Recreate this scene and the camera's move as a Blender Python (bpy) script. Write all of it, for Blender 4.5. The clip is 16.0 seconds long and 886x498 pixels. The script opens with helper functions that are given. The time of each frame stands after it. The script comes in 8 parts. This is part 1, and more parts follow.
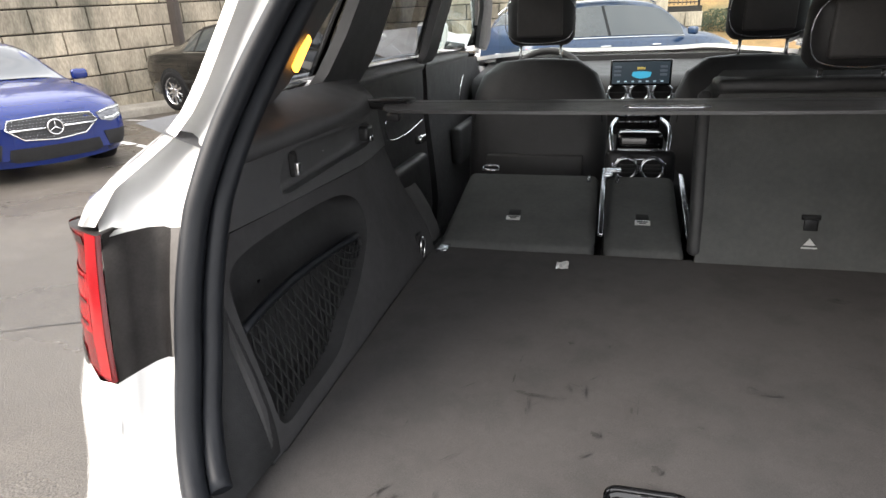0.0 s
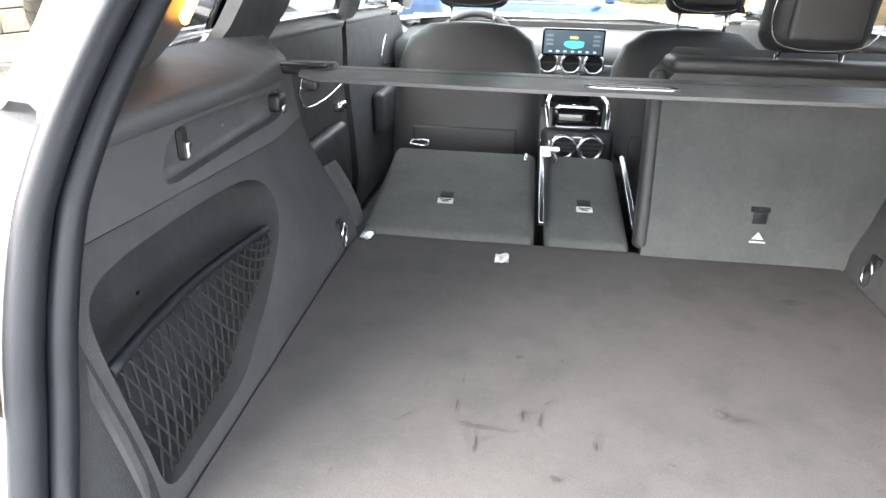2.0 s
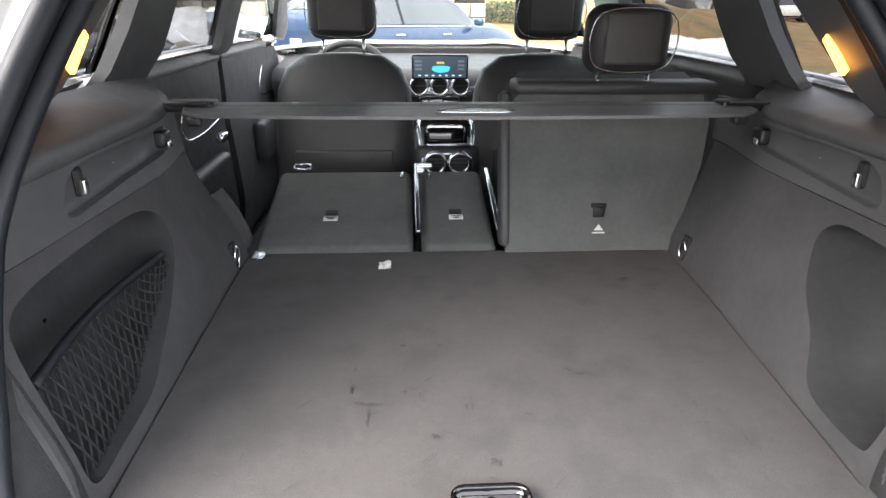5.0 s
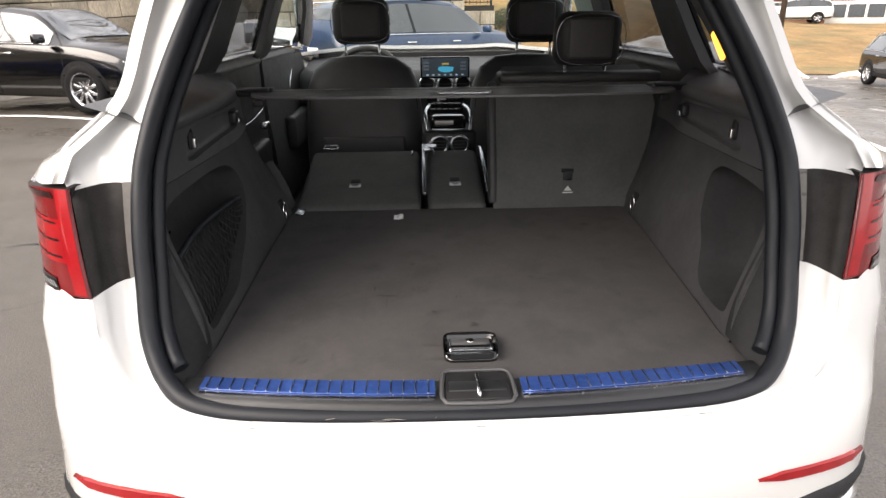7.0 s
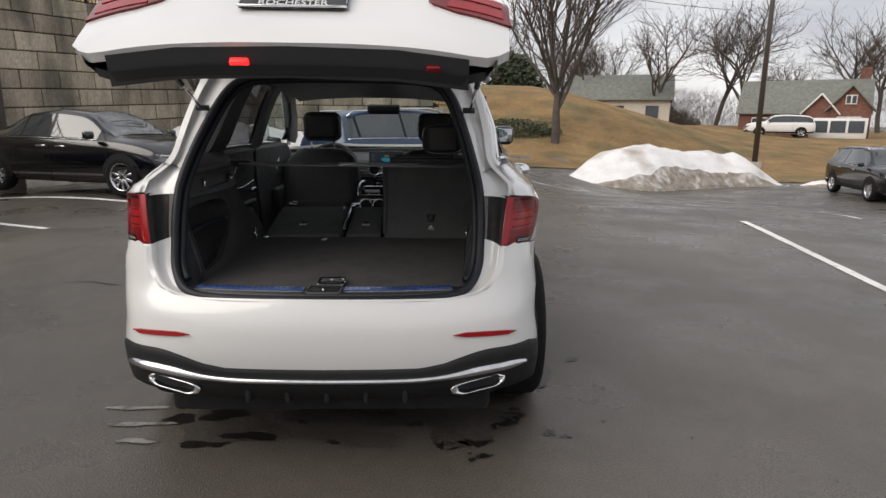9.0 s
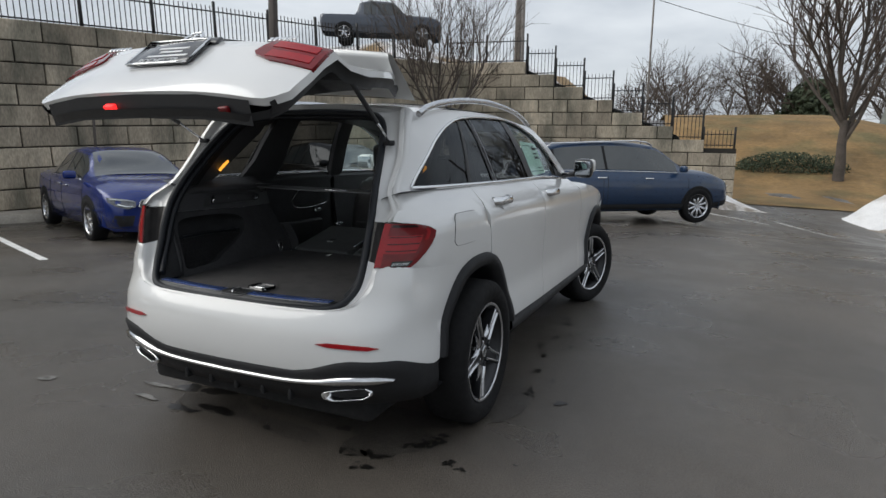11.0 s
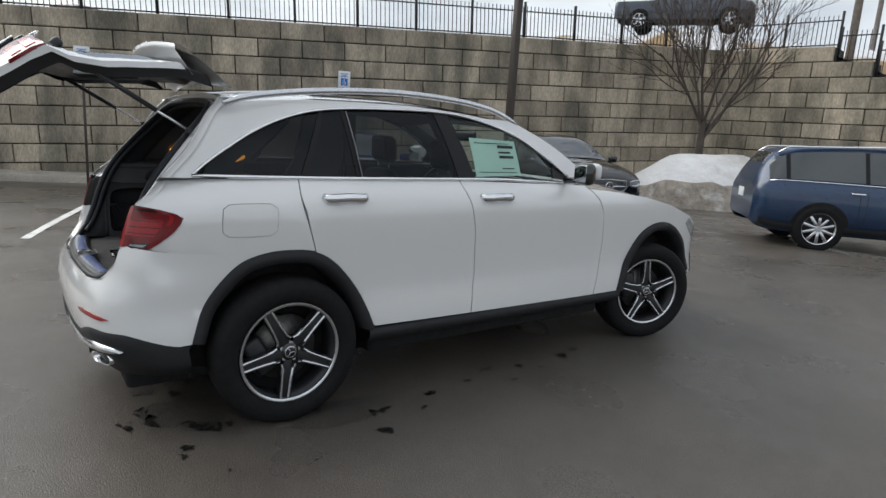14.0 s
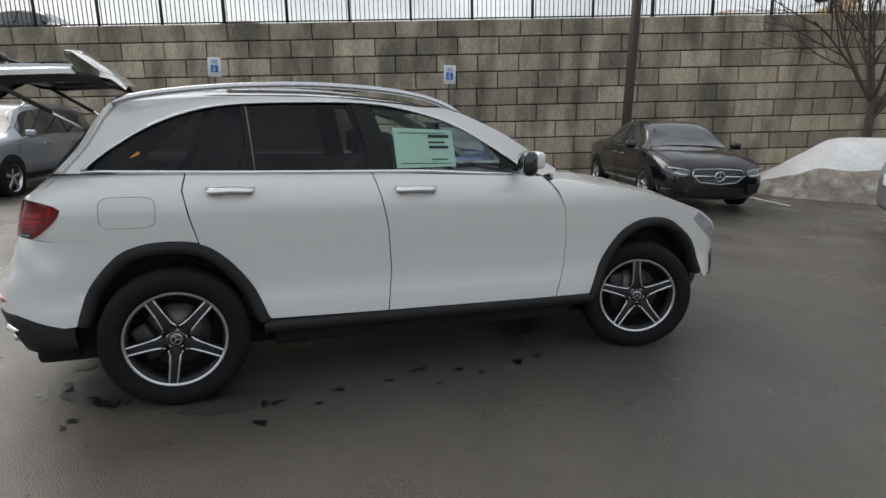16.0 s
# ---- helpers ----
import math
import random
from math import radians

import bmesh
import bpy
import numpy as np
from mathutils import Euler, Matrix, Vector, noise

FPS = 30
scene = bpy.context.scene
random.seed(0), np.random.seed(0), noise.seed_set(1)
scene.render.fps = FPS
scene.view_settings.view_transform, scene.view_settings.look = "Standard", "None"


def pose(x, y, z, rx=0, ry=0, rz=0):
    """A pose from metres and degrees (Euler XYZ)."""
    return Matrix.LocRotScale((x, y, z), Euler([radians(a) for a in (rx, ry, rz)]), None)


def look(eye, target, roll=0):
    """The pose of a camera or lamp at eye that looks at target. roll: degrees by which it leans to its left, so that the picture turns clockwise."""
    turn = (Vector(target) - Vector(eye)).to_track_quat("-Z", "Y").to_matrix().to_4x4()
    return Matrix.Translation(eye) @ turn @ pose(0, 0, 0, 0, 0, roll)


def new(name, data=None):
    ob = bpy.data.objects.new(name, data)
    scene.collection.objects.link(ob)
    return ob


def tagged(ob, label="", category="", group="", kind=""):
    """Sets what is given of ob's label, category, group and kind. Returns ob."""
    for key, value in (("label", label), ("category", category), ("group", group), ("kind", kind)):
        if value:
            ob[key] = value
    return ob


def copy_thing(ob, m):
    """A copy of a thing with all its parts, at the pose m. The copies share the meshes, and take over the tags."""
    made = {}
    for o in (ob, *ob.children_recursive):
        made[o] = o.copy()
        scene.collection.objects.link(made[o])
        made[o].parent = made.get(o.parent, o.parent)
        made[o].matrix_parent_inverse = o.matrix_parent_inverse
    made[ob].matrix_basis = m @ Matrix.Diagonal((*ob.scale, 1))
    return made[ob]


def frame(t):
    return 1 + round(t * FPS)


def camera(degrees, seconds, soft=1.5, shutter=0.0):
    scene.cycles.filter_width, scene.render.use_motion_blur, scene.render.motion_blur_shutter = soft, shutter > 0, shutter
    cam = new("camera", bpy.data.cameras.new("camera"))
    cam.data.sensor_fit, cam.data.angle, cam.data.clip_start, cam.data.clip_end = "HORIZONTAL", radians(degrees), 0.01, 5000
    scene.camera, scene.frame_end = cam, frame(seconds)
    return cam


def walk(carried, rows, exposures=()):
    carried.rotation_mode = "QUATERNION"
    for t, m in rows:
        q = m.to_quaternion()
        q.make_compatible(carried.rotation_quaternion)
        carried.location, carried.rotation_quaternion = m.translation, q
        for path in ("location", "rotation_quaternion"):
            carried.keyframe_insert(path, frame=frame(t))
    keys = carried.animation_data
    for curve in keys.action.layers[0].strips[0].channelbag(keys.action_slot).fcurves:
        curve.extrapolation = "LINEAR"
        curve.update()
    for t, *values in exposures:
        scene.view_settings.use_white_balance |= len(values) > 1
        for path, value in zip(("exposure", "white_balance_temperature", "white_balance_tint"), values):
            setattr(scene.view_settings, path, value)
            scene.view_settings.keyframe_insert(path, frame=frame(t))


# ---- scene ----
cam = camera(72.0, 16.0)
PATH = [
    (0, (-0.074, -0.297, 1.304), (-0.575, 1.513, 0.617), -2.2),
    (0.5, (-0.085, -0.171, 1.301), (-0.786, 1.567, 0.604), -4.3),
    (1, (-0.116, -0.118, 1.289), (-0.869, 1.589, 0.569), -5.5),
    (1.5, (-0.108, -0.103, 1.288), (-0.716, 1.645, 0.530), -3.7),
    (2, (-0.146, -0.118, 1.298), (-0.365, 1.701, 0.496), 1.5),
    (2.5, (-0.111, -0.103, 1.284), (-0.097, 1.736, 0.498), 1.7),
    (3, (-0.058, -0.112, 1.285), (0.13, 1.716, 0.495), 2.6),
    (3.5, (-0.076, -0.111, 1.274), (0.281, 1.696, 0.495), 2.4),
    (4, (-0.079, -0.159, 1.268), (0.282, 1.659, 0.516), 2.2),
    (4.5, (-0.083, -0.255, 1.315), (0.052, 1.577, 0.524), 0.9),
    (4.7, (-0.106, -0.266, 1.33), (0.014, 1.585, 0.581), 0.6),
    (6.8, (-0.103, -0.577, 1.348), (-0.064, 1.287, 0.625), -1.4),
    (7, (-0.092, -0.728, 1.341), (-0.023, 1.137, 0.623), -0.6),
    (7.4, (-0.057, -1.051, 1.332), (0.003, 0.866, 0.765), -0.7),
    (7.5, (-0.065, -1.144, 1.348), (-0.009, 0.788, 0.834), -0.5),
    (7.8, (-0.063, -1.405, 1.356), (0.04, 0.538, 0.896), -0.1),
    (8, (-0.033, -1.592, 1.36), (0.097, 0.347, 0.886), 0.0),
    (8.2, (0.027, -1.737, 1.351), (0.162, 0.208, 0.904), 0.3),
    (10.3, (1.381, -2.13, 1.355), (0.87, -0.232, 0.986), 0.8),
    (10.5, (1.563, -2.088, 1.375), (0.927, -0.22, 1.048), 1.1),
    (11, (1.92, -1.874, 1.371), (1.112, -0.072, 1.052), 1.0),
    (11.5, (2.279, -1.589, 1.39), (1.323, 0.137, 1.063), 1.2),
    (12, (2.579, -1.346, 1.412), (1.477, 0.294, 1.102), 3.1),
    (12.5, (2.82, -1.085, 1.434), (1.64, 0.493, 1.094), 4.5),
    (13, (3.117, -0.804, 1.458), (1.777, 0.642, 1.125), 4.7),
    (13.5, (3.337, -0.476, 1.458), (1.889, 0.854, 1.093), 4.9),
    (14, (3.595, -0.17, 1.48), (2.017, 0.997, 1.095), 3.6),
    (14.5, (3.8, 0.163, 1.482), (2.144, 1.203, 1.064), 2.7),
    (15, (3.923, 0.53, 1.498), (2.185, 1.417, 1.06), 1.7),
    (15.5, (4.091, 0.871, 1.527), (2.28, 1.605, 1.099), 1.3),
    (16, (4.125, 1.169, 1.517), (2.295, 1.854, 1.088), 1.4),
]
walk(cam, [(t, look(eye, target, roll)) for t, eye, target, roll in PATH], [(0.0, 2.25, 6950, 12), (0.5, 2.70, 7100, 12), (1.0, 2.90, 7050, 11), (1.5, 3.60, 6550, 9), (2.0, 4.15, 6600, 10), (2.5, 4.18, 6700, 12), (3.0, 4.20, 6700, 12), (3.5, 3.88, 6700, 12), (4.0, 4.02, 6700, 12), (4.7, 3.52, 6700, 12), (6.8, 2.10, 7000, 14), (7.2, 1.45, 7300, 16), (7.5, 1.0, 7600, 18), (8.2, 0.62, 7300, 16), (10.3, 0.12, 6350, 9), (11.2, 0.20, 6340, 8), (12.5, 0.34, 6320, 7), (13.3, 0.34, 6300, 7), (14.0, 0.44, 6350, 8), (14.5, 0.50, 6450, 8), (16.0, 0.34, 6500, 8)])

# ---------- daylight: overcast winter sky, soft sun ----------
world = bpy.data.worlds.new("sky")
scene.world = world
world.use_nodes = True
wn, wl = world.node_tree.nodes, world.node_tree.links
sky = wn.new("ShaderNodeTexSky")
sky.sky_type, sky.sun_disc = "NISHITA", False
sky.sun_elevation, sky.sun_rotation = radians(42), radians(238)
sky.air_density, sky.dust_density = 1.2, 3.0
coords = wn.new("ShaderNodeTexCoord")
stretch = wn.new("ShaderNodeMapping")
stretch.inputs["Scale"].default_value = (1.0, 1.0, 3.2)
wl.new(coords.outputs["Generated"], stretch.inputs["Vector"])
cloud = wn.new("ShaderNodeTexNoise")
cloud.inputs["Scale"].default_value, cloud.inputs["Detail"].default_value = 2.6, 6
wl.new(stretch.outputs["Vector"], cloud.inputs["Vector"])
ramp = wn.new("ShaderNodeValToRGB")
ramp.color_ramp.elements[0].position, ramp.color_ramp.elements[0].color = 0.34, (4.1, 4.35, 4.8, 1)
ramp.color_ramp.elements[1].position, ramp.color_ramp.elements[1].color = 0.62, (7.1, 7.25, 7.5, 1)
wl.new(cloud.outputs["Fac"], ramp.inputs["Fac"])
mixer = wn.new("ShaderNodeMix")
mixer.data_type = "RGBA"
mixer.inputs[0].default_value = 0.85
wl.new(sky.outputs["Color"], mixer.inputs[6])
wl.new(ramp.outputs["Color"], mixer.inputs[7])
wl.new(mixer.outputs[2], wn["Background"].inputs["Color"])
wn["Background"].inputs["Strength"].default_value = 0.110
sun = new("sun", bpy.data.lights.new("sun", "SUN"))
sun.data.energy, sun.data.angle, sun.data.color = 1.4, radians(50), (1.0, 0.96, 0.9)
sun.matrix_world = look((-10, -6.2, 10.5), (0, 0, 0))

# ---------- materials ----------
def material(name, color, rough=0.5, metal=0.0, var=0.12, scale=8.0, bump=0.0, bscale=60.0, spec=0.5, coat=0.0, piece=0.0, alt=None, altscale=1.5, altlow=0.5, althigh=0.65, wet=False, stretchz=1.0, grain=None, world=False):
    """Base colour with noise at two scales, an optional second colour in patches, bump, and a shift from piece to piece."""
    m = bpy.data.materials.new(name)
    m.use_nodes = True
    n, l = m.node_tree.nodes, m.node_tree.links
    b = n["Principled BSDF"]
    b.inputs["Roughness"].default_value, b.inputs["Metallic"].default_value = rough, metal
    b.inputs["Specular IOR Level"].default_value = spec
    b.inputs["Coat Weight"].default_value, b.inputs["Coat Roughness"].default_value = coat, 0.03
    tc = n.new("ShaderNodeTexCoord")
    mp = n.new("ShaderNodeMapping")
    mp.inputs["Scale"].default_value = (1, 1, stretchz)
    l.new(n.new("ShaderNodeNewGeometry").outputs["Position"] if world else tc.outputs["Object"], mp.inputs["Vector"])
    def tex(sc, detail=4):
        t = n.new("ShaderNodeTexNoise")
        t.inputs["Scale"].default_value, t.inputs["Detail"].default_value = sc, detail
        l.new(mp.outputs["Vector"], t.inputs["Vector"])
        return t.outputs["Fac"]
    def mapr(v, a, c, lo, hi):
        r = n.new("ShaderNodeMapRange")
        for k, w in zip(("From Min", "From Max", "To Min", "To Max"), (a, c, lo, hi)):
            r.inputs[k].default_value = w
        l.new(v, r.inputs["Value"])
        return r.outputs["Result"]
    def mul(a, c):
        r = n.new("ShaderNodeMath")
        r.operation = "MULTIPLY"
        l.new(a, r.inputs[0]); l.new(c, r.inputs[1])
        return r.outputs[0]
    value = mul(mapr(tex(scale), 0.3, 0.7, 1 - var, 1 + var), mapr(tex(scale * 9), 0.3, 0.7, 1 - var * 0.6, 1 + var * 0.6))
    if grain:
        value = mul(value, mapr(tex(grain[0], 2), 0.32, 0.68, 1 - grain[1], 1 + grain[1]))
    if piece:
        oi = n.new("ShaderNodeObjectInfo")
        value = mul(value, mapr(oi.outputs["Random"], 0, 1, 1 - piece, 1 + piece))
    base = None
    if alt:
        mx = n.new("ShaderNodeMix")
        mx.data_type = "RGBA"
        mx.inputs[6].default_value, mx.inputs[7].default_value = (*color, 1), (*alt, 1)
        l.new(mapr(tex(altscale, 8), altlow, althigh, 0, 1), mx.inputs[0])
        base = mx.outputs[2]
    sc = n.new("ShaderNodeVectorMath")
    sc.operation = "SCALE"
    if base:
        l.new(base, sc.inputs[0])
    else:
        sc.inputs[0].default_value = color
    l.new(value, sc.inputs["Scale"])
    l.new(sc.outputs["Vector"], b.inputs["Base Color"])
    if wet:
        l.new(mapr(tex(0.9, 6), 0.42, 0.6, rough, rough * 0.55), b.inputs["Roughness"])
    elif var:
        l.new(mapr(tex(scale * 2.3), 0.3, 0.7, max(0.02, rough * 0.9), min(1, rough * 1.1)), b.inputs["Roughness"])
    if bump:
        bp = n.new("ShaderNodeBump")
        bp.inputs["Strength"].default_value, bp.inputs["Distance"].default_value = 1.0, bump
        l.new(tex(bscale, 6), bp.inputs["Height"])
        l.new(bp.outputs["Normal"], b.inputs["Normal"])
    return m


def clear_glass(name, tint, rough=0.0, shadow=True):
    """A thin pane: tinted see-through mixed with mirror gloss."""
    m = bpy.data.materials.new(name)
    m.use_nodes = True
    n, l = m.node_tree.nodes, m.node_tree.links
    n.remove(n["Principled BSDF"])
    tr, gl, mx, fr = n.new("ShaderNodeBsdfTransparent"), n.new("ShaderNodeBsdfGlossy"), n.new("ShaderNodeMixShader"), n.new("ShaderNodeLayerWeight")
    tr.inputs["Color"].default_value = (*tint, 1)
    gl.inputs["Roughness"].default_value = rough
    gl.inputs["Color"].default_value = (0.9, 0.95, 1, 1)
    fr.inputs["Blend"].default_value = 0.5
    pw, ad = n.new("ShaderNodeMath"), n.new("ShaderNodeMath")
    pw.operation, ad.operation = "POWER", "MULTIPLY_ADD"
    pw.inputs[1].default_value, ad.inputs[1].default_value, ad.inputs[2].default_value = 4.5, 0.6, 0.02
    l.new(fr.outputs["Facing"], pw.inputs[0]); l.new(pw.outputs[0], ad.inputs[0])
    l.new(ad.outputs[0], mx.inputs[0]); l.new(tr.outputs[0], mx.inputs[1]); l.new(gl.outputs[0], mx.inputs[2])
    l.new(mx.outputs[0], n["Material Output"].inputs["Surface"])
    return m


def glow(name, color, strength):
    m = bpy.data.materials.new(name)
    m.use_nodes = True
    b = m.node_tree.nodes["Principled BSDF"]
    b.inputs["Base Color"].default_value = (*color, 1)
    b.inputs["Emission Color"].default_value, b.inputs["Emission Strength"].default_value = (*color, 1), strength
    return m


PAINT = material("white_paint", (0.69, 0.69, 0.68), 0.24, var=0.006, scale=1.2, coat=1.0)
SEAM = material("seam_rubber", (0.012, 0.012, 0.013), 0.7, var=0.1)
CLAD = material("grey_cladding", (0.016, 0.0165, 0.018), 0.6, spec=0.3, var=0.1, bump=0.0004, bscale=900)
TRIM = material("black_trim", (0.018, 0.019, 0.021), 0.42, var=0.1, bump=0.0003, bscale=700)
GLOSS = material("gloss_black", (0.008, 0.008, 0.009), 0.08, var=0.05, coat=0.6)
CHROME = material("chrome", (0.78, 0.79, 0.8), 0.1, metal=1.0, var=0.03)
ALU = material("machined_alloy", (0.62, 0.63, 0.65), 0.24, metal=1.0, var=0.06, scale=30)
DARKALLOY = material("dark_alloy", (0.028, 0.029, 0.032), 0.38, metal=0.4, var=0.08)
PILLAR = material("satin_black_pillar", (0.006, 0.006, 0.0065), 0.3, spec=0.25, var=0.05)
TYRE = material("tyre_rubber", (0.010, 0.010, 0.0105), 0.8, spec=0.2, var=0.15, scale=20, bump=0.0008, bscale=250)
CARPET = material("grey_carpet", (0.088, 0.084, 0.084), 0.95, grain=(600, 0.12), var=0.05, scale=7, bump=0.0005, bscale=900, spec=0.15, alt=(0.077, 0.075, 0.075), altscale=12)
SIDEFELT = material("side_lining", (0.066, 0.066, 0.069), 0.93, var=0.12, scale=6, bump=0.0010, bscale=500, spec=0.15)
SEATBACK = material("seat_back_felt", (0.106, 0.109, 0.108), 0.95, var=0.1, scale=9, bump=0.001, bscale=450, spec=0.15)
LEATHER = material("black_upholstery", (0.040, 0.0405, 0.042), 0.5, var=0.1, scale=14, bump=0.0006, bscale=320)
LEDGE = material("soft_touch_plastic", (0.080, 0.081, 0.085), 0.46, var=0.08, bump=0.0004, bscale=800)
TINT = clear_glass("tinted_glass", (0.19, 0.195, 0.20))
REDLENS = material("red_lens", (0.30, 0.005, 0.009), 0.2, spec=0.35, var=0.12, scale=24, coat=0.25)
DARKRED = material("smoked_red_lens", (0.15, 0.0038, 0.006), 0.16, spec=0.35, var=0.15, scale=30, coat=0.25)
AMBER = glow("amber_flasher", (1.0, 0.42, 0.05), 1.1)


# ---------- mesh tools ----------
from mathutils.geometry import delaunay_2d_cdt


def curve(xs, ys):
    """Smooth monotone interpolation through the given stations."""
    xs, ys = np.array(xs, float), np.array(ys, float)
    h, d = np.diff(xs), np.diff(ys) / np.diff(xs)
    m = np.zeros(len(xs))
    m[0], m[-1] = d[0], d[-1]
    for i in range(1, len(xs) - 1):
        m[i] = 0 if d[i - 1] * d[i] <= 0 else 2 * d[i - 1] * d[i] / (d[i - 1] + d[i])
    def f(x):
        x = min(max(x, xs[0]), xs[-1])
        i = min(max(int(np.searchsorted(xs, x)) - 1, 0), len(xs) - 2)
        t = (x - xs[i]) / h[i]
        return float((1 + 2 * t) * (1 - t) ** 2 * ys[i] + t * (1 - t) ** 2 * h[i] * m[i] + t * t * (3 - 2 * t) * ys[i + 1] + t * t * (t - 1) * h[i] * m[i + 1])
    return f


def smooth_line(pts, step=0.03, closed=False):
    """Catmull-Rom line through points of any dimension, at even steps."""
    p = [Vector(q) for q in pts]
    n, out = len(p), []
    for i in range(n if closed else n - 1):
        a, b, c, d = (p[(i - 1) % n], p[i], p[(i + 1) % n], p[(i + 2) % n]) if closed else (p[max(i - 1, 0)], p[i], p[i + 1], p[min(i + 2, n - 1)])
        k = max(1, int((c - b).length / step))
        for j in range(k):
            t = j / k
            out.append(0.5 * (2 * b + (c - a) * t + (2 * a - 5 * b + 4 * c - d) * t * t + (3 * b - a - 3 * c + d) * t ** 3))
    if not closed:
        out.append(p[-1])
    return out


def straight_line(pts, step=0.04, closed=True):
    p, out = [Vector(q) for q in pts], []
    for i in range(len(p) if closed else len(p) - 1):
        b, c = p[i], p[(i + 1) % len(p)]
        k = max(1, int((c - b).length / step))
        out += [b + (c - b) * (j / k) for j in range(k)]
    if not closed:
        out.append(p[-1])
    return out


def inside(poly, x, y):
    hit, n = False, len(poly)
    for i in range(n):
        (x1, y1), (x2, y2) = poly[i][:2], poly[(i + 1) % n][:2]
        if (y1 > y) != (y2 > y) and x < (x2 - x1) * (y - y1) / (y2 - y1) + x1:
            hit = not hit
    return hit


def patch(outline, surface, step=0.06, thick=0.012, inward=(0, 0, -1), holes=()):
    """A curved panel: a 2D outline filled with a fine mesh, laid on surface(u, v), and given thickness."""
    loops = [[Vector(q).to_2d() for q in outline]] + [[Vector(q).to_2d() for q in h] for h in holes]
    pts, edges = [], []
    for loop in loops:
        s = len(pts)
        pts += loop
        edges += [(s + i, s + (i + 1) % len(loop)) for i in range(len(loop))]
    us, vs = [q[0] for q in loops[0]], [q[1] for q in loops[0]]
    rim = np.array([tuple(q) for q in pts])
    u = min(us) + step / 2
    while u < max(us):
        v = min(vs) + step / 2
        while v < max(vs):
            if inside(loops[0], u, v) and not any(inside(h, u, v) for h in loops[1:]) and np.min((rim[:, 0] - u) ** 2 + (rim[:, 1] - v) ** 2) > (step * 0.4) ** 2:
                pts.append(Vector((u, v)))
            v += step
        u += step
    vv, _, ff = delaunay_2d_cdt(pts, edges, [], 1, 1e-5)[:3]
    bm = bmesh.new()
    top = [bm.verts.new(surface(q[0], q[1])) for q in vv]
    for f in ff:
        c = sum((vv[i] for i in f), Vector((0, 0))) / len(f)
        if any(inside(h, c[0], c[1]) for h in loops[1:]) or not inside(loops[0], c[0], c[1]):
            continue
        try:
            bm.faces.new([top[i] for i in f])
        except ValueError:
            pass
    loose = [v for v in bm.verts if not v.link_faces]
    bmesh.ops.delete(bm, geom=loose, context="VERTS")
    bmesh.ops.recalc_face_normals(bm, faces=bm.faces[:])
    way = Vector(inward)
    total = sum((f.normal * f.calc_area() for f in bm.faces), Vector())
    if total.dot(way) > 0:
        bmesh.ops.reverse_faces(bm, faces=bm.faces[:])
    if thick:
        rimedges = [e for e in bm.edges if e.is_boundary]
        got = bmesh.ops.extrude_edge_only(bm, edges=rimedges)
        for v in (g for g in got["geom"] if isinstance(g, bmesh.types.BMVert)):
            v.co += way.normalized() * thick
        for f in (g for g in got["geom"] if isinstance(g, bmesh.types.BMFace)):
            f.smooth = False
    for f in bm.faces:
        f.smooth = True
    if thick:
        for e in rimedges:
            if e.is_valid:
                e.smooth = False
    return bm


def mirror(bm):
    """The same mesh on the other side of the car."""
    b = bm.copy()
    for v in b.verts:
        v.co.x = -v.co.x
    bmesh.ops.reverse_faces(b, faces=b.faces[:])
    return b


def box(sx, sy, sz, at=(0, 0, 0), bevel=0.0, segs=2, turn=None):
    bm = bmesh.new()
    bmesh.ops.create_cube(bm, size=1)
    for v in bm.verts:
        v.co = Vector((v.co.x * sx, v.co.y * sy, v.co.z * sz))
    if bevel:
        bmesh.ops.bevel(bm, geom=bm.edges[:], offset=bevel, segments=segs, profile=0.5, affect="EDGES")
        for f in bm.faces:
            f.smooth = True
    m = Matrix.Translation(at) @ (turn if turn else Matrix())
    bmesh.ops.transform(bm, matrix=m, verts=bm.verts[:])
    return bm


def rod(r, a, b, sides=10, r2=None):
    bm = bmesh.new()
    a, b = Vector(a), Vector(b)
    bmesh.ops.create_cone(bm, cap_ends=True, segments=sides, radius1=r, radius2=r if r2 is None else r2, depth=(b - a).length)
    q = (b - a).to_track_quat("Z", "Y").to_matrix().to_4x4()
    bmesh.ops.transform(bm, matrix=Matrix.Translation((a + b) / 2) @ q, verts=bm.verts[:])
    for f in bm.faces:
        f.smooth = len(f.verts) == 4
    return bm


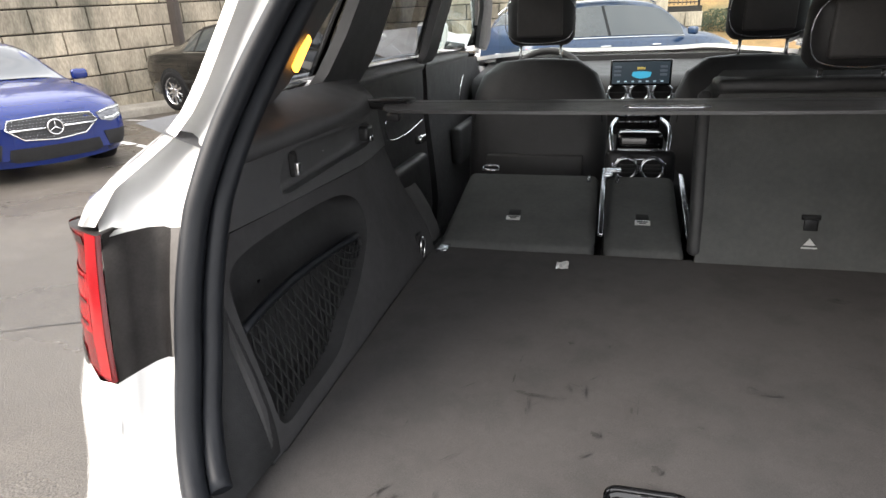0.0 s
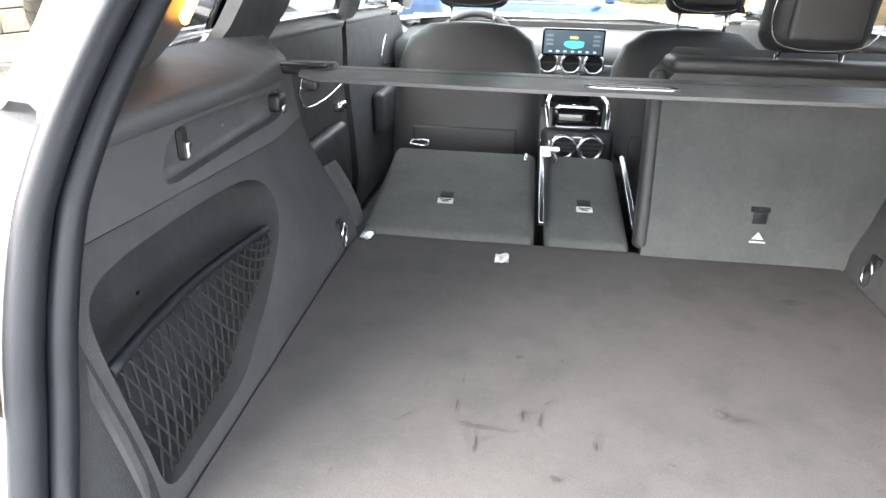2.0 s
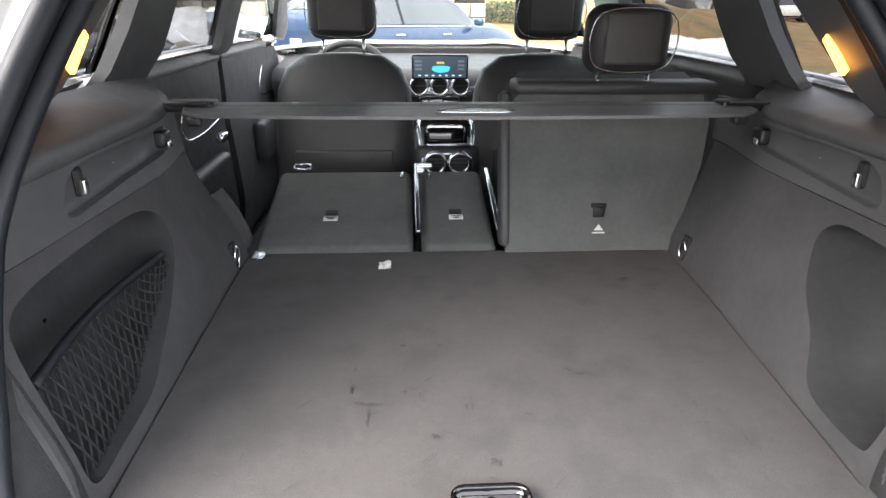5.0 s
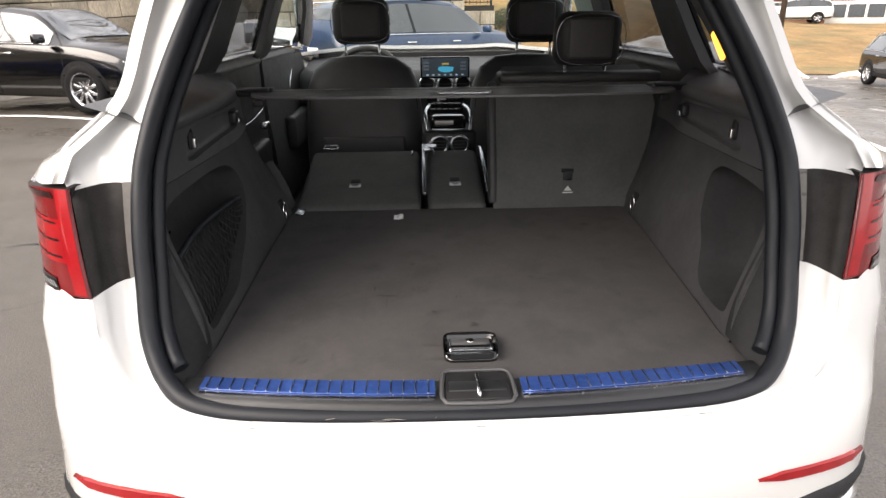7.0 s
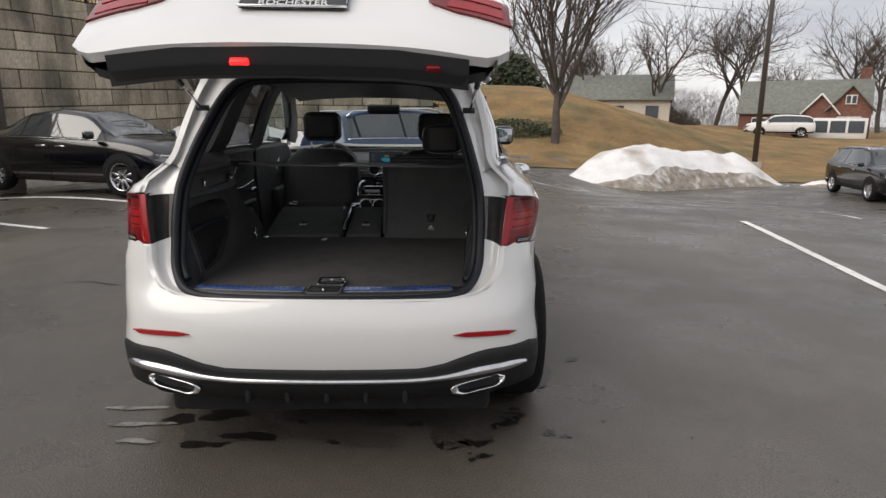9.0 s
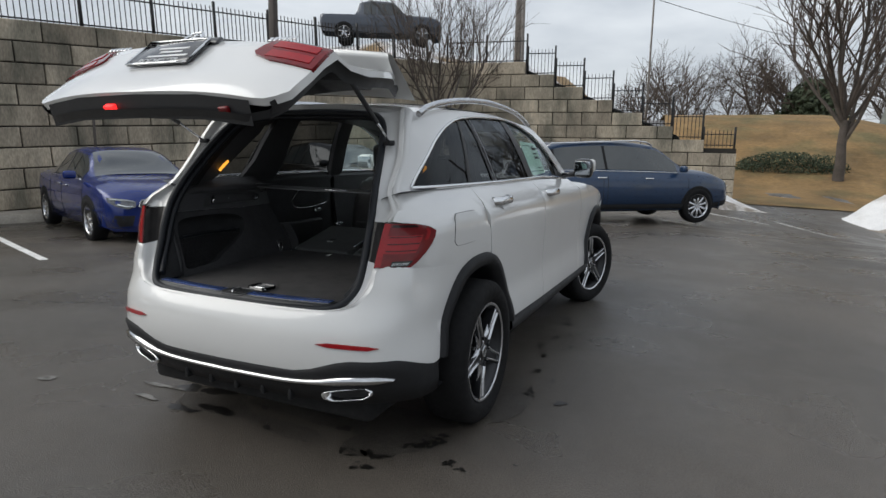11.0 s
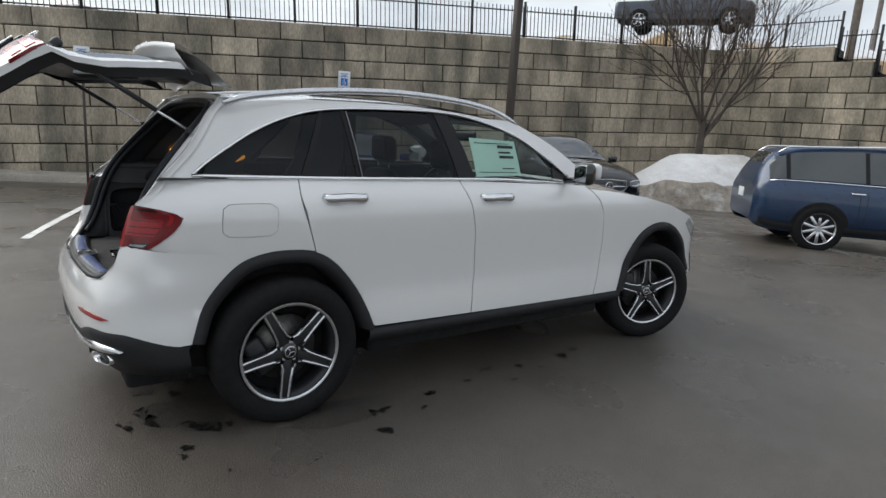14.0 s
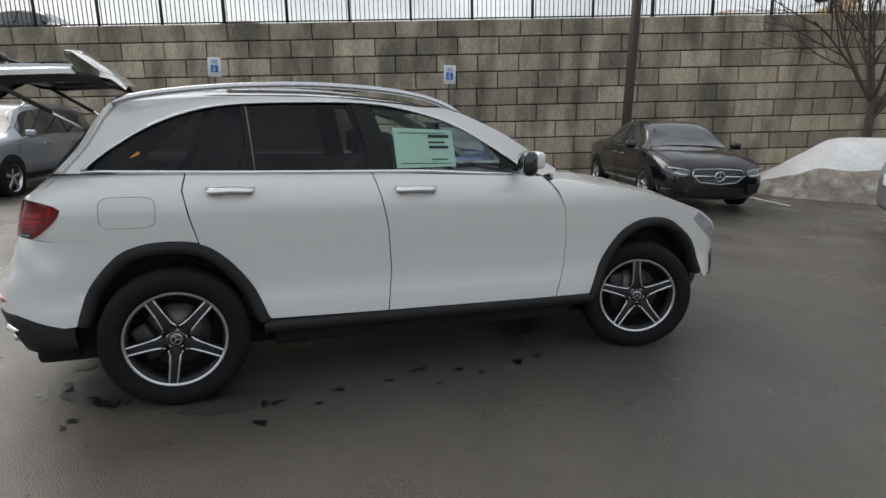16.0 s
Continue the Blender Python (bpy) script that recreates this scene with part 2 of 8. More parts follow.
def tube(line, r, sides=8, closed=False, flat=1.0, up=(0, 0, 1)):
    """A bar of round or flattened section along a line; r may be a list."""
    bm = bmesh.new()
    line = [Vector(q) for q in line]
    n, rings = len(line), []
    for i, c in enumerate(line):
        d = (line[(i + 1) % n] - line[i - 1]) if closed else (line[min(i + 1, n - 1)] - line[max(i - 1, 0)])
        d.normalize()
        s = d.cross(Vector(up))
        if s.length < 1e-4:
            s = d.cross(Vector((1, 0, 0)))
        s.normalize()
        t = s.cross(d).normalized()
        rr = r[i] if isinstance(r, (list, tuple)) else r
        rings.append([bm.verts.new(c + s * rr * math.cos(2 * math.pi * k / sides) + t * rr * flat * math.sin(2 * math.pi * k / sides)) for k in range(sides)])
    for i in range(n if closed else n - 1):
        p, q = rings[i], rings[(i + 1) % n]
        for k in range(sides):
            bm.faces.new((p[k], p[(k + 1) % sides], q[(k + 1) % sides], q[k])).smooth = True
    if not closed:
        bm.faces.new(rings[0]); bm.faces.new(rings[-1][::-1])
    bmesh.ops.recalc_face_normals(bm, faces=bm.faces[:])
    return bm


def strip(rows, closed=False, smooth=True):
    """A surface through rows of points of equal count."""
    bm = bmesh.new()
    g = [[bm.verts.new(q) for q in row] for row in rows]
    n = len(g[0])
    for a, b in zip(g, g[1:]):
        for k in range(n if closed else n - 1):
            f = bm.faces.new((a[k], a[(k + 1) % n], b[(k + 1) % n], b[k]))
            f.smooth = smooth
    return bm


def lathe(profile, sides=40, axis="x"):
    """Turn (radius, along) points round an axis."""
    bm = bmesh.new()
    rows = []
    for r, a in profile:
        ring = []
        for k in range(sides):
            c, s = r * math.cos(2 * math.pi * k / sides), r * math.sin(2 * math.pi * k / sides)
            ring.append(bm.verts.new({"x": (a, c, s), "y": (c, a, s), "z": (c, s, a)}[axis]))
        rows.append(ring)
    for p, q in zip(rows, rows[1:]):
        for k in range(sides):
            bm.faces.new((p[k], p[(k + 1) % sides], q[(k + 1) % sides], q[k])).smooth = True
    bmesh.ops.recalc_face_normals(bm, faces=bm.faces[:])
    return bm


def join(*bms):
    out = bmesh.new()
    for b in bms:
        me = bpy.data.meshes.new("tmp")
        b.to_mesh(me)
        out.from_mesh(me)
        bpy.data.meshes.remove(me)
    return out


def moved(bm, m):
    b = bm.copy()
    bmesh.ops.transform(b, matrix=m, verts=b.verts[:])
    return b


def mesh_of(name, bm, mat):
    me = bpy.data.meshes.new(name)
    bm.to_mesh(me)
    me.materials.append(mat)
    return me


def part(name, bm, mat, parent=None, label=""):
    ob = new(name, mesh_of(name, bm, mat))
    if parent:
        ob.parent = parent
    if label:
        ob["label"] = label
    return ob


def thing(name, at, label, category, group="", turn=0.0):
    ob = new(name)
    ob.matrix_world = pose(*at, 0, 0, turn)
    return tagged(ob, label, category, group)


def shared(name, me, parent, m):
    ob = new(name, me)
    ob.parent = parent
    ob.matrix_local = m
    return ob


def lettering(words, size, mat, name, depth=0.001):
    """Words as a mesh, with the built-in font, centred, in the xy plane."""
    cu = bpy.data.curves.new(name, "FONT")
    cu.body, cu.size, cu.align_x, cu.align_y, cu.extrude = words, size, "CENTER", "CENTER", depth
    tmp = new(name, cu)
    bpy.context.view_layer.update()
    me = bpy.data.meshes.new_from_object(tmp.evaluated_get(bpy.context.evaluated_depsgraph_get()))
    bpy.data.objects.remove(tmp)
    bm = bmesh.new()
    bm.from_mesh(me)
    bpy.data.meshes.remove(me)
    return bm

# ---------- the lot ----------
ASPHALT = material("asphalt", (0.098, 0.085, 0.071), 0.46, grain=(120, 0.42), var=0.12, scale=1.1, bump=0.0034, bscale=140, alt=(0.076, 0.069, 0.060), altscale=0.3, altlow=0.40, althigh=0.66, wet=True)
DRYGRASS = material("dry_grass", (0.24, 0.15, 0.06), 0.95, var=0.3, scale=0.6, bump=0.03, bscale=14, alt=(0.15, 0.12, 0.05), altscale=0.4)
SNOW = material("old_snow", (0.78, 0.775, 0.77), 0.75, var=0.08, scale=2.0, bump=0.02, bscale=7, alt=(0.40, 0.35, 0.30), altscale=0.7, altlow=0.52, althigh=0.74, stretchz=1.4)
CONCRETE = material("kerb_concrete", (0.36, 0.33, 0.28), 0.9, var=0.2, scale=3, bump=0.004, bscale=60)
LINE = material("worn_road_paint", (0.72, 0.71, 0.68), 0.75, var=0.15, scale=3, alt=(0.2, 0.19, 0.18), altscale=7, altlow=0.6, althigh=0.72)
BLOCK = material("wall_block", (0.42, 0.36, 0.275), 0.92, grain=(38, 0.18), var=0.2, scale=2.2, bump=0.006, bscale=34, piece=0.28, alt=(0.20, 0.182, 0.14), altscale=1.5, altlow=0.44, althigh=0.62, stretchz=0.32, world=True)
JOINT = material("wall_joint", (0.03, 0.027, 0.023), 0.95, var=0.2)

WALL_DIR, WALL_B_DIR = Vector((0.3101, 0.9507, 0)), Vector((0.98608, 0.16625, 0))
NORMAL_A, NORMAL_B = Vector((0.9507, -0.3101, 0)), Vector((0.16625, -0.98608, 0))
WALL_A = Vector((-12.766, 0.332, 0))
END_A = 18.5
CORNER = WALL_A + WALL_DIR * END_A
FALL_AT, FALL_WAY, FALL_ACROSS = Vector((-8.46, 13.18, 0)), Vector((0.6, 0.8, 0)), Vector((0.8, -0.6, 0))
TOP_A, TILT, COURSE_A, LONG_A = 4.11, 0.0454, 0.413, 1.02   # the west wall's courses fall a little to the south


def top_a(s):
    return TOP_A + TILT * (s - 13.55)


def ease(t):
    t = min(max(t, 0.0), 1.0)
    return t * t * (3 - 2 * t)


def lot_height(x, y):
    """The lot falls a little to the foot of the wall and away to the north-east; the lawn beyond forms a bank."""
    p = Vector((x, y, 0))
    da, db = (p - WALL_A).dot(NORMAL_A), (p - FALL_AT).dot(FALL_ACROSS)
    z = -0.14 * ease(1 - ((min(da, db) if x < 3 else db) - 1.0) / 7.5)
    along = (p - FALL_AT).dot(FALL_WAY)
    z -= 0.97 * ease((along - 2) / 13.0) * ease((db - 3) / 7.5)
    z += 0.18 * math.exp(-((x + 5.4) / 2.2) ** 2 - ((y - 9.2) / 1.6) ** 2)
    far = y - 20.5
    if far > 0:
        z += 1.1 * ease(far / 22.0) + 2.6 * ease((far - 4) / 16.0) * ease((19 - x) / 13.0)
    return z


def lot_mesh():
    bm = bmesh.new()
    xs = [-900, -300, -120, -60, -30] + [-20 + i for i in range(0, 61)] + [50, 65, 90, 140, 300, 900]
    ys = [-900, -300, -100, -50, -25] + [-12 + i for i in range(0, 62)] + [60, 80, 120, 200, 400, 900]
    g = [[bm.verts.new((x, y, lot_height(x, y) if -25 < x < 300 and -30 < y < 300 else (0.5 if y >= 300 else 0))) for x in xs] for y in ys]
    for a, b in zip(g, g[1:]):
        for k in range(len(xs) - 1):
            bm.faces.new((a[k], a[k + 1], b[k + 1], b[k])).smooth = True
    return bm


tagged(part("ground", lot_mesh(), ASPHALT), "damp grey asphalt of a car park", "ground", kind="structure")


def on_ground(x, y, lift=0.0):
    return Vector((x, y, lot_height(x, y) + lift))


# ---------- retaining wall of split-face blocks ----------
COURSE, LONG = 0.413, 0.953
TOP_B = TOP_A + TILT * (END_A - 13.55)


def wall_core(name, a, way, normal, tops, label):
    """The dark core behind the blocks, stepped where the top steps."""
    bm = bmesh.new()
    for s0, s1, top in tops:
        c = a + way * ((s0 + s1) / 2) - normal * 0.52
        piece = box(s1 - s0 - 0.004, 0.9, top + 0.55, (0, 0, 0), turn=Matrix.Translation((c.x, c.y, (top - 0.55) / 2 - 0.02)) @ Matrix.Rotation(math.atan2(way.y, way.x), 4, "Z"))
        me = bpy.data.meshes.new("t"); piece.to_mesh(me); bm.from_mesh(me); bpy.data.meshes.remove(me)
    return tagged(part(name, bm, JOINT), label, "retaining wall", kind="structure")


# each stretch of the north wall: where it begins and ends, and how many courses it lies below the top
STEPS_B = [(0, 2.81, 0)] + [(2.81 + LONG * k, 2.81 + LONG * (k + 1), k + 1) for k in range(6)] + [(2.81 + LONG * 6, 9.5, 6.6)]
core = []
for s in (-26, -12, 0, 13.5, END_A):
    p = WALL_A + WALL_DIR * s
    core.append([p - NORMAL_A * o + Vector((0, 0, z)) for o, z in ((0.0, -0.9), (0.0, top_a(s) - 0.02), (0.9, top_a(s) - 0.02), (0.9, -0.9))])
wall_a = tagged(part("wall_west", strip(core, True, False), JOINT), "tall retaining wall of tan split-face concrete blocks", "retaining wall", kind="structure")
wall_b = wall_core("wall_north", CORNER, WALL_B_DIR, NORMAL_B, [(a, b, TOP_B - n * COURSE) for a, b, n in STEPS_B], "stepped retaining wall of tan concrete blocks")


def block_mesh(length, seed, course=COURSE):
    """One split-face block: a flat, slightly uneven front with worn edges."""
    rnd = random.Random(seed)
    bm = bmesh.new()
    l, h = length - 0.026, course - 0.026
    us, vs = (0, 0.018, 0.3, 0.66, 0.982, 1), (0, 0.045, 0.5, 0.955, 1)
    nx, nz = len(us) - 1, len(vs) - 1
    front = [[bm.verts.new((-l / 2 + l * u, -0.052 - (0 if u in (0, 1) or v in (0, 1) else 0.010 + rnd.uniform(-0.003, 0.004)), -h / 2 + h * v)) for u in us] for v in vs]
    back = [bm.verts.new((sx * l / 2, 0.06, sz * h / 2)) for sx, sz in ((-1, -1), (1, -1), (1, 1), (-1, 1))]
    for j in range(nz):
        for i in range(nx):
            bm.faces.new((front[j][i], front[j][i + 1], front[j + 1][i + 1], front[j + 1][i]))
    bm.faces.new([back[0], back[1]] + [front[0][i] for i in range(nx, -1, -1)])
    bm.faces.new([back[2], back[3]] + [front[nz][i] for i in range(nx + 1)])
    bm.faces.new([back[3], back[0]] + [front[j][0] for j in range(nz + 1)])
    bm.faces.new([back[1], back[2]] + [front[j][nx] for j in range(nz, -1, -1)])
    bmesh.ops.recalc_face_normals(bm, faces=bm.faces[:])
    return bm


BLOCKS = [mesh_of("block", block_mesh(LONG, s), BLOCK) for s in range(8)]
HALF_BLOCKS = [mesh_of("block", block_mesh(LONG / 2, s + 50), BLOCK) for s in range(4)]
WEST_BLOCKS = [mesh_of("block", block_mesh(LONG_A, s + 20, COURSE_A), BLOCK) for s in range(8)]


def lay_course(parent, a, way, s1, z, seed):
    """One course in running bond up to s1; a block is an object of its own on a shared mesh."""
    rnd = random.Random(seed)
    ang = math.atan2(way.y, way.x)
    e = s1
    first = seed % 2
    while e > 0.1:
        size = min(LONG / 2 if first else LONG, e)
        first = 0
        full = size > 0.8 * LONG
        mid = a + way * (e - size / 2)
        if size > 0.15 and z + COURSE / 2 > lot_height(mid.x + 0.1, mid.y - 0.3) + 0.02:
            m = Matrix.Translation((mid.x, mid.y, z)) @ Matrix.Rotation(ang, 4, "Z") @ Matrix.Diagonal((size / (LONG if full else LONG / 2), 1 + rnd.uniform(-0.08, 0.08), 1, 1))
            shared("block", rnd.choice(BLOCKS if full else HALF_BLOCKS), parent, m)
        e -= size


# ---------- parking lines, kerb ----------
def road_line(a, b, width=0.1):
    a, b = Vector((*a, 0)), Vector((*b, 0))
    side = (b - a).normalized().cross(Vector((0, 0, 1))) * width / 2
    n = max(2, int((b - a).length / 0.25))
    rnd = random.Random(int(a.x * 100))
    rows = []
    for i in range(n + 1):
        p, w = a.lerp(b, i / n), rnd.uniform(0.9, 1.08)
        rows.append([on_ground(*(p - side * w).to_2d(), 0.005), on_ground(*(p + side * w).to_2d(), 0.005)])
    bm = strip(rows)
    bmesh.ops.recalc_face_normals(bm, faces=bm.faces[:])
    for f in bm.faces:
        if f.normal.z < 0:
            f.normal_flip()
    return tagged(part("parking_line", bm, LINE), "worn white painted parking line on asphalt", "road marking", "parking lines", "structure")


for a, b in (((-8.67, 9.21), (-3.98, 7.78)), ((-8.3, 7.7), (-4.5, 5.72)), ((-9.6, 4.4), (-5.5, 2.8)), ((-7.3, 12.8), (-4.76, 11.87)), ((4.9, 6.6), (4.2, 2.6)), ((9.9, 12.6), (7.6, 8.0)), ((1.6, 16.6), (3.2, 15.9)), ((3.4, 17.0), (4.6, 15.4)), ((-8.4, 1.2), (-4.5, 0.03)), ((-9.6, -3.1), (-5.9, -4.1))):
    road_line(a, b)

kerb = []
for s in [-26 + 0.8 * i for i in range(54)]:
    p = WALL_A + WALL_DIR * s + NORMAL_A * 0.75
    z = lot_height(p.x, p.y)
    kerb.append([Vector((p.x, p.y, 0)) + NORMAL_A * o + Vector((0, 0, z + h)) for o, h in ((0.12, -0.05), (0.10, 0.13), (0.07, 0.15), (-0.75, 0.17))])
tagged(part("kerb", strip(kerb), CONCRETE), "weathered concrete kerb along the wall foot", "kerb", kind="structure")

# ---------- white SUV: surfaces ----------
half_plan = curve([0.02, 0.08, 0.15, 0.25, 0.45, 0.63, 1.2, 2.0, 3.2, 3.8, 4.1, 4.34, 4.48, 4.57, 4.63], [0.60, 0.70, 0.765, 0.805, 0.84, 0.855, 0.888, 0.90, 0.90, 0.90, 0.89, 0.855, 0.79, 0.68, 0.54])
side_prof = curve([0.28, 0.40, 0.50, 0.62, 0.80, 0.95, 1.03, 1.09, 1.14, 1.20, 1.30, 1.45, 1.56, 1.64], [0.985, 1.005, 0.998, 0.979, 0.988, 1.0, 1.003, 0.99, 0.948, 0.888, 0.842, 0.765, 0.69, 0.62])


rear_shift = curve([0.60, 0.70, 0.75, 0.90, 1.09, 1.13, 1.215], [0.0, 0.05, 0.10, 0.155, 0.20, 0.20, 0.06])


def side(y, z):
    """Half-width of the body at height z."""
    up = ease((z - 1.06) / 0.14)
    y = y - rear_shift(z) * ease((0.56 - y) / 0.28)
    return half_plan(y) * side_prof(z) * (1 - 0.07 * ease((1.5 - y) / 1.1) * up) * (1 - 0.065 * ease((0.75 - y) / 0.35) * up) * (1 - 0.05 * ease((y - 2.3) / 0.9) * up)


def on_side(y, z):
    return Vector((side(y, z), y, z))


def off_side(d):
    return lambda y, z: Vector((side(y, z) + d, y, z))


rear_plan = smooth_line([(0, 0.03), (0.25, 0.035), (0.45, 0.055), (0.60, 0.095), (0.70, 0.15), (0.765, 0.235), (0.808, 0.35), (0.838, 0.5), (0.855, 0.63), (0.868, 0.85)], 0.01)
plan_len = [0.0]
for a, b in zip(rear_plan, rear_plan[1:]):
    plan_len.append(plan_len[-1] + (b - a).length)
rear_bulge = curve([0.26, 0.36, 0.44, 0.52, 0.60, 0.66, 0.705, 0.73, 0.80, 0.92, 1.10, 1.2], [0.19, 0.12, 0.085, 0.065, 0.06, 0.072, 0.098, 0.118, 0.14, 0.165, 0.20, 0.26])


def wrap(u, z):
    """A point of the rear end: u metres round from the middle of the bumper, at height z."""
    i = min(int(np.searchsorted(plan_len, min(max(u, 0), plan_len[-1]))), len(rear_plan) - 1)
    p = rear_plan[i] if i == 0 else rear_plan[i - 1].lerp(rear_plan[i], (min(max(u, 0), plan_len[-1]) - plan_len[i - 1]) / (plan_len[i] - plan_len[i - 1]))
    w = ease(1 - (p.y - 0.03) / 0.42)
    y = p.y + (rear_bulge(z) - 0.03) * w
    b = ease((z - 0.70) / 0.14) * ease((p.y - 0.22) / 0.14)
    x = p.x * side_prof(z) * (1 + 0.045 * ease((0.93 - z) / 0.12) * ease((p.x - 0.3) / 0.35) * ease((0.66 - p.y) / 0.40))
    return Vector((x * (1 - b) + side(y, z) * b, y, z))


def both(name, bm, mat, parent, label=""):
    """The part on the right side, and its twin on the left."""
    return part(name, bm, mat, parent, label), part(name, mirror(bm), mat, parent, label)


suv = thing("suv", (0, 0, 0), "white sport utility vehicle with its tailgate raised, parked on asphalt", "car")
INX = (-1, 0, 0)
roof_crest = curve([0.40, 0.62, 0.78, 1.2, 1.7, 2.2, 2.55], [1.50, 1.565, 1.592, 1.628, 1.638, 1.612, 1.555])


def roof_edge(y):
    return roof_crest(y) - 0.042


# arches, shut lines and window outline in (y, z)
ARCH_R = smooth_line([(0.487, 0.465), (0.551, 0.644), (0.684, 0.802), (0.80, 0.855), (0.936, 0.87), (1.07, 0.853), (1.193, 0.775), (1.324, 0.612), (1.403, 0.428)], 0.03)
ARCH_F = smooth_line([(3.392, 0.415), (3.478, 0.635), (3.591, 0.796), (3.70, 0.868), (3.81, 0.895), (3.93, 0.89), (4.05, 0.845), (4.21, 0.715), (4.325, 0.49)], 0.03)
WIN_TOP = smooth_line([(0.545, 1.207), (0.65, 1.297), (0.833, 1.417), (1.018, 1.498), (1.22, 1.545), (1.516, 1.568), (1.938, 1.578), (2.197, 1.552), (2.473, 1.478), (2.694, 1.367), (2.93, 1.222)], 0.04)
A_LINE = smooth_line([(2.50, 1.556), (2.83, 1.415), (3.17, 1.205)], 0.05)


def arch_part(line, y0, y1):
    return [p for p in line if y0 < p[0] < y1]


# quarter panel with roof rail and A-pillar: one stamping
tail_edge = smooth_line([(0.70, 1.560), (0.63, 1.478), (0.535, 1.325), (0.43, 1.205), (0.345, 1.118), (0.30, 1.080)], 0.03)
lamp_top = [(0.315, 1.076), (0.38, 1.068), (0.44, 1.052), (0.468, 1.034)]
lamp_low = [(0.455, 1.002), (0.41, 0.958), (0.36, 0.930), (0.31, 0.906)]
quarter = [Vector(q) for q in lamp_top + lamp_low + [(0.30, 0.892), (0.45, 0.876), (0.68, 0.852)]]
quarter += [Vector((0.70, 0.822))] + arch_part(ARCH_R, 0.71, 1.066) + [Vector(q) for q in ((1.066, 0.857), (1.029, 0.98), (0.999, 1.12), (1.017, 1.196), (0.545, 1.196))]
quarter += WIN_TOP + [Vector((3.06, 1.168)), Vector((3.17, 1.19))] + A_LINE[::-1]
quarter += [Vector((y, roof_edge(y))) for y in (2.3, 2.1, 1.9, 1.7, 1.5, 1.3, 1.1, 0.9, 0.78)] + tail_edge
both("quarter_panel", patch(quarter, on_side, 0.05, 0.02, INX), PAINT, suv)

# doors
rear_door = [(1.073, 0.850)] + [tuple(p) for p in arch_part(ARCH_R, 1.08, 1.40)] + [(1.408, 0.432), (2.052, 0.424), (2.073, 0.653), (2.049, 0.912), (1.977, 1.196), (1.024, 1.196), (1.006, 1.12), (1.036, 0.98)]
front_door = [(2.058, 0.424), (3.141, 0.414), (3.196, 0.60), (3.198, 0.796), (3.172, 0.973), (3.09, 1.12), (3.055, 1.163), (1.984, 1.196), (2.055, 0.912), (2.079, 0.653)]
GREENHOUSE = clear_glass("door_glass", (0.78, 0.88, 0.85))
doors = {}
for name, shape in (("rear_door", rear_door), ("front_door", front_door)):
    bm = patch(straight_line(shape, 0.05), on_side, 0.05, 0.03, INX)
    doors[name] = both(name, bm, PAINT, suv)

# fender and hood, nose
fender = [(3.149, 0.414)] + [tuple(p) for p in ARCH_F] + [(4.38, 0.44), (4.50, 0.50), (4.545, 0.62), (4.52, 0.74), (4.43, 0.83), (4.25, 0.925), (3.95, 1.02), (3.64, 1.085), (3.30, 1.125), (3.10, 1.14), (3.176, 0.973), (3.203, 0.796), (3.201, 0.60)]
both("front_fender", patch(straight_line(fender, 0.05), on_side, 0.05, 0.02, INX), PAINT, suv)
hood_crest = curve([3.05, 3.3, 3.64, 4.0, 4.31, 4.54], [1.185, 1.165, 1.125, 1.05, 0.965, 0.86])


def on_hood(x, y):
    w = half_plan(y) * 0.985 - 0.02
    t = min(abs(x) / w, 1.0)
    ridge = 0.012 * math.exp(-((abs(x) - 0.42) / 0.1) ** 2)
    return Vector((x, y, hood_crest(y) - 0.055 * t ** 3 + ridge))


hood = [(-0.70, 3.20), (-0.4, 3.32), (0, 3.37), (0.4, 3.32), (0.70, 3.20), (0.80, 3.12), (0.855, 3.3), (0.855, 3.64), (0.855, 3.95), (0.835, 4.21), (0.75, 4.41), (0.35, 4.55), (0, 4.58), (-0.35, 4.55), (-0.75, 4.41), (-0.835, 4.21), (-0.855, 3.95), (-0.855, 3.64), (-0.855, 3.3), (-0.80, 3.12)]
part("hood", patch(straight_line(hood, 0.08), on_hood, 0.09, 0.02, (0, 0, -1)), PAINT, suv)
front_rows = []
for z, dy in ((0.30, -0.05), (0.42, 0.02), (0.55, 0.06), (0.68, 0.07), (0.80, 0.04), (0.88, -0.03)):
    front_rows.append([Vector((x, 4.63 + dy - 0.36 * (abs(x) / 0.84) ** 3.6, z)) for x in [-0.84 + 0.07 * k for k in range(25)]])
part("front_bumper", strip(front_rows), PAINT, suv)
part("grille", patch(straight_line([(-0.42, 0.52), (0.42, 0.52), (0.50, 0.66), (0.40, 0.80), (-0.40, 0.80), (-0.50, 0.66)], 0.1), lambda x, z: Vector((x, 4.72 - 0.36 * (abs(x) / 0.84) ** 3.6, z)), 0.1, 0.03, (0, -1, 0)), GLOSS, suv)
lamp_shape = [(4.24, 0.915), (4.39, 0.83), (4.49, 0.745), (4.455, 0.695), (4.31, 0.79), (4.20, 0.875)]
HEADLAMP = material("headlamp_lens", (0.42, 0.44, 0.46), 0.08, metal=0.4, var=0.3, scale=30, coat=1.0)
both("headlight", patch(straight_line(lamp_shape, 0.03), off_side(0.006), 0.03, 0.02, INX), HEADLAMP, suv, "clear headlight lens")
both("fog_vent", patch(straight_line([(4.44, 0.60), (4.515, 0.62), (4.50, 0.47), (4.45, 0.45)], 0.04), off_side(0.006), 0.05, 0.02, INX), GLOSS, suv)

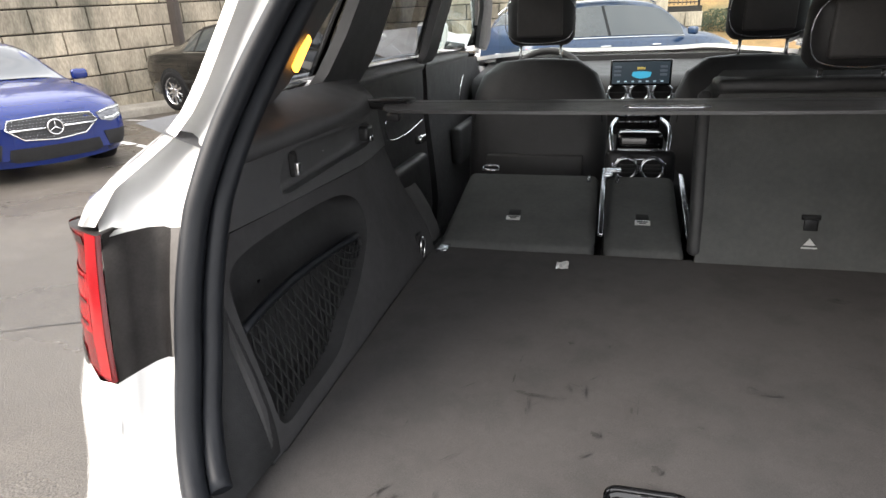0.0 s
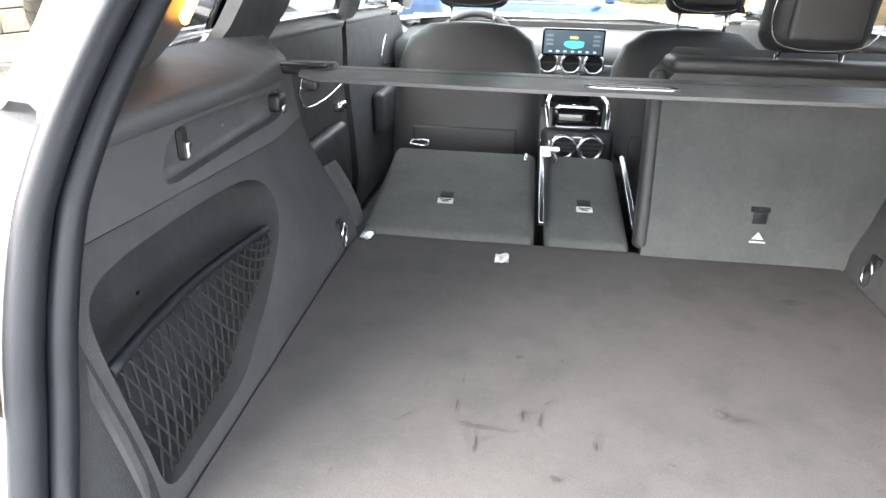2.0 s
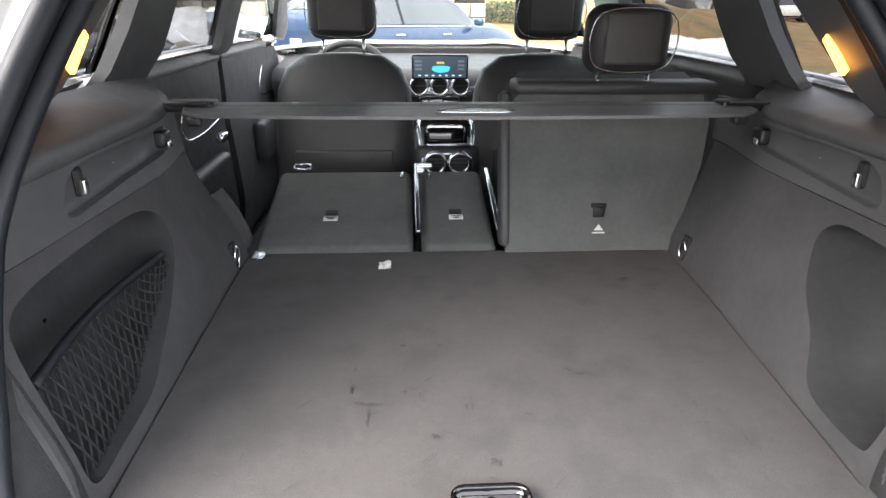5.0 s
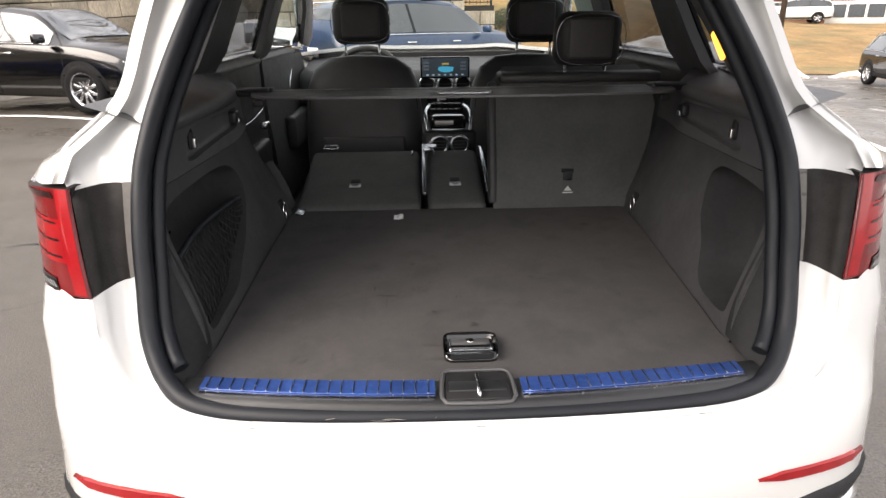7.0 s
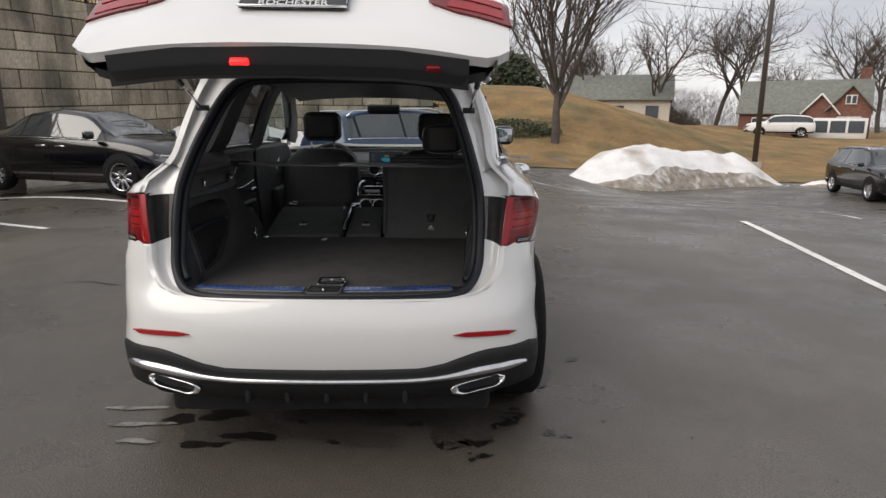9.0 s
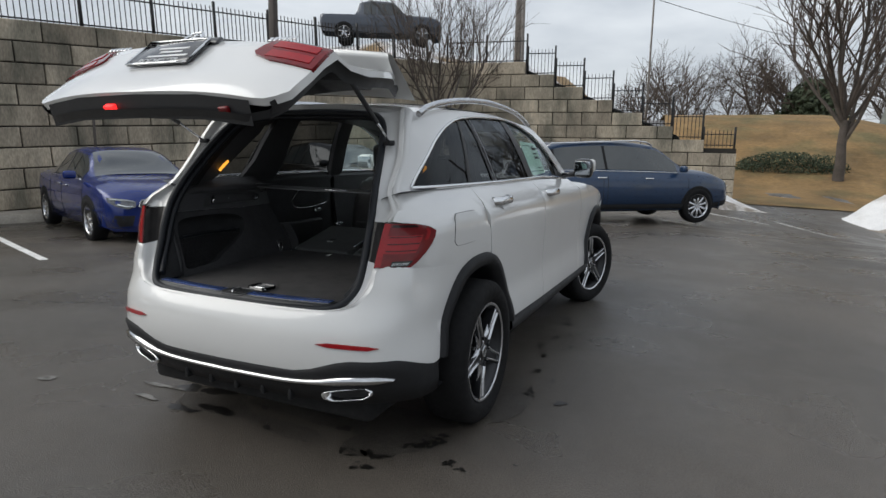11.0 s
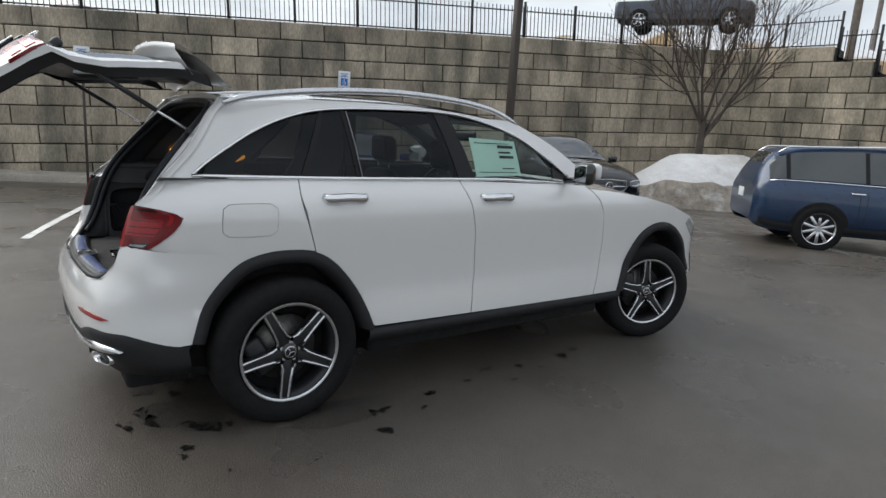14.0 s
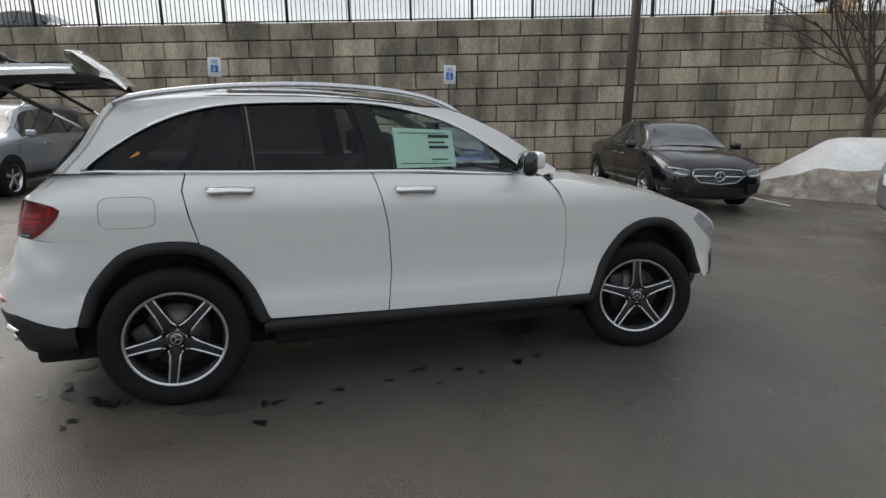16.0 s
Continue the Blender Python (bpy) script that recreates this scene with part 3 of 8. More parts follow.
# roof, rails, windscreen
def roof_half(y):
    return side(y, roof_edge(y)) - 0.006


SUNROOF = material("sunroof_glass", (0.01, 0.01, 0.012), 0.06, var=0.02, coat=0.5)
ys = [0.74, 0.9, 1.1, 1.3, 1.5, 1.7, 1.9, 2.1, 2.3, 2.50]
roof_out = [(roof_half(y), y) for y in ys] + [(0.3, 2.535), (0, 2.545), (-0.3, 2.535)] + [(-roof_half(y), y) for y in ys[::-1]]
def roof_fit(x, y):
    w = roof_half(min(max(y, 0.74), 2.52))
    return Vector((x, y, roof_crest(y) - 0.042 * min(abs(x) / w, 1.0) ** 2.4))
part("roof", patch(straight_line(roof_out, 0.08), roof_fit, 0.09, 0.02, (0, 0, -1)), PAINT, suv)
part("sunroof", patch(straight_line([(-0.40, 1.25), (0.40, 1.25), (0.40, 2.42), (-0.40, 2.42)], 0.1), lambda x, y: roof_fit(x, y) + Vector((0, 0, 0.006)), 0.1, 0.006, (0, 0, -1)), SUNROOF, suv)
rail_line = smooth_line([(0.63, 0.70, 1.535), (0.625, 0.78, 1.567), (0.61, 1.0, 1.608), (0.60, 1.3, 1.642), (0.595, 1.7, 1.662), (0.598, 2.1, 1.648), (0.605, 2.35, 1.612), (0.615, 2.50, 1.560), (0.62, 2.56, 1.525)], 0.05)
both("roof_rail", tube(rail_line, 0.014, 8, flat=1.2), ALU, suv, "satin aluminium roof rail")
SCREEN = clear_glass("windscreen", (0.88, 0.93, 0.915))
def on_screen(x, v):
    t = abs(x) / 0.75
    return Vector((x, 2.55 + 0.80 * v - 0.16 * t ** 2.2, 1.553 - 0.375 * v - 0.05 * v * v - 0.03 * t ** 2))
screen_out = [(-0.555, 0.02), (0, 0.0), (0.555, 0.02), (0.62, 0.5), (0.68, 1.0), (0, 1.0), (-0.68, 1.0), (-0.62, 0.5)]
part("windscreen", patch(straight_line(screen_out, 0.12), on_screen, 0.15, 0.005, (0, -1, -1)), SCREEN, suv).visible_shadow = False

# side glass: three panes each side, dark pillars between, bright trim
def glass_shape(y0a, y0b, y1a, y1b, inset=0.012):
    """Between a rear edge (bottom y0a, top y0b) and a front edge (bottom y1a, top y1b) under the window line."""
    low = 1.208
    top = [p for p in WIN_TOP]
    def top_at(y):
        for a, b in zip(top, top[1:]):
            if a[0] <= y <= b[0]:
                return a[1] + (b[1] - a[1]) * (y - a[0]) / (b[0] - a[0])
        return low
    out = [(y0a, low), (y1a, low)]
    if y1b is not None:
        out.append((y1b, top_at(y1b) - inset))
    out += [(p[0], p[1] - inset) for p in top[::-1] if (y0b if y0b is not None else 0.57) < p[0] < (y1b if y1b is not None else 2.87) and p[1] - inset > low + 0.01]
    if y0b is not None:
        out.append((y0b, top_at(y0b) - inset))
    return straight_line(out, 0.05)


for shape, mat, name, owner in ((glass_shape(0.60, None, 1.035, 1.185), TINT, "quarter_window", None), (glass_shape(1.075, 1.205, 1.335, 1.305), TINT, "rear_door_vent_window", "rear_door"), (glass_shape(1.36, 1.33, 1.99, 1.90), TINT, "rear_door_window", "rear_door"), (glass_shape(2.115, 1.995, 2.885, None), GREENHOUSE, "front_door_window", "front_door")):
    bm = patch(shape, off_side(-0.012), 0.09, 0.004, INX)
    for k, b in enumerate((bm, mirror(bm))):
        part(name, b, mat, doors[owner][k] if owner else suv).visible_shadow = mat is TINT
for name, shape in (("c_pillar_cover", [(1.037, 1.205), (1.073, 1.205), (1.207, 1.53), (1.183, 1.525)]), ("window_divider", [(1.337, 1.205), (1.358, 1.205), (1.331, 1.545), (1.306, 1.543)]), ("b_pillar_cover", [(1.992, 1.205), (2.113, 1.205), (1.993, 1.565), (1.902, 1.57)]), ("mirror_base_cover", [(2.78, 1.205), (2.93, 1.205), (2.86, 1.262), (2.80, 1.30)])):
    both(name, patch(straight_line(shape, 0.06), off_side(-0.008), 0.08, 0.012, INX), PILLAR, suv)
DIVIDER = material("divider_grey", (0.22, 0.22, 0.23), 0.4, var=0.05)
both("divider_edge", tube([Vector((side(y, z) + 0.004, y, z)) for y, z in ((1.36, 1.21), (1.346, 1.38), (1.333, 1.54))], 0.003, 5), DIVIDER, suv)
frame_line = [Vector((side(p[0], p[1]) + 0.002, p[0], p[1] - 0.003)) for p in WIN_TOP]
both("window_trim", tube(frame_line, 0.0085, 6), CHROME, suv, "bright chrome window trim")
belt_line = [Vector((side(y, 1.2) + 0.004, y, z)) for y, z in [(0.545 + 0.1 * k, 1.203 - (0.0 if 0.545 + 0.1 * k < 2.3 else (0.545 + 0.1 * k - 2.3) * 0.05)) for k in range(26)]]
both("belt_trim", tube(belt_line, 0.010, 6), CHROME, suv, "bright chrome belt trim")

# mirror, handles, fuel flap
MIRROR = material("mirror_silver", (0.42, 0.44, 0.46), 0.03, metal=1.0, var=0.0)
for s in (1, -1):
    head = box(0.15, 0.10, 0.145, (0, 0, 0), 0.042, 4)
    for v in head.verts:
        v.co.y -= 0.25 * max(v.co.x, -0.03) * (1 if v.co.x > 0 else 0.4)
    mirror_cap = part("door_mirror", moved(head, Matrix.Translation((s * 0.965, 2.87, 1.255)) @ Matrix.Diagonal((s, 1, 1, 1))), GLOSS if s > 0 else PAINT, doors["front_door"][0 if s > 0 else 1], "black and white door mirror")
    part("mirror_cap", moved(box(0.152, 0.06, 0.10, (0, 0, 0), 0.028, 4), Matrix.Translation((s * 0.968, 2.915, 1.275))), PAINT, mirror_cap)
    part("mirror_glass", moved(box(0.12, 0.004, 0.10, (0, 0, 0), 0.001), Matrix.Translation((s * 0.965, 2.817, 1.257)) @ Matrix.Rotation(s * -0.2, 4, "Z")), MIRROR, mirror_cap)
    part("mirror_arm", tube([(s * 0.80, 2.86, 1.195), (s * 0.86, 2.87, 1.205), (s * 0.93, 2.875, 1.215)], 0.022, 8), GLOSS, mirror_cap)
for name, y0, z0 in (("rear_door", 1.232, 1.114), ("front_door", 2.212, 1.106)):
    grip = tube(smooth_line([(side(y0, z0) - 0.01, y0 - 0.115, z0), (side(y0, z0) + 0.028, y0 - 0.095, z0), (side(y0, z0) + 0.036, y0, z0 + 0.004), (side(y0, z0) + 0.028, y0 + 0.095, z0), (side(y0, z0) - 0.01, y0 + 0.115, z0)], 0.02), 0.0135, 8, flat=1.7)
    cup = patch(smooth_line([(y0 - 0.075, z0 - 0.01), (y0, z0 - 0.048), (y0 + 0.075, z0 - 0.01), (y0, z0 + 0.012)], 0.02, True), off_side(0.0035), 0.03, 0.002, INX)
    for k in range(2):
        h = part("door_handle", grip if k == 0 else mirror(grip), CHROME, doors[name][k], "chrome-faced handle")
        part("handle_recess", cup if k == 0 else mirror(cup), PAINT, h)
fuel = smooth_line([(0.66, 1.088), (0.85, 1.09), (0.876, 1.07), (0.872, 0.965), (0.845, 0.945), (0.655, 0.945), (0.63, 0.965), (0.634, 1.07)], 0.02, True)
part("fuel_flap", patch(fuel, off_side(0.0025), 0.04, 0.006, INX), PAINT, suv)
part("fuel_flap_seam", tube([on_side(p[0], p[1]) for p in fuel], 0.0022, 5, True), SEAM, suv)

# arches, sills, wheel wells
def arch_trim(line, width, out):
    centre = Vector((sum(p[0] for p in line) / len(line), 0.40))
    rows = []
    for p in line:
        d = (centre - p).normalized()
        q, r = p + d * width, p + d * (width + 0.02)
        rows.append([Vector((side(p[0], max(p[1], 0.4)) - 0.004, *p)), Vector((side(p[0], max(p[1], 0.4)) + out, *(p + d * 0.008))), Vector((side(p[0], max(p[1], 0.4)) + out + 0.004, *q)), Vector((side(p[0], max(p[1], 0.4)) - 0.03, *r)), Vector((side(p[0], max(p[1], 0.4)) - 0.17, *r))])
    b = strip(rows)
    bmesh.ops.recalc_face_normals(b, faces=b.faces[:])
    return b


both("wheel_arch_trim", arch_trim(ARCH_R, 0.055, 0.022), CLAD, suv)
both("wheel_arch_trim", arch_trim(ARCH_F, 0.05, 0.022), CLAD, suv)
sill = [[Vector((side(y, 0.42) + dx, y, z)) for dx, z in ((-0.03, 0.425), (0.012, 0.412), (0.016, 0.375), (-0.01, 0.345), (-0.10, 0.32), (-0.8, 0.30))] for y in (1.37, 1.6, 2.0, 2.4, 2.8, 3.2, 3.42)]
both("side_sill", strip(sill), CLAD, suv)
WELL = material("wheel_well", (0.006, 0.006, 0.0065), 0.9, var=0.1)
for yc in (0.935, 3.805):
    arc = [(yc + 0.46 * math.cos(a), 0.40 + 0.46 * math.sin(a)) for a in [math.pi * (-0.08 + 1.16 * k / 20) for k in range(21)]]
    b = strip([[Vector((0.83, *p)), Vector((0.70, *p))] for p in arc])
    b2 = patch([Vector(p) for p in arc], lambda y, z: Vector((0.70, y, z)), 0.2, 0, INX)
    both("wheel_well", join(b, b2), WELL, suv)
part("underbody", box(1.62, 1.9, 0.18, (0, 2.37, 0.33), 0.03), WELL, suv)
part("underbody_panel", box(1.28, 4.1, 0.20, (0, 2.30, 0.30), 0.03), WELL, suv)

# ---------- wheels ----------
DISC = material("brake_iron", (0.16, 0.155, 0.15), 0.45, metal=0.8, var=0.2, scale=40)
def wheel_parts(parent):
    """Five twin-spoke alloy wheel with tyre, built about its hub, outer face towards +x."""
    R = 0.366
    prof = [(0.250, -0.085), (0.262, -0.105), (0.300, -0.118), (0.340, -0.112), (0.360, -0.09), (R, -0.05), (R, 0.05), (0.360, 0.09), (0.340, 0.112), (0.300, 0.118), (0.262, 0.105), (0.250, 0.085)]
    tyre = lathe(prof, 56)
    part("tyre", tyre, TYRE, parent, "black radial tyre")
    rim = part("rim", lathe([(0.20, -0.10), (0.238, -0.09), (0.238, 0.07), (0.2465, 0.096), (0.252, 0.102), (0.252, 0.085), (0.23, 0.08), (0.225, -0.02)], 56), DARKALLOY, parent)
    part("rim_edge", lathe([(0.2375, 0.0985), (0.2435, 0.1045), (0.2515, 0.1035)], 56), ALU, rim, "machined rim edge")
    part("brake_disc", lathe([(0.0, 0.0), (0.165, 0.0), (0.165, -0.02), (0.0, -0.02)], 40), DISC, parent)
    part("caliper", box(0.07, 0.10, 0.20, (0.02, -0.13, 0.05), 0.02), DARKALLOY, parent)
    part("backing", lathe([(0.0, -0.05), (0.235, -0.05)], 40), WELL, parent)
    for k in range(5):
        turn = Matrix.Rotation(math.radians(90 + 72 * k), 4, "X")
        spoke = part("spoke", moved(box(0.028, 0.205, 0.045, (0.068, 0.135, 0), 0.006, 2), turn), DARKALLOY, rim)
        for s in (1, -1):
            path = [(0.088, 0.062, s * 0.036), (0.092, 0.085, s * 0.026), (0.092, 0.15, s * 0.022), (0.097, 0.242, s * 0.019)]
            arm = strip([[Vector(p) + Vector((0, 0, s * w)) + Vector((dx, 0, 0)) for w, dx in ((-0.007, -0.012), (-0.0045, 0), (0.0045, 0), (0.008, -0.02))] for p in path])
            bmesh.ops.recalc_face_normals(arm, faces=arm.faces[:])
            part("spoke_face", moved(arm, turn), ALU, spoke, "machined spoke face")
            part("spoke_side", moved(box(0.05, 0.19, 0.008, (0.066, 0.15, s * 0.026), 0.002), turn), DARKALLOY, spoke)
        bolt = rod(0.010, (0.06, 0.045, 0), (0.082, 0.045, 0), 6)
        part("wheel_bolt", moved(bolt, Matrix.Rotation(math.radians(54 + 72 * k), 4, "X")), CHROME, rim)
    hub = part("hub_cap", lathe([(0.0, 0.092), (0.024, 0.092), (0.030, 0.088), (0.060, 0.075), (0.066, 0.055)], 32), GLOSS, rim, "black hub cap")
    part("hub_ring", lathe([(0.025, 0.0925), (0.0285, 0.0935), (0.030, 0.090)], 32), ALU, hub)
    for k in range(3):
        part("hub_star", moved(box(0.003, 0.022, 0.005, (0.0935, 0.011, 0), 0.001), Matrix.Rotation(math.radians(90 + 120 * k), 4, "X")), ALU, hub)


for sx, y, steer in ((1, 0.935, 0), (-1, 0.935, 0), (1, 3.805, -20), (-1, 3.805, -20)):
    w = new("wheel")
    w.parent = suv
    w.matrix_local = Matrix.Translation((sx * 0.812, y, 0.366)) @ Matrix.Rotation(radians(steer), 4, "Z") @ Matrix.Rotation(0 if sx > 0 else math.pi, 4, "Z") @ Matrix.Rotation(radians(29 if y < 2 else 5), 4, "X")
    wheel_parts(w)

# ---------- rear end ----------
def rear_low(u):
    """Height of the lower edge of the white bumper skin."""
    return curve([0, 0.36, 0.44, 0.55, 0.62, 0.78, 0.92, 1.05, 1.25], [0.452, 0.455, 0.472, 0.512, 0.522, 0.522, 0.488, 0.455, 0.44])(u)


us = [0.0, 0.12, 0.24, 0.36, 0.44, 0.5, 0.55, 0.58, 0.60, 0.625, 0.645, 0.657, 0.668, 0.68, 0.69, 0.71, 0.74, 0.80, 0.86, 0.92, 0.98, 1.04, 1.09]
def bumper_top(u):
    return curve([0, 0.45, 0.596, 0.655, 0.685, 0.75, 0.84, 1.2], [0.715, 0.715, 0.735, 0.80, 0.880, 0.900, 0.894, 0.865])(u)


def arch_limit(z):
    """How far forward the bumper skin reaches at height z, back of the wheel arch."""
    best = 0.49
    for a, b in zip(ARCH_R, ARCH_R[1:]):
        if a[0] < 0.94 and a[1] <= z <= b[1]:
            best = a[0] + (b[0] - a[0]) * (z - a[1]) / (b[1] - a[1])
    return best


def bumper_outline():
    top = [(u, bumper_top(u)) for u in us]
    right = []
    for z in (0.85, 0.80, 0.74, 0.68, 0.62, 0.56, 0.50, 0.46):
        y = arch_limit(z)
        k = next(i for i, p in enumerate(rear_plan) if p.y >= y)
        right.append((plan_len[k], z))
    top = [q for q in top if q[0] < right[0][0] - 0.02]
    low = [(u, rear_low(u)) for u in us if u < right[-1][0] - 0.02][::-1]
    return top + right + low


half_bumper = patch(straight_line(bumper_outline(), 0.04), wrap, 0.04, 0, (0, 1, 0))
both_b = join(half_bumper, mirror(half_bumper))
bmesh.ops.remove_doubles(both_b, verts=both_b.verts[:], dist=0.002)
bumper = part("rear_bumper", both_b, PAINT, suv)
scratch = material("scratch_grey", (0.30, 0.28, 0.26), 0.6, var=0.3, scale=40)
rnd = random.Random(8)
for k in range(6):
    x, w, y = rnd.uniform(-0.26, 0.24), rnd.uniform(0.012, 0.045), rnd.uniform(0.112, 0.140)
    h = rnd.uniform(0.0004, 0.0010)
    part("scratch", strip([[Vector((x - w / 2 + w * j / 4, y - h * (0 < j < 4) + 0.002 * math.sin(j + k), 0.7155)), Vector((x - w / 2 + w * j / 4, y + h * (0 < j < 4) + 0.002 * math.sin(j + k), 0.7155))] for j in range(5)]), scratch, bumper)
for s in (1, -1):
    refl = [(0.475, 0.586), (0.52, 0.594), (0.60, 0.592), (0.68, 0.586), (0.725, 0.577), (0.68, 0.570), (0.60, 0.573), (0.52, 0.577)]
    b = patch(straight_line(refl, 0.03), lambda u, z: wrap(u, z) + Vector((0.003, -0.006, 0)), 0.04, 0.01, (0, 1, 0))
    part("rear_reflector", b if s > 0 else mirror(b), REDLENS, suv, "red reflector strip")
# black valance, chrome strip, tail pipes
val = []
for u in us:
    top = rear_low(u)
    low = curve([0, 0.4, 0.6, 0.8, 1.1], [0.30, 0.30, 0.31, 0.33, 0.32])(u)
    val.append([wrap(u, top) + Vector((0, 0.004, 0)), wrap(u, top - 0.012) + Vector((0, -0.010, 0)), wrap(u, top - 0.055) + Vector((0, -0.004, 0)), wrap(u, (top + low) / 2 - 0.01), wrap(u, low), wrap(u, low) + Vector((-0.02, 0.2, 0))])
b = strip(val)
part("rear_valance", join(b, mirror(b)), CLAD, suv, "dark grey plastic valance")
chrome_line = curve([0, 0.3, 0.45, 0.6, 0.75, 0.90], [0.400, 0.402, 0.412, 0.432, 0.440, 0.400])
rows = []
for u in [0.026 * k for k in range(31)]:
    z, h = chrome_line(u), curve([0, 0.4, 0.55, 0.68, 0.78], [0.011, 0.012, 0.022, 0.020, 0.004])(u)
    rows.append([wrap(u, z + h) + Vector((0, 0.0, 0)), wrap(u, z + h * 0.5) + Vector((0, -0.022, 0)), wrap(u, z - h * 0.5) + Vector((0, -0.022, 0)), wrap(u, z - h) + Vector((0, 0.0, 0))])
b = strip(rows)
part("chrome_strip", join(b, mirror(b)), material("dark_chrome", (0.58, 0.59, 0.60), 0.14, metal=1.0, var=0.1, scale=20), suv, "chrome bumper strip")
for s in (1, -1):
    pipe = smooth_line(straight_line([(0.478, 0.356), (0.492, 0.366), (0.55, 0.378), (0.66, 0.396), (0.684, 0.386), (0.682, 0.366), (0.655, 0.350), (0.52, 0.328), (0.486, 0.336)], 0.05), 0.02, True)
    ring = [[Vector((s * (0.585 + (p[0] - 0.585) * k), 0.135 + 0.12 * max(0, p[0] - 0.45) * 2 + d, 0.355 + (p[1] - 0.355) * k)) for p in pipe] for k, d in ((0.98, 0.06), (1.05, 0.0), (1.03, -0.012), (0.90, -0.008), (0.80, 0.0), (0.76, 0.04))]
    pipe_ob = part("exhaust_trim", strip(ring, True), CHROME, suv, "chrome exhaust surround")
    part("exhaust_opening", strip([ring[5], [q.lerp(Vector((s * 0.585, 0.2, 0.355)), 0.98) for q in ring[5]]], True), WELL, pipe_ob)
for x in (-0.3, -0.15, 0, 0.15, 0.3):
    part("diffuser_fin", box(0.02, 0.10, 0.06, (x, 0.19, 0.322), 0.006), CLAD, suv)

# opening frame: from the outer seam inwards to the rubber seal
OUT = [(0, 0.100, 0.708), (0.30, 0.106, 0.708), (0.47, 0.130, 0.712), (0.59, 0.165, 0.735), (0.645, 0.212, 0.80), (0.660, 0.24, 0.874), (0.670, 0.264, 0.97), (0.682, 0.29, 1.054)]
OUT += [tuple(on_side(y, z)) for y, z in ((0.345, 1.118), (0.43, 1.205), (0.535, 1.325), (0.63, 1.478), (0.70, 1.558))] + [(0.45, 0.74, 1.578), (0.2, 0.755, 1.590), (0, 0.76, 1.593)]
SEAL = [(0, 0.130, 0.706), (0.30, 0.142, 0.706), (0.46, 0.164, 0.712), (0.535, 0.20, 0.735), (0.578, 0.25, 0.80), (0.588, 0.29, 0.90), (0.590, 0.315, 0.98), (0.588, 0.345, 1.06), (0.582, 0.37, 1.115), (0.562, 0.425, 1.205), (0.528, 0.525, 1.33), (0.485, 0.63, 1.45), (0.43, 0.69, 1.515), (0.34, 0.725, 1.538), (0.17, 0.74, 1.548), (0, 0.742, 1.55)]
def paired(a, b, n=8):
    """Both lines sampled alike between their matching stations."""
    fa, fb = [], []
    for i in range(len(a) - 1):
        sub = lambda L: [Vector(L[max(i - 1, 0)]), Vector(L[i]), Vector(L[i + 1]), Vector(L[min(i + 2, len(L) - 1)])]
        for L, out in ((a, fa), (b, fb)):
            p, q, r, s = sub(L)
            for j in range(n):
                t = j / n
                out.append(0.5 * (2 * q + (r - p) * t + (2 * p - 5 * q + 4 * r - s) * t * t + (3 * q - p - 3 * r + s) * t ** 3))
    fa.append(Vector(a[-1])); fb.append(Vector(b[-1]))
    return fa, fb


out_line, seal_line = paired(OUT, SEAL, 6)
JAMB = ((0, 0), (0.12, 0.022), (0.30, 0.036), (0.50, 0.030), (0.66, 0.015), (0.84, 0.008), (1, 0))
jamb_rows = [[p + Vector((0.02, 0.035, 0))] + [p.lerp(q, t) + Vector((0, d, 0)) for t, d in JAMB] for p, q in zip(out_line, seal_line)]
split_lo, split_hi = 5 * 6 + 1, 7 * 6 + 1
GREYFLANGE = material("grey_flange", (0.115, 0.106, 0.098), 0.5, var=0.14, scale=14, alt=(0.05, 0.047, 0.043), altscale=60, altlow=0.64, althigh=0.70)
POCKETBLACK = material("lamp_pocket_black", (0.017, 0.015, 0.0145), 0.55, var=0.3, scale=30, spec=0.25, bump=0.0004, bscale=300)
for rows, mat, name in ((jamb_rows[:split_lo + 1], PAINT, "opening_flange"), ([r[:6] for r in jamb_rows[split_lo:split_hi + 1]], POCKETBLACK, "lamp_pocket"), ([r[5:] for r in jamb_rows[split_lo:split_hi + 1]], GREYFLANGE, "inner_flange"), (jamb_rows[split_hi:], PAINT, "opening_flange")):
    b = strip(rows)
    bmesh.ops.recalc_face_normals(b, faces=b.faces[:])
    both(name, b, mat, suv)
bridge = []
for k in range(40):
    u = 0.44 + 0.265 * k / 39
    q = wrap(u, bumper_top(u))
    bridge.append([q + Vector((0, -0.001, 0)), min(out_line, key=lambda p: (p - q).length)])
both("bumper_edge", strip(bridge), PAINT, suv)
loop = seal_line + [Vector((-p.x, p.y, p.z)) for p in seal_line[-2:0:-1]]
SEALRUBBER = material("seal_rubber", (0.013, 0.015, 0.019), 0.45, spec=0.3, var=0.08, bump=0.0003, bscale=500)
part("rubber_seal", tube(loop, 0.017, 10, True), SEALRUBBER, suv, "black rubber seal round the load opening")
upper_loop = [p for p in loop if p.z > 0.74]
part("rubber_seal", tube([p + Vector((0, 0.026, 0)) + (Vector((0, 0, 1.1)) - Vector((p.x, 0, p.z))).normalized() * 0.020 for p in upper_loop], 0.014, 10), SEALRUBBER, suv)

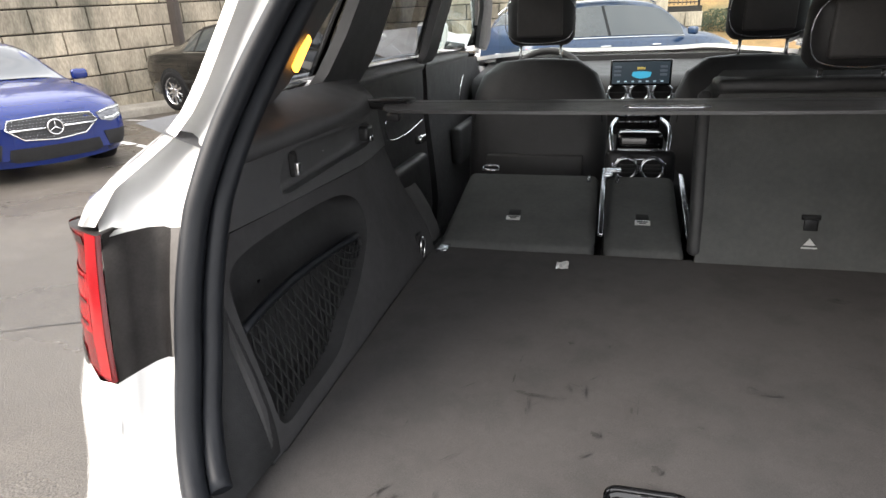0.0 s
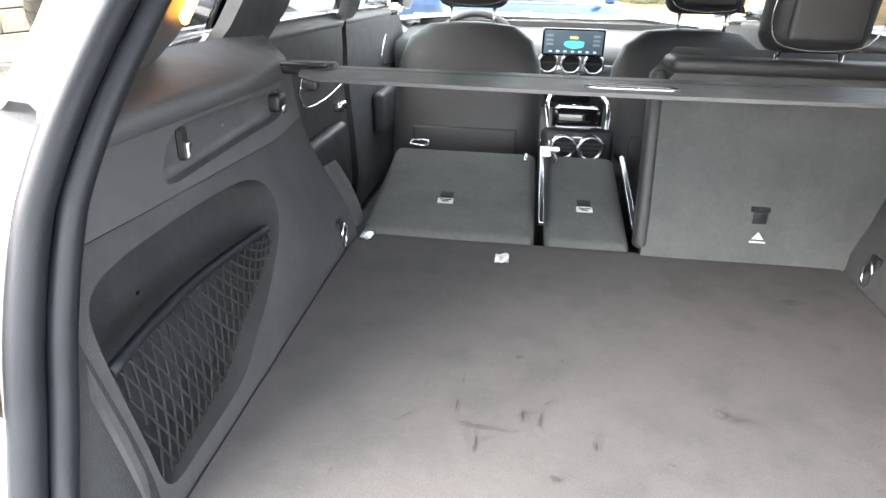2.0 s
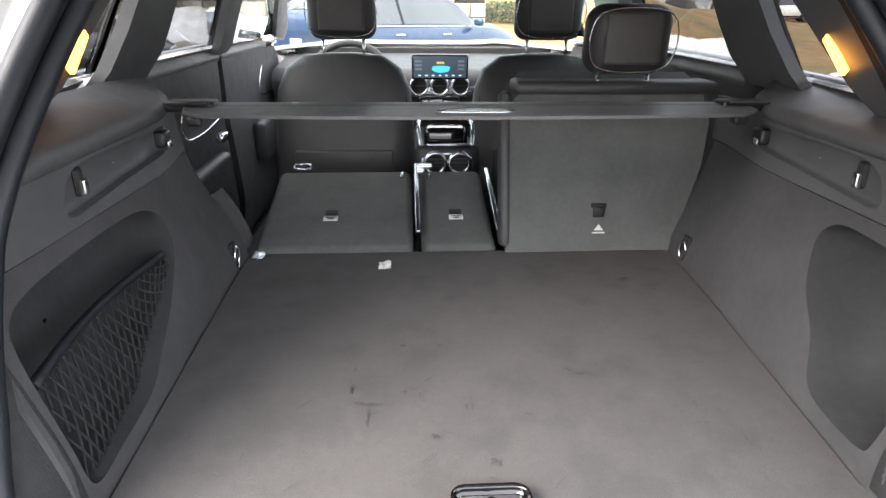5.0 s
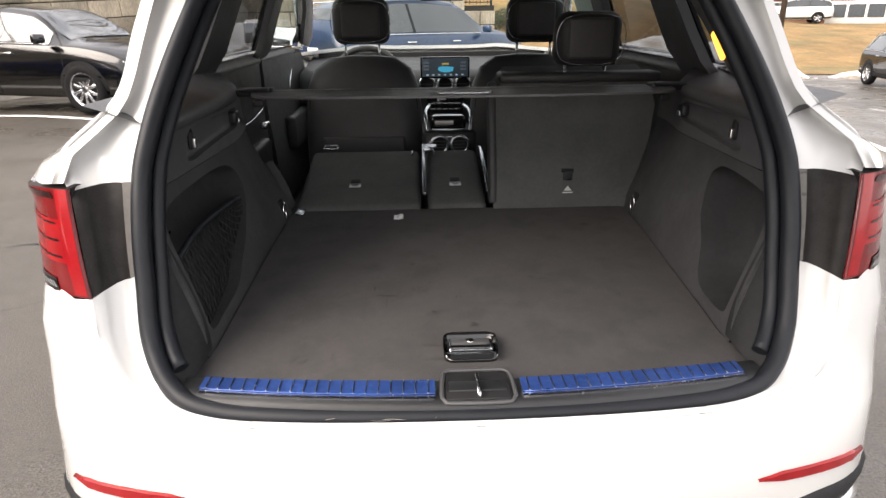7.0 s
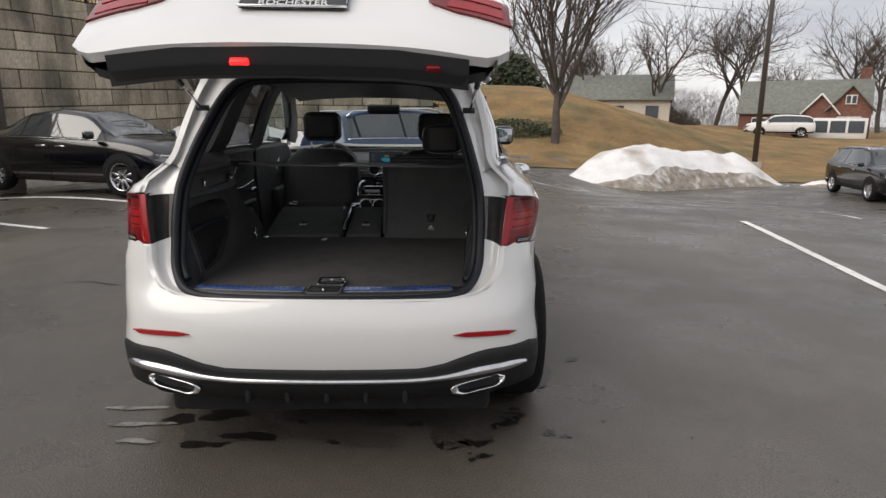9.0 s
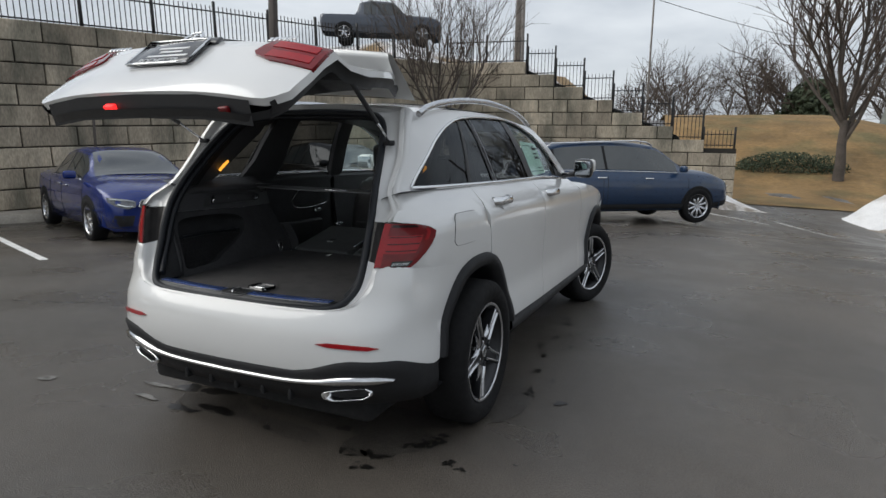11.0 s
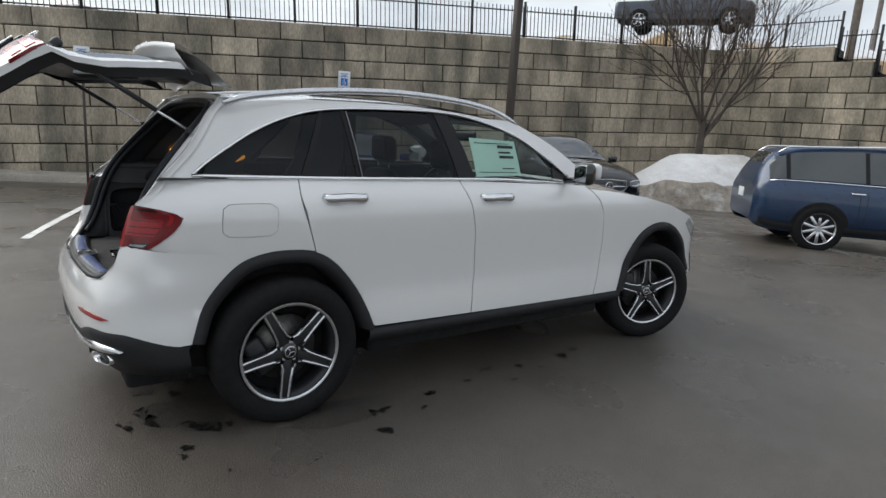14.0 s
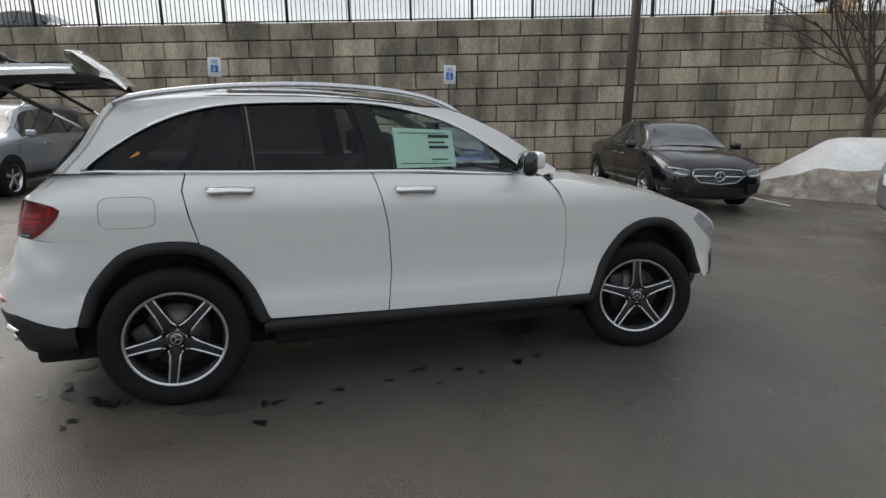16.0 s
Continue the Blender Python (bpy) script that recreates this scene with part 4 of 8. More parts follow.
# outer tail lamps on the body
SMOKED = material("smoked_lens", (0.022, 0.003, 0.005), 0.1, var=0.4, scale=60, spec=0.35, coat=0.25)
lens = []
for z in (0.892, 0.915, 0.95, 0.98, 1.012, 1.038, 1.058, 1.072):
    row = []
    tip = curve([0.870, 0.902, 0.950, 1.002, 1.034, 1.052, 1.068, 1.078], [0.30, 0.35, 0.41, 0.455, 0.466, 0.44, 0.38, 0.33])(z)
    for t in [k / 10 for k in range(11)]:
        p0, p2 = Vector((0.658 + 0.024 * (z - 0.874) / 0.18, 0.238 + 0.05 * (z - 0.874) / 0.18, z)), on_side(tip, z)
        p1 = Vector((min(p0.x + 0.096, p2.x - 0.004), p0.y + 0.032, z))
        q = p0 * (1 - t) ** 2 + p1 * 2 * t * (1 - t) + p2 * t * t
        swell = 0.016 * (1 - ((z - 0.982) / 0.09) ** 2) * (0.35 + 2.6 * t * (1 - t)) * (1 - t * t)
        row.append(q + Vector((0.003, -0.003 - 0.7 * swell, 0)))
    lens.append([row[0].lerp(row[1], -0.12) + Vector((0, 0.006, 0))] + row)
b = strip(lens)
bmesh.ops.recalc_face_normals(b, faces=b.faces[:])
lamps = both("tail_lamp", b, DARKRED, suv, "dark red tail lamp lens")
LENSBLACK = material("lens_border", (0.006, 0.005, 0.006), 0.12, spec=0.4, coat=0.3)


def lens_at(r, c, d=0.0009):
    """A point of the lens between its rows and columns."""
    r0, c0 = min(int(r), len(lens) - 2), min(int(c), len(lens[0]) - 2)
    low = lens[r0][c0].lerp(lens[r0][c0 + 1], c - c0)
    high = lens[r0 + 1][c0].lerp(lens[r0 + 1][c0 + 1], c - c0)
    return low.lerp(high, r - r0) + Vector((d, -1.4 * d, 0))


def lens_field(r0, r1, c0, c1, slant=0.0, d=0.0009):
    return strip([[lens_at(r0 + (r1 - r0) * a / 4, c0 + (c1 - c0) * b / 8 + slant * a / 4, d) for b in range(9)] for a in range(5)])


for k, lamp in enumerate(lamps):
    side_of = (lambda m: m) if k == 0 else mirror
    part("lens_top", side_of(strip([[lens_at(7, c, 0) for c in range(0, 9)], [lens_at(7, c, 0) + Vector((-0.014, 0.024, 0.003)) for c in range(0, 9)]])), POCKETBLACK, lamp)
    part("lamp_housing", side_of(strip([[lens[r][0] + Vector((0, 0.002, 0)) for r in range(8)], [lens[r][0] + Vector((-0.002, 0.05, 0)) for r in range(8)]])), POCKETBLACK, lamp, "black lamp housing edge")
    part("lamp_band", side_of(lens_field(0.2, 7, 1, 2.4)), REDLENS, lamp, "bright red lens band")
    part("lamp_shade", side_of(lens_field(5.9, 6.6, 2.6, 8.6, 0.4)), SMOKED, lamp, "smoked lens field")
    part("lamp_insert", side_of(lens_field(2.0, 4.4, 2.4, 8.8)), REDLENS, lamp, "bright red lens field")
    part("lamp_tip", side_of(lens_field(3.6, 5.6, 9.3, 9.9, 0.3)), REDLENS, lamp, "bright red lens field")
    for r in (2.3, 3.2, 4.1):
        part("lamp_stroke", side_of(lens_field(r, r + 0.12, 2.6, 8.6, 0.2, 0.0016)), SMOKED, lamp, "fine dark line in the lens")
    part("lamp_foot", side_of(lens_field(0.2, 1.15, 4.6, 9.4)), LENSBLACK, lamp, "black lower lens field")
    for c in [4.7 + 0.52 * q for q in range(8)]:
        part("reversing_lens", side_of(lens_field(0.5, 0.95, c, c + 0.30, 0.3, 0.0018)), HEADLAMP, lamp, "clear reversing lens rib")

# ---------- raised tailgate, built shut and then swung up about its hinge ----------
HINGE = Vector((0, 0.765, 1.585))
SWING = Matrix.Translation(HINGE) @ Matrix.Rotation(radians(-51), 4, "X") @ Matrix.Translation(-HINGE)
gate_y = curve([0.68, 0.735, 0.80, 0.95, 1.05, 1.085, 1.115, 1.15, 1.30, 1.47, 1.52, 1.56], [0.118, 0.112, 0.103, 0.110, 0.112, 0.125, 0.185, 0.225, 0.335, 0.470, 0.520, 0.640])
gate_x = curve([0.735, 0.80, 0.90, 1.0, 1.085, 1.118, 1.205, 1.325, 1.478, 1.558], [0.575, 0.618, 0.626, 0.630, 0.638, 0.645, 0.655, 0.640, 0.590, 0.55])


def on_gate(x, z):
    return Vector((x, gate_y(z) + 0.075 * (abs(x) / 0.64) ** 3, z))


def off_gate(d):
    return lambda x, z: on_gate(x, z) + Vector((0, d, 0))


gate = new("tailgate")
gate.parent = suv
gate.matrix_local = SWING
gate["label"] = "raised white tailgate with rear window"
INY = (0, 1, 0)
zs = [0.74, 0.80, 0.90, 1.0, 1.08, 1.12, 1.205]
low_skin = [(0, 0.735), (0.3, 0.735), (0.50, 0.737), (0.55, 0.744), (0.585, 0.765)] + [(gate_x(z), z) for z in zs[1:]] + [(gate_x(1.32), 1.32), (gate_x(1.47), 1.47), (0.545, 1.475), (0.60, 1.33), (0.60, 1.20), (0.55, 1.165), (0.3, 1.152), (0, 1.150)]
full = straight_line(low_skin, 0.05, False)
full = full + [Vector((-p[0], p[1])) for p in full[-2:0:-1]]
part("tailgate_skin", patch(full, on_gate, 0.05, 0.03, INY), PAINT, gate)
pane = [(0.54, 1.172), (0.588, 1.205), (0.588, 1.33), (0.533, 1.468), (0.3, 1.482), (-0.3, 1.482), (-0.533, 1.468), (-0.588, 1.33), (-0.588, 1.205), (-0.54, 1.172), (-0.3, 1.16), (0.3, 1.16)]
part("rear_window", patch(straight_line(pane, 0.08), off_gate(0.004), 0.1, 0.005, INY), TINT, gate)
spoil = [[Vector((x, y - 0.05 * (1 - (abs(x) / 0.6) ** 2), z)) for x in [-0.58 + 0.058 * k for k in range(21)]] for y, z in ((0.60, 1.485), (0.475, 1.490), (0.452, 1.505), (0.475, 1.528), (0.62, 1.568), (0.755, 1.594))]
part("roof_spoiler", strip(spoil), PAINT, gate)
part("brake_light", box(0.26, 0.012, 0.016, (0, 0.408, 1.512), 0.005), DARKRED, gate, "dark red high brake light")
lamp_in = [(0.635, 1.082), (0.632, 0.935), (0.47, 0.940), (0.40, 0.965), (0.385, 0.985), (0.42, 1.075), (0.45, 1.083)]
for s in (1, -1):
    b = patch(straight_line(lamp_in, 0.04), off_gate(-0.008), 0.05, 0.014, INY)
    lamp = part("tail_lamp", b if s > 0 else mirror(b), DARKRED, gate, "dark red tail lamp lens")
    for r in range(2):
        c = patch(straight_line([(0.61, 1.06 - 0.06 * r), (0.61, 1.02 - 0.06 * r), (0.44, 1.02 - 0.06 * r), (0.45, 1.06 - 0.06 * r)], 0.05), off_gate(-0.0105), 0.05, 0.003, INY)
        part("lamp_insert", c if s > 0 else mirror(c), REDLENS, lamp, "bright red lens field")
part("number_plate_recess", box(0.36, 0.02, 0.05, (0, 0.114, 1.058), 0.01), GLOSS, gate)
plate = part("number_plate", box(0.31, 0.012, 0.16, (0, 0.098, 0.965), 0.008, 3), GLOSS, gate, "black dealer plate in a chrome-lettered frame")
rim_line = [(sx * 0.152, 0.091, 0.965 + sz * 0.078) for sx, sz in ((-1, -1), (1, -1), (1, 1), (-1, 1))]
part("plate_frame", tube(straight_line(rim_line, 0.05), 0.004, 6, True), CHROME, plate)
part("plate_lettering", moved(lettering("ROCHESTER", 0.036, PAINT, "plate_lettering"), Matrix.Translation((0, 0.0905, 0.903)) @ Matrix.Rotation(math.pi / 2, 4, "X")), PAINT, plate)
for z, w in ((0.985, 0.15), (0.962, 0.11), (0.935, 0.20)):
    part("plate_bar", box(w, 0.002, 0.012, (0.02, 0.0912, z), 0.0004), PAINT, plate)
emblem = part("emblem", tube([(0.042 * math.cos(a), 0.118, 1.108 + 0.042 * math.sin(a)) for a in [math.pi * 2 * k / 32 for k in range(32)]], 0.005, 6, True, up=(0, 1, 0)), CHROME, gate, "round chrome emblem")
for k in range(3):
    a = math.pi / 2 + 2 * math.pi * k / 3
    part("emblem_arm", rod(0.005, (0, 0.118, 1.108), (0.04 * math.cos(a), 0.118, 1.108 + 0.04 * math.sin(a)), 6, 0.002), CHROME, emblem)
for x in (-0.42, 0.43):
    for k in range(6):
        part("model_badge", box(0.014, 0.004, 0.022, (x - 0.055 + 0.022 * k, 0.118 + 0.075 * (abs(x) / 0.64) ** 3, 1.098), 0.001), CHROME, gate)
wiper = part("rear_wiper", tube(smooth_line([(0.02, 0.205, 1.175), (-0.1, 0.21, 1.18), (-0.3, 0.235, 1.195)], 0.04), 0.011, 8), TRIM, gate)
part("wiper_cover", box(0.13, 0.05, 0.05, (0.03, 0.20, 1.178), 0.018, 3), TRIM, wiper)
# inner lining
liner = [(0, 0.700), (0.48, 0.704), (0.55, 0.745), (0.575, 0.80), (0.588, 0.95), (0.592, 1.10), (0.595, 1.20), (0.575, 1.33), (0.53, 1.46), (0.40, 1.535), (0, 1.55), (-0.40, 1.535), (-0.53, 1.46), (-0.575, 1.33), (-0.595, 1.20), (-0.592, 1.10), (-0.588, 0.95), (-0.575, 0.80), (-0.55, 0.745), (-0.48, 0.704)]
hole = [(0.50, 1.19), (0.55, 1.22), (0.545, 1.33), (0.49, 1.455), (-0.49, 1.455), (-0.545, 1.33), (-0.55, 1.22), (-0.50, 1.19)]
part("tailgate_lining", patch(straight_line(liner, 0.06), off_gate(0.075), 0.08, 0.03, (0, -1, 0), (straight_line(hole, 0.06),)), TRIM, gate, "black plastic inner lining")
edge = [on_gate(*q) + Vector((0, 0.03, 0)) for q in [(gate_x(z) - 0.012, z) for z in (0.745, 0.80, 0.90, 1.0, 1.08, 1.12, 1.205, 1.32, 1.45, 1.54)]]
rim_rows = [[p + Vector((0.0, -0.02, 0)), p, p + Vector((-0.035, 0.05, 0.0))] for p in edge]
b = strip(rim_rows)
part("tailgate_rim", join(b, mirror(b), strip([[Vector((x, 0.122 + 0.075 * (abs(x) / 0.64) ** 3, 0.734)), Vector((x, 0.20 + 0.075 * (abs(x) / 0.64) ** 3, 0.700))] for x in (-0.5, -0.3, 0, 0.3, 0.5)])), TRIM, gate)
part("lid_light", box(0.05, 0.03, 0.02, (-0.13, 0.165, 0.712), 0.004), glow("red_lid_light", (1.0, 0.02, 0.02), 1.6), gate, "glowing red warning light")
# Dim red reflection in the lining, added as a dark red block.
part("lid_light", box(0.04, 0.03, 0.016, (0.40, 0.18, 0.712), 0.004), DARKRED, gate, "dark red block standing in for a dim red reflection")
part("lid_switch", box(0.03, 0.008, 0.02, (0.40, 0.206, 0.80), 0.003), LEDGE, gate)
part("lid_latch", box(0.05, 0.03, 0.04, (0, 0.19, 0.77), 0.008), DARKALLOY, gate)
part("pull_recess", box(0.16, 0.012, 0.05, (0.2, 0.195, 0.86), 0.008), SEAM, gate)
for s in (1, -1):
    foot = Vector((s * 0.555, 0.565, 1.40))
    head = SWING @ Vector((s * 0.60, 0.34, 1.15))
    strut = part("gas_strut", rod(0.011, foot.lerp(head, 0.35), head, 10), TRIM, suv, "black lid strut")
    part("strut_rod", rod(0.006, foot, foot.lerp(head, 0.4), 8), CHROME, strut)
    part("strut_ball", rod(0.012, foot + Vector((s * 0.02, 0, 0)), foot - Vector((s * 0.03, 0, 0)), 8), TRIM, strut)

# ---------- load space ----------
def floor_edge(y, s):
    return 0.52 + 0.062 * (y - 0.3) / 0.9 if s > 0 else 0.512


def floor_z(y):
    """The load floor falls a little towards the sill."""
    return 0.738 + 0.040 * (min(y, 0.96) - 0.96)


floor_out = [(0.56, 0.225), (0.545, 0.30)] + [(floor_edge(y, 1), y) for y in (0.37, 0.6, 0.8, 1.0, 1.18)] + [(0.575, 1.205), (-0.50, 1.215)] + [(-floor_edge(y, -1), y) for y in (1.18, 1.0, 0.8, 0.6, 0.37)] + [(-0.545, 0.30), (-0.56, 0.225)]
cargo_floor = part("cargo_floor", patch(straight_line(floor_out, 0.06), lambda x, y: Vector((x, y, floor_z(y) + 0.0025 * noise.noise(Vector((x * 6, y * 6, 0))))), 0.06, 0.03, (0, 0, -1)), CARPET, suv, "worn dark grey carpeted load floor")
part("load_pan", box(1.06, 0.98, 0.03, (0.02, 0.73, 0.645)), SEAM, suv)
# floor handle
HANDLE_Y = 0.335
HZ = floor_z(HANDLE_Y)
grip = part("floor_handle", box(0.108, 0.088, 0.010, (0, HANDLE_Y, HZ + 0.003), 0.02, 4), GLOSS, suv, "black floor handle with chrome edge")
part("handle_plate", box(0.092, 0.044, 0.010, (0, HANDLE_Y + 0.008, HZ + 0.007), 0.008, 3), CHROME, grip)
part("handle_face", box(0.078, 0.024, 0.006, (0, HANDLE_Y + 0.014, HZ + 0.011), 0.005, 3), LEDGE, grip)
part("handle_lock", rod(0.0075, (0, HANDLE_Y + 0.014, HZ + 0.012), (0, HANDLE_Y + 0.014, HZ + 0.016), 16), CHROME, grip)
part("handle_edge", box(0.104, 0.014, 0.012, (0, HANDLE_Y - 0.032, HZ + 0.007), 0.005, 3), CHROME, grip)
# bowed sill plate with steel guards under blue protective film
SILL_Z = 0.733


def sill_front(x):
    return 0.138 + 0.17 * x * x


def sill_back(x):
    return 0.195 + 0.14 * x * x


sillp = part("sill_plate", strip([[Vector((x, sill_front(x) + d, z)) for d, z in ((-0.014, 0.708), (-0.010, 0.724), (0.0, SILL_Z))] + [Vector((x, sill_back(x) + d, z)) for d, z in ((0.004, SILL_Z), (0.016, 0.722), (0.03, 0.700))] for x in [-0.52 + 0.04 * k for k in range(27)]]), TRIM, suv, "black plastic sill plate")
FILM = material("blue_film", (0.05, 0.12, 0.42), 0.3, metal=0.5, var=0.25, scale=12, coat=0.5)
STEEL = material("brushed_steel", (0.6, 0.62, 0.66), 0.25, metal=1.0, var=0.08, scale=40)
for x0, x1 in ((-0.485, -0.075), (0.075, 0.48)):
    xs = [x0 + (x1 - x0) * k / 10 for k in range(11)]
    def band(a, b, z, thick):
        return patch([Vector((x, sill_front(x) + a)) for x in xs] + [Vector((x, sill_back(x) - b)) for x in xs[::-1]], lambda x, y: Vector((x, y, z)), 0.06, thick, (0, 0, -1))
    guard = part("sill_guard", band(0.002, 0.0, SILL_Z + 0.004, 0.004), STEEL, sillp, "steel sill guard under blue film")
    part("film", band(0.013, 0.002, SILL_Z + 0.0065, 0.0015), FILM, guard, "blue protective film")
    for k in range(19):
        x = x0 + 0.012 + (x1 - x0 - 0.024) * k / 18
        part("guard_rib", box(0.0022, sill_back(x) - sill_front(x) - 0.016, 0.002, (x, (sill_back(x) + sill_front(x)) / 2 + 0.005, SILL_Z + 0.0075), 0.0005), STEEL, guard)
lockp = part("lock_recess", tube(smooth_line([(-0.056, 0.134, 0.731), (0.054, 0.134, 0.731), (0.062, 0.145, 0.735), (0.060, 0.215, 0.737), (0.050, 0.224, 0.737), (-0.050, 0.224, 0.737), (-0.060, 0.215, 0.737), (-0.064, 0.145, 0.735)], 0.012, True), 0.004, 6, True), LEDGE, sillp, "rim of the lock recess")
part("lock_pocket", box(0.112, 0.082, 0.006, (-0.001, 0.180, 0.7325), 0.002), SEAM, lockp)
part("lock_pocket_step", box(0.100, 0.030, 0.006, (-0.001, 0.176, 0.7345), 0.002), TRIM, lockp)
part("striker", tube([(0, 0.142, 0.730), (0, 0.142, 0.744), (0, 0.196, 0.746), (0, 0.196, 0.734)], 0.004, 6), CHROME, lockp)

# side lining, pockets, ledges
# Lining felt made darker: shade inside the pockets is put into the colour.
POCKET_SHADE = material("pocket_shade_felt", (0.042, 0.043, 0.045), 0.95, var=0.12, scale=9, bump=0.001, bscale=500, spec=0.1)
def wall_x(y, z, s):
    base = floor_edge(y, s) + 0.004
    return base + 0.075 * ease((z - 0.74) / 0.34) + 0.03 * ease((y - 0.9) / 0.3) * ease((z - 0.735) / 0.16)


def on_wall(s, d=0.0):
    return lambda y, z: Vector((s * (wall_x(y, z, s) + d), y, z))


for s in (1, -1):
    felt = straight_line([(0.335, 0.70)] + ([(1.215, 0.73), (1.20, 0.86), (1.13, 1.028)] if s < 0 else [(1.222, 0.73), (1.235, 0.86), (1.25, 1.022)]) + [(0.9, 1.026), (0.5, 1.034), (0.375, 1.038), (0.34, 0.9)], 0.05)
    pocket = [(0.375, 0.95), (0.395, 0.988), (0.445, 1.002), (0.546, 1.006), (0.70, 1.004), (0.80, 0.992), (0.85, 0.958), (0.835, 0.903), (0.73, 0.837), (0.64, 0.794), (0.575, 0.762), (0.46, 0.752), (0.378, 0.755), (0.366, 0.83)] if s < 0 else [(0.385, 0.96), (0.42, 0.998), (0.584, 1.008), (0.655, 1.000), (0.682, 0.965), (0.645, 0.894), (0.575, 0.835), (0.54, 0.775), (0.50, 0.754), (0.40, 0.754), (0.375, 0.78), (0.37, 0.88)]
    pocket = smooth_line(pocket, 0.012, True)
    lining = part("side_lining", patch(felt, on_wall(s), 0.05, 0.02, (s, 0, 0), (pocket,)), SIDEFELT, suv, "charcoal felt side lining")
    def hollow(outline, c, steps):
        """Rows from the rim of a hollow in the wall down to its floor."""
        res = []
        for k, d in steps:
            res.append([])
            for p in outline:
                y, z = c[0] + (p[0] - c[0]) * k, c[1] + (p[1] - c[1]) * k
                res[-1].append(Vector((s * (wall_x(y, z, s) + d), y, z)))
        return res
    rows = hollow(pocket, (0.56, 0.90), ((1.0, 0.0), (0.985, 0.012), (0.97, 0.05), (0.95, 0.085), (0.5, 0.095), (0.02, 0.095))) if s < 0 else hollow(pocket, (0.50, 0.88), ((1.0, 0.0), (0.985, 0.010), (0.95, 0.042), (0.88, 0.078), (0.74, 0.10), (0.4, 0.108), (0.02, 0.11)))
    part("pocket", strip(rows, True), POCKET_SHADE, lining)
    upper = straight_line([(0.385, 1.041), (0.5, 1.037), (0.9, 1.029)] + ([(1.13, 1.031), (1.09, 1.135)] if s < 0 else [(1.26, 1.025), (1.28, 1.13)]) + [(0.9, 1.14), (0.42, 1.15)], 0.05)
    recess = smooth_line([(0.60, 1.049), (0.70, 1.053), (0.83, 1.058), (0.94, 1.060), (0.985, 1.063), (1.0, 1.075), (1.0, 1.100), (0.985, 1.111), (0.94, 1.113), (0.80, 1.117), (0.66, 1.119), (0.615, 1.114), (0.59, 1.100), (0.572, 1.066), (0.578, 1.052)], 0.015, True)
    up = part("upper_panel", patch(upper, on_wall(s, -0.004), 0.05, 0.02, (s, 0, 0), (recess,)), LEDGE, suv, "dark plastic upper side panel")
    part("recess", strip(hollow(recess, (0.78, 1.085), ((1.0, -0.004), (0.992, -0.003), (0.975, 0.010), (0.955, 0.014), (0.5, 0.015), (0.02, 0.015))), True), LEDGE, up)
    hook = part("bag_hook", box(0.012, 0.014, 0.026, (s * (wall_x(0.655, 1.08, s) + 0.006), 0.655, 1.078), 0.004, 3), CHROME, up, "chrome bag hook")
    part("hook_back", box(0.012, 0.024, 0.046, (s * (wall_x(0.655, 1.085, s) + 0.013), 0.655, 1.086), 0.008, 3), SEAM, hook)
    holder = part("cover_holder", box(0.030, 0.040, 0.034, (s * (wall_x(0.995, 1.08, s) + 0.006), 0.995, 1.083), 0.008, 3), TRIM, up)
    part("holder_tab", box(0.006, 0.016, 0.014, (s * (wall_x(0.985, 1.07, s) - 0.012), 0.982, 1.074), 0.002), STEEL, holder)
    pad = []
    for y in [0.40 + 0.0508 * k for k in range(14)]:
        w = wall_x(y, 1.14, s)
        k = 1 - ease((y - 0.98) / 0.10) * 0.7
        pad.append([Vector((s * (w - a * k), y, z)) for a, z in ((-0.015, 1.122), (0.004, 1.124), (0.014, 1.131), (0.017, 1.143), (0.012, 1.154), (0.0, 1.161), (-0.03, 1.172), (-0.07, 1.186), (-0.10, 1.196))])
    ledge_mesh = strip(pad)
    bmesh.ops.contextual_create(ledge_mesh, geom=[e for e in ledge_mesh.edges if e.is_boundary and all(abs(v.co.y - 1.0604) < 0.01 for v in e.verts)])
    part("window_ledge", ledge_mesh, LEDGE, suv, "soft grey window ledge")
    ring = part("lashing_ring", tube([(s * (wall_x(1.11, 0.78, s) - 0.006), 1.11 + 0.016 * math.cos(a), 0.772 + 0.026 * math.sin(a)) for a in [2 * math.pi * k / 20 for k in range(20)]], 0.0035, 6, True, up=(1, 0, 0)), CHROME, lining, "chrome lashing ring")
    part("ring_base", box(0.01, 0.034, 0.05, (s * (wall_x(1.11, 0.79, s)), 1.11, 0.785), 0.004, 3), SEAM, ring)
    part("silver_clip", box(0.03, 0.05, 0.008, (s * (wall_x(1.19, 0.74, s) - 0.03), 1.195, 0.742), 0.002), STEEL, suv) if s < 0 else None
    # pillar trims, roof-side trims
    inner = lambda d: (lambda y, z: Vector((s * (side(y, z) - d), y, z)))
    dp = straight_line([(0.44, 1.165), (0.69, 1.165), (0.745, 1.215), (0.83, 1.285), (0.92, 1.365), (1.03, 1.46), (1.05, 1.54), (0.86, 1.545), (0.76, 1.485), (0.62, 1.37), (0.55, 1.28)], 0.06)
    dtrim = part("d_pillar_trim", patch(dp, inner(0.075), 0.08, 0.03, (s, 0, 0)), LEDGE, suv)
    part("marker_lamp", box(0.01, 0.016, 0.088, (0, 0, 0), 0.004, 3, Matrix.Translation((s * (side(0.77, 1.265) - 0.081), 0.768, 1.266)) @ Matrix.Rotation(radians(-52), 4, "X")), AMBER, dtrim, "glowing amber marker lamp")
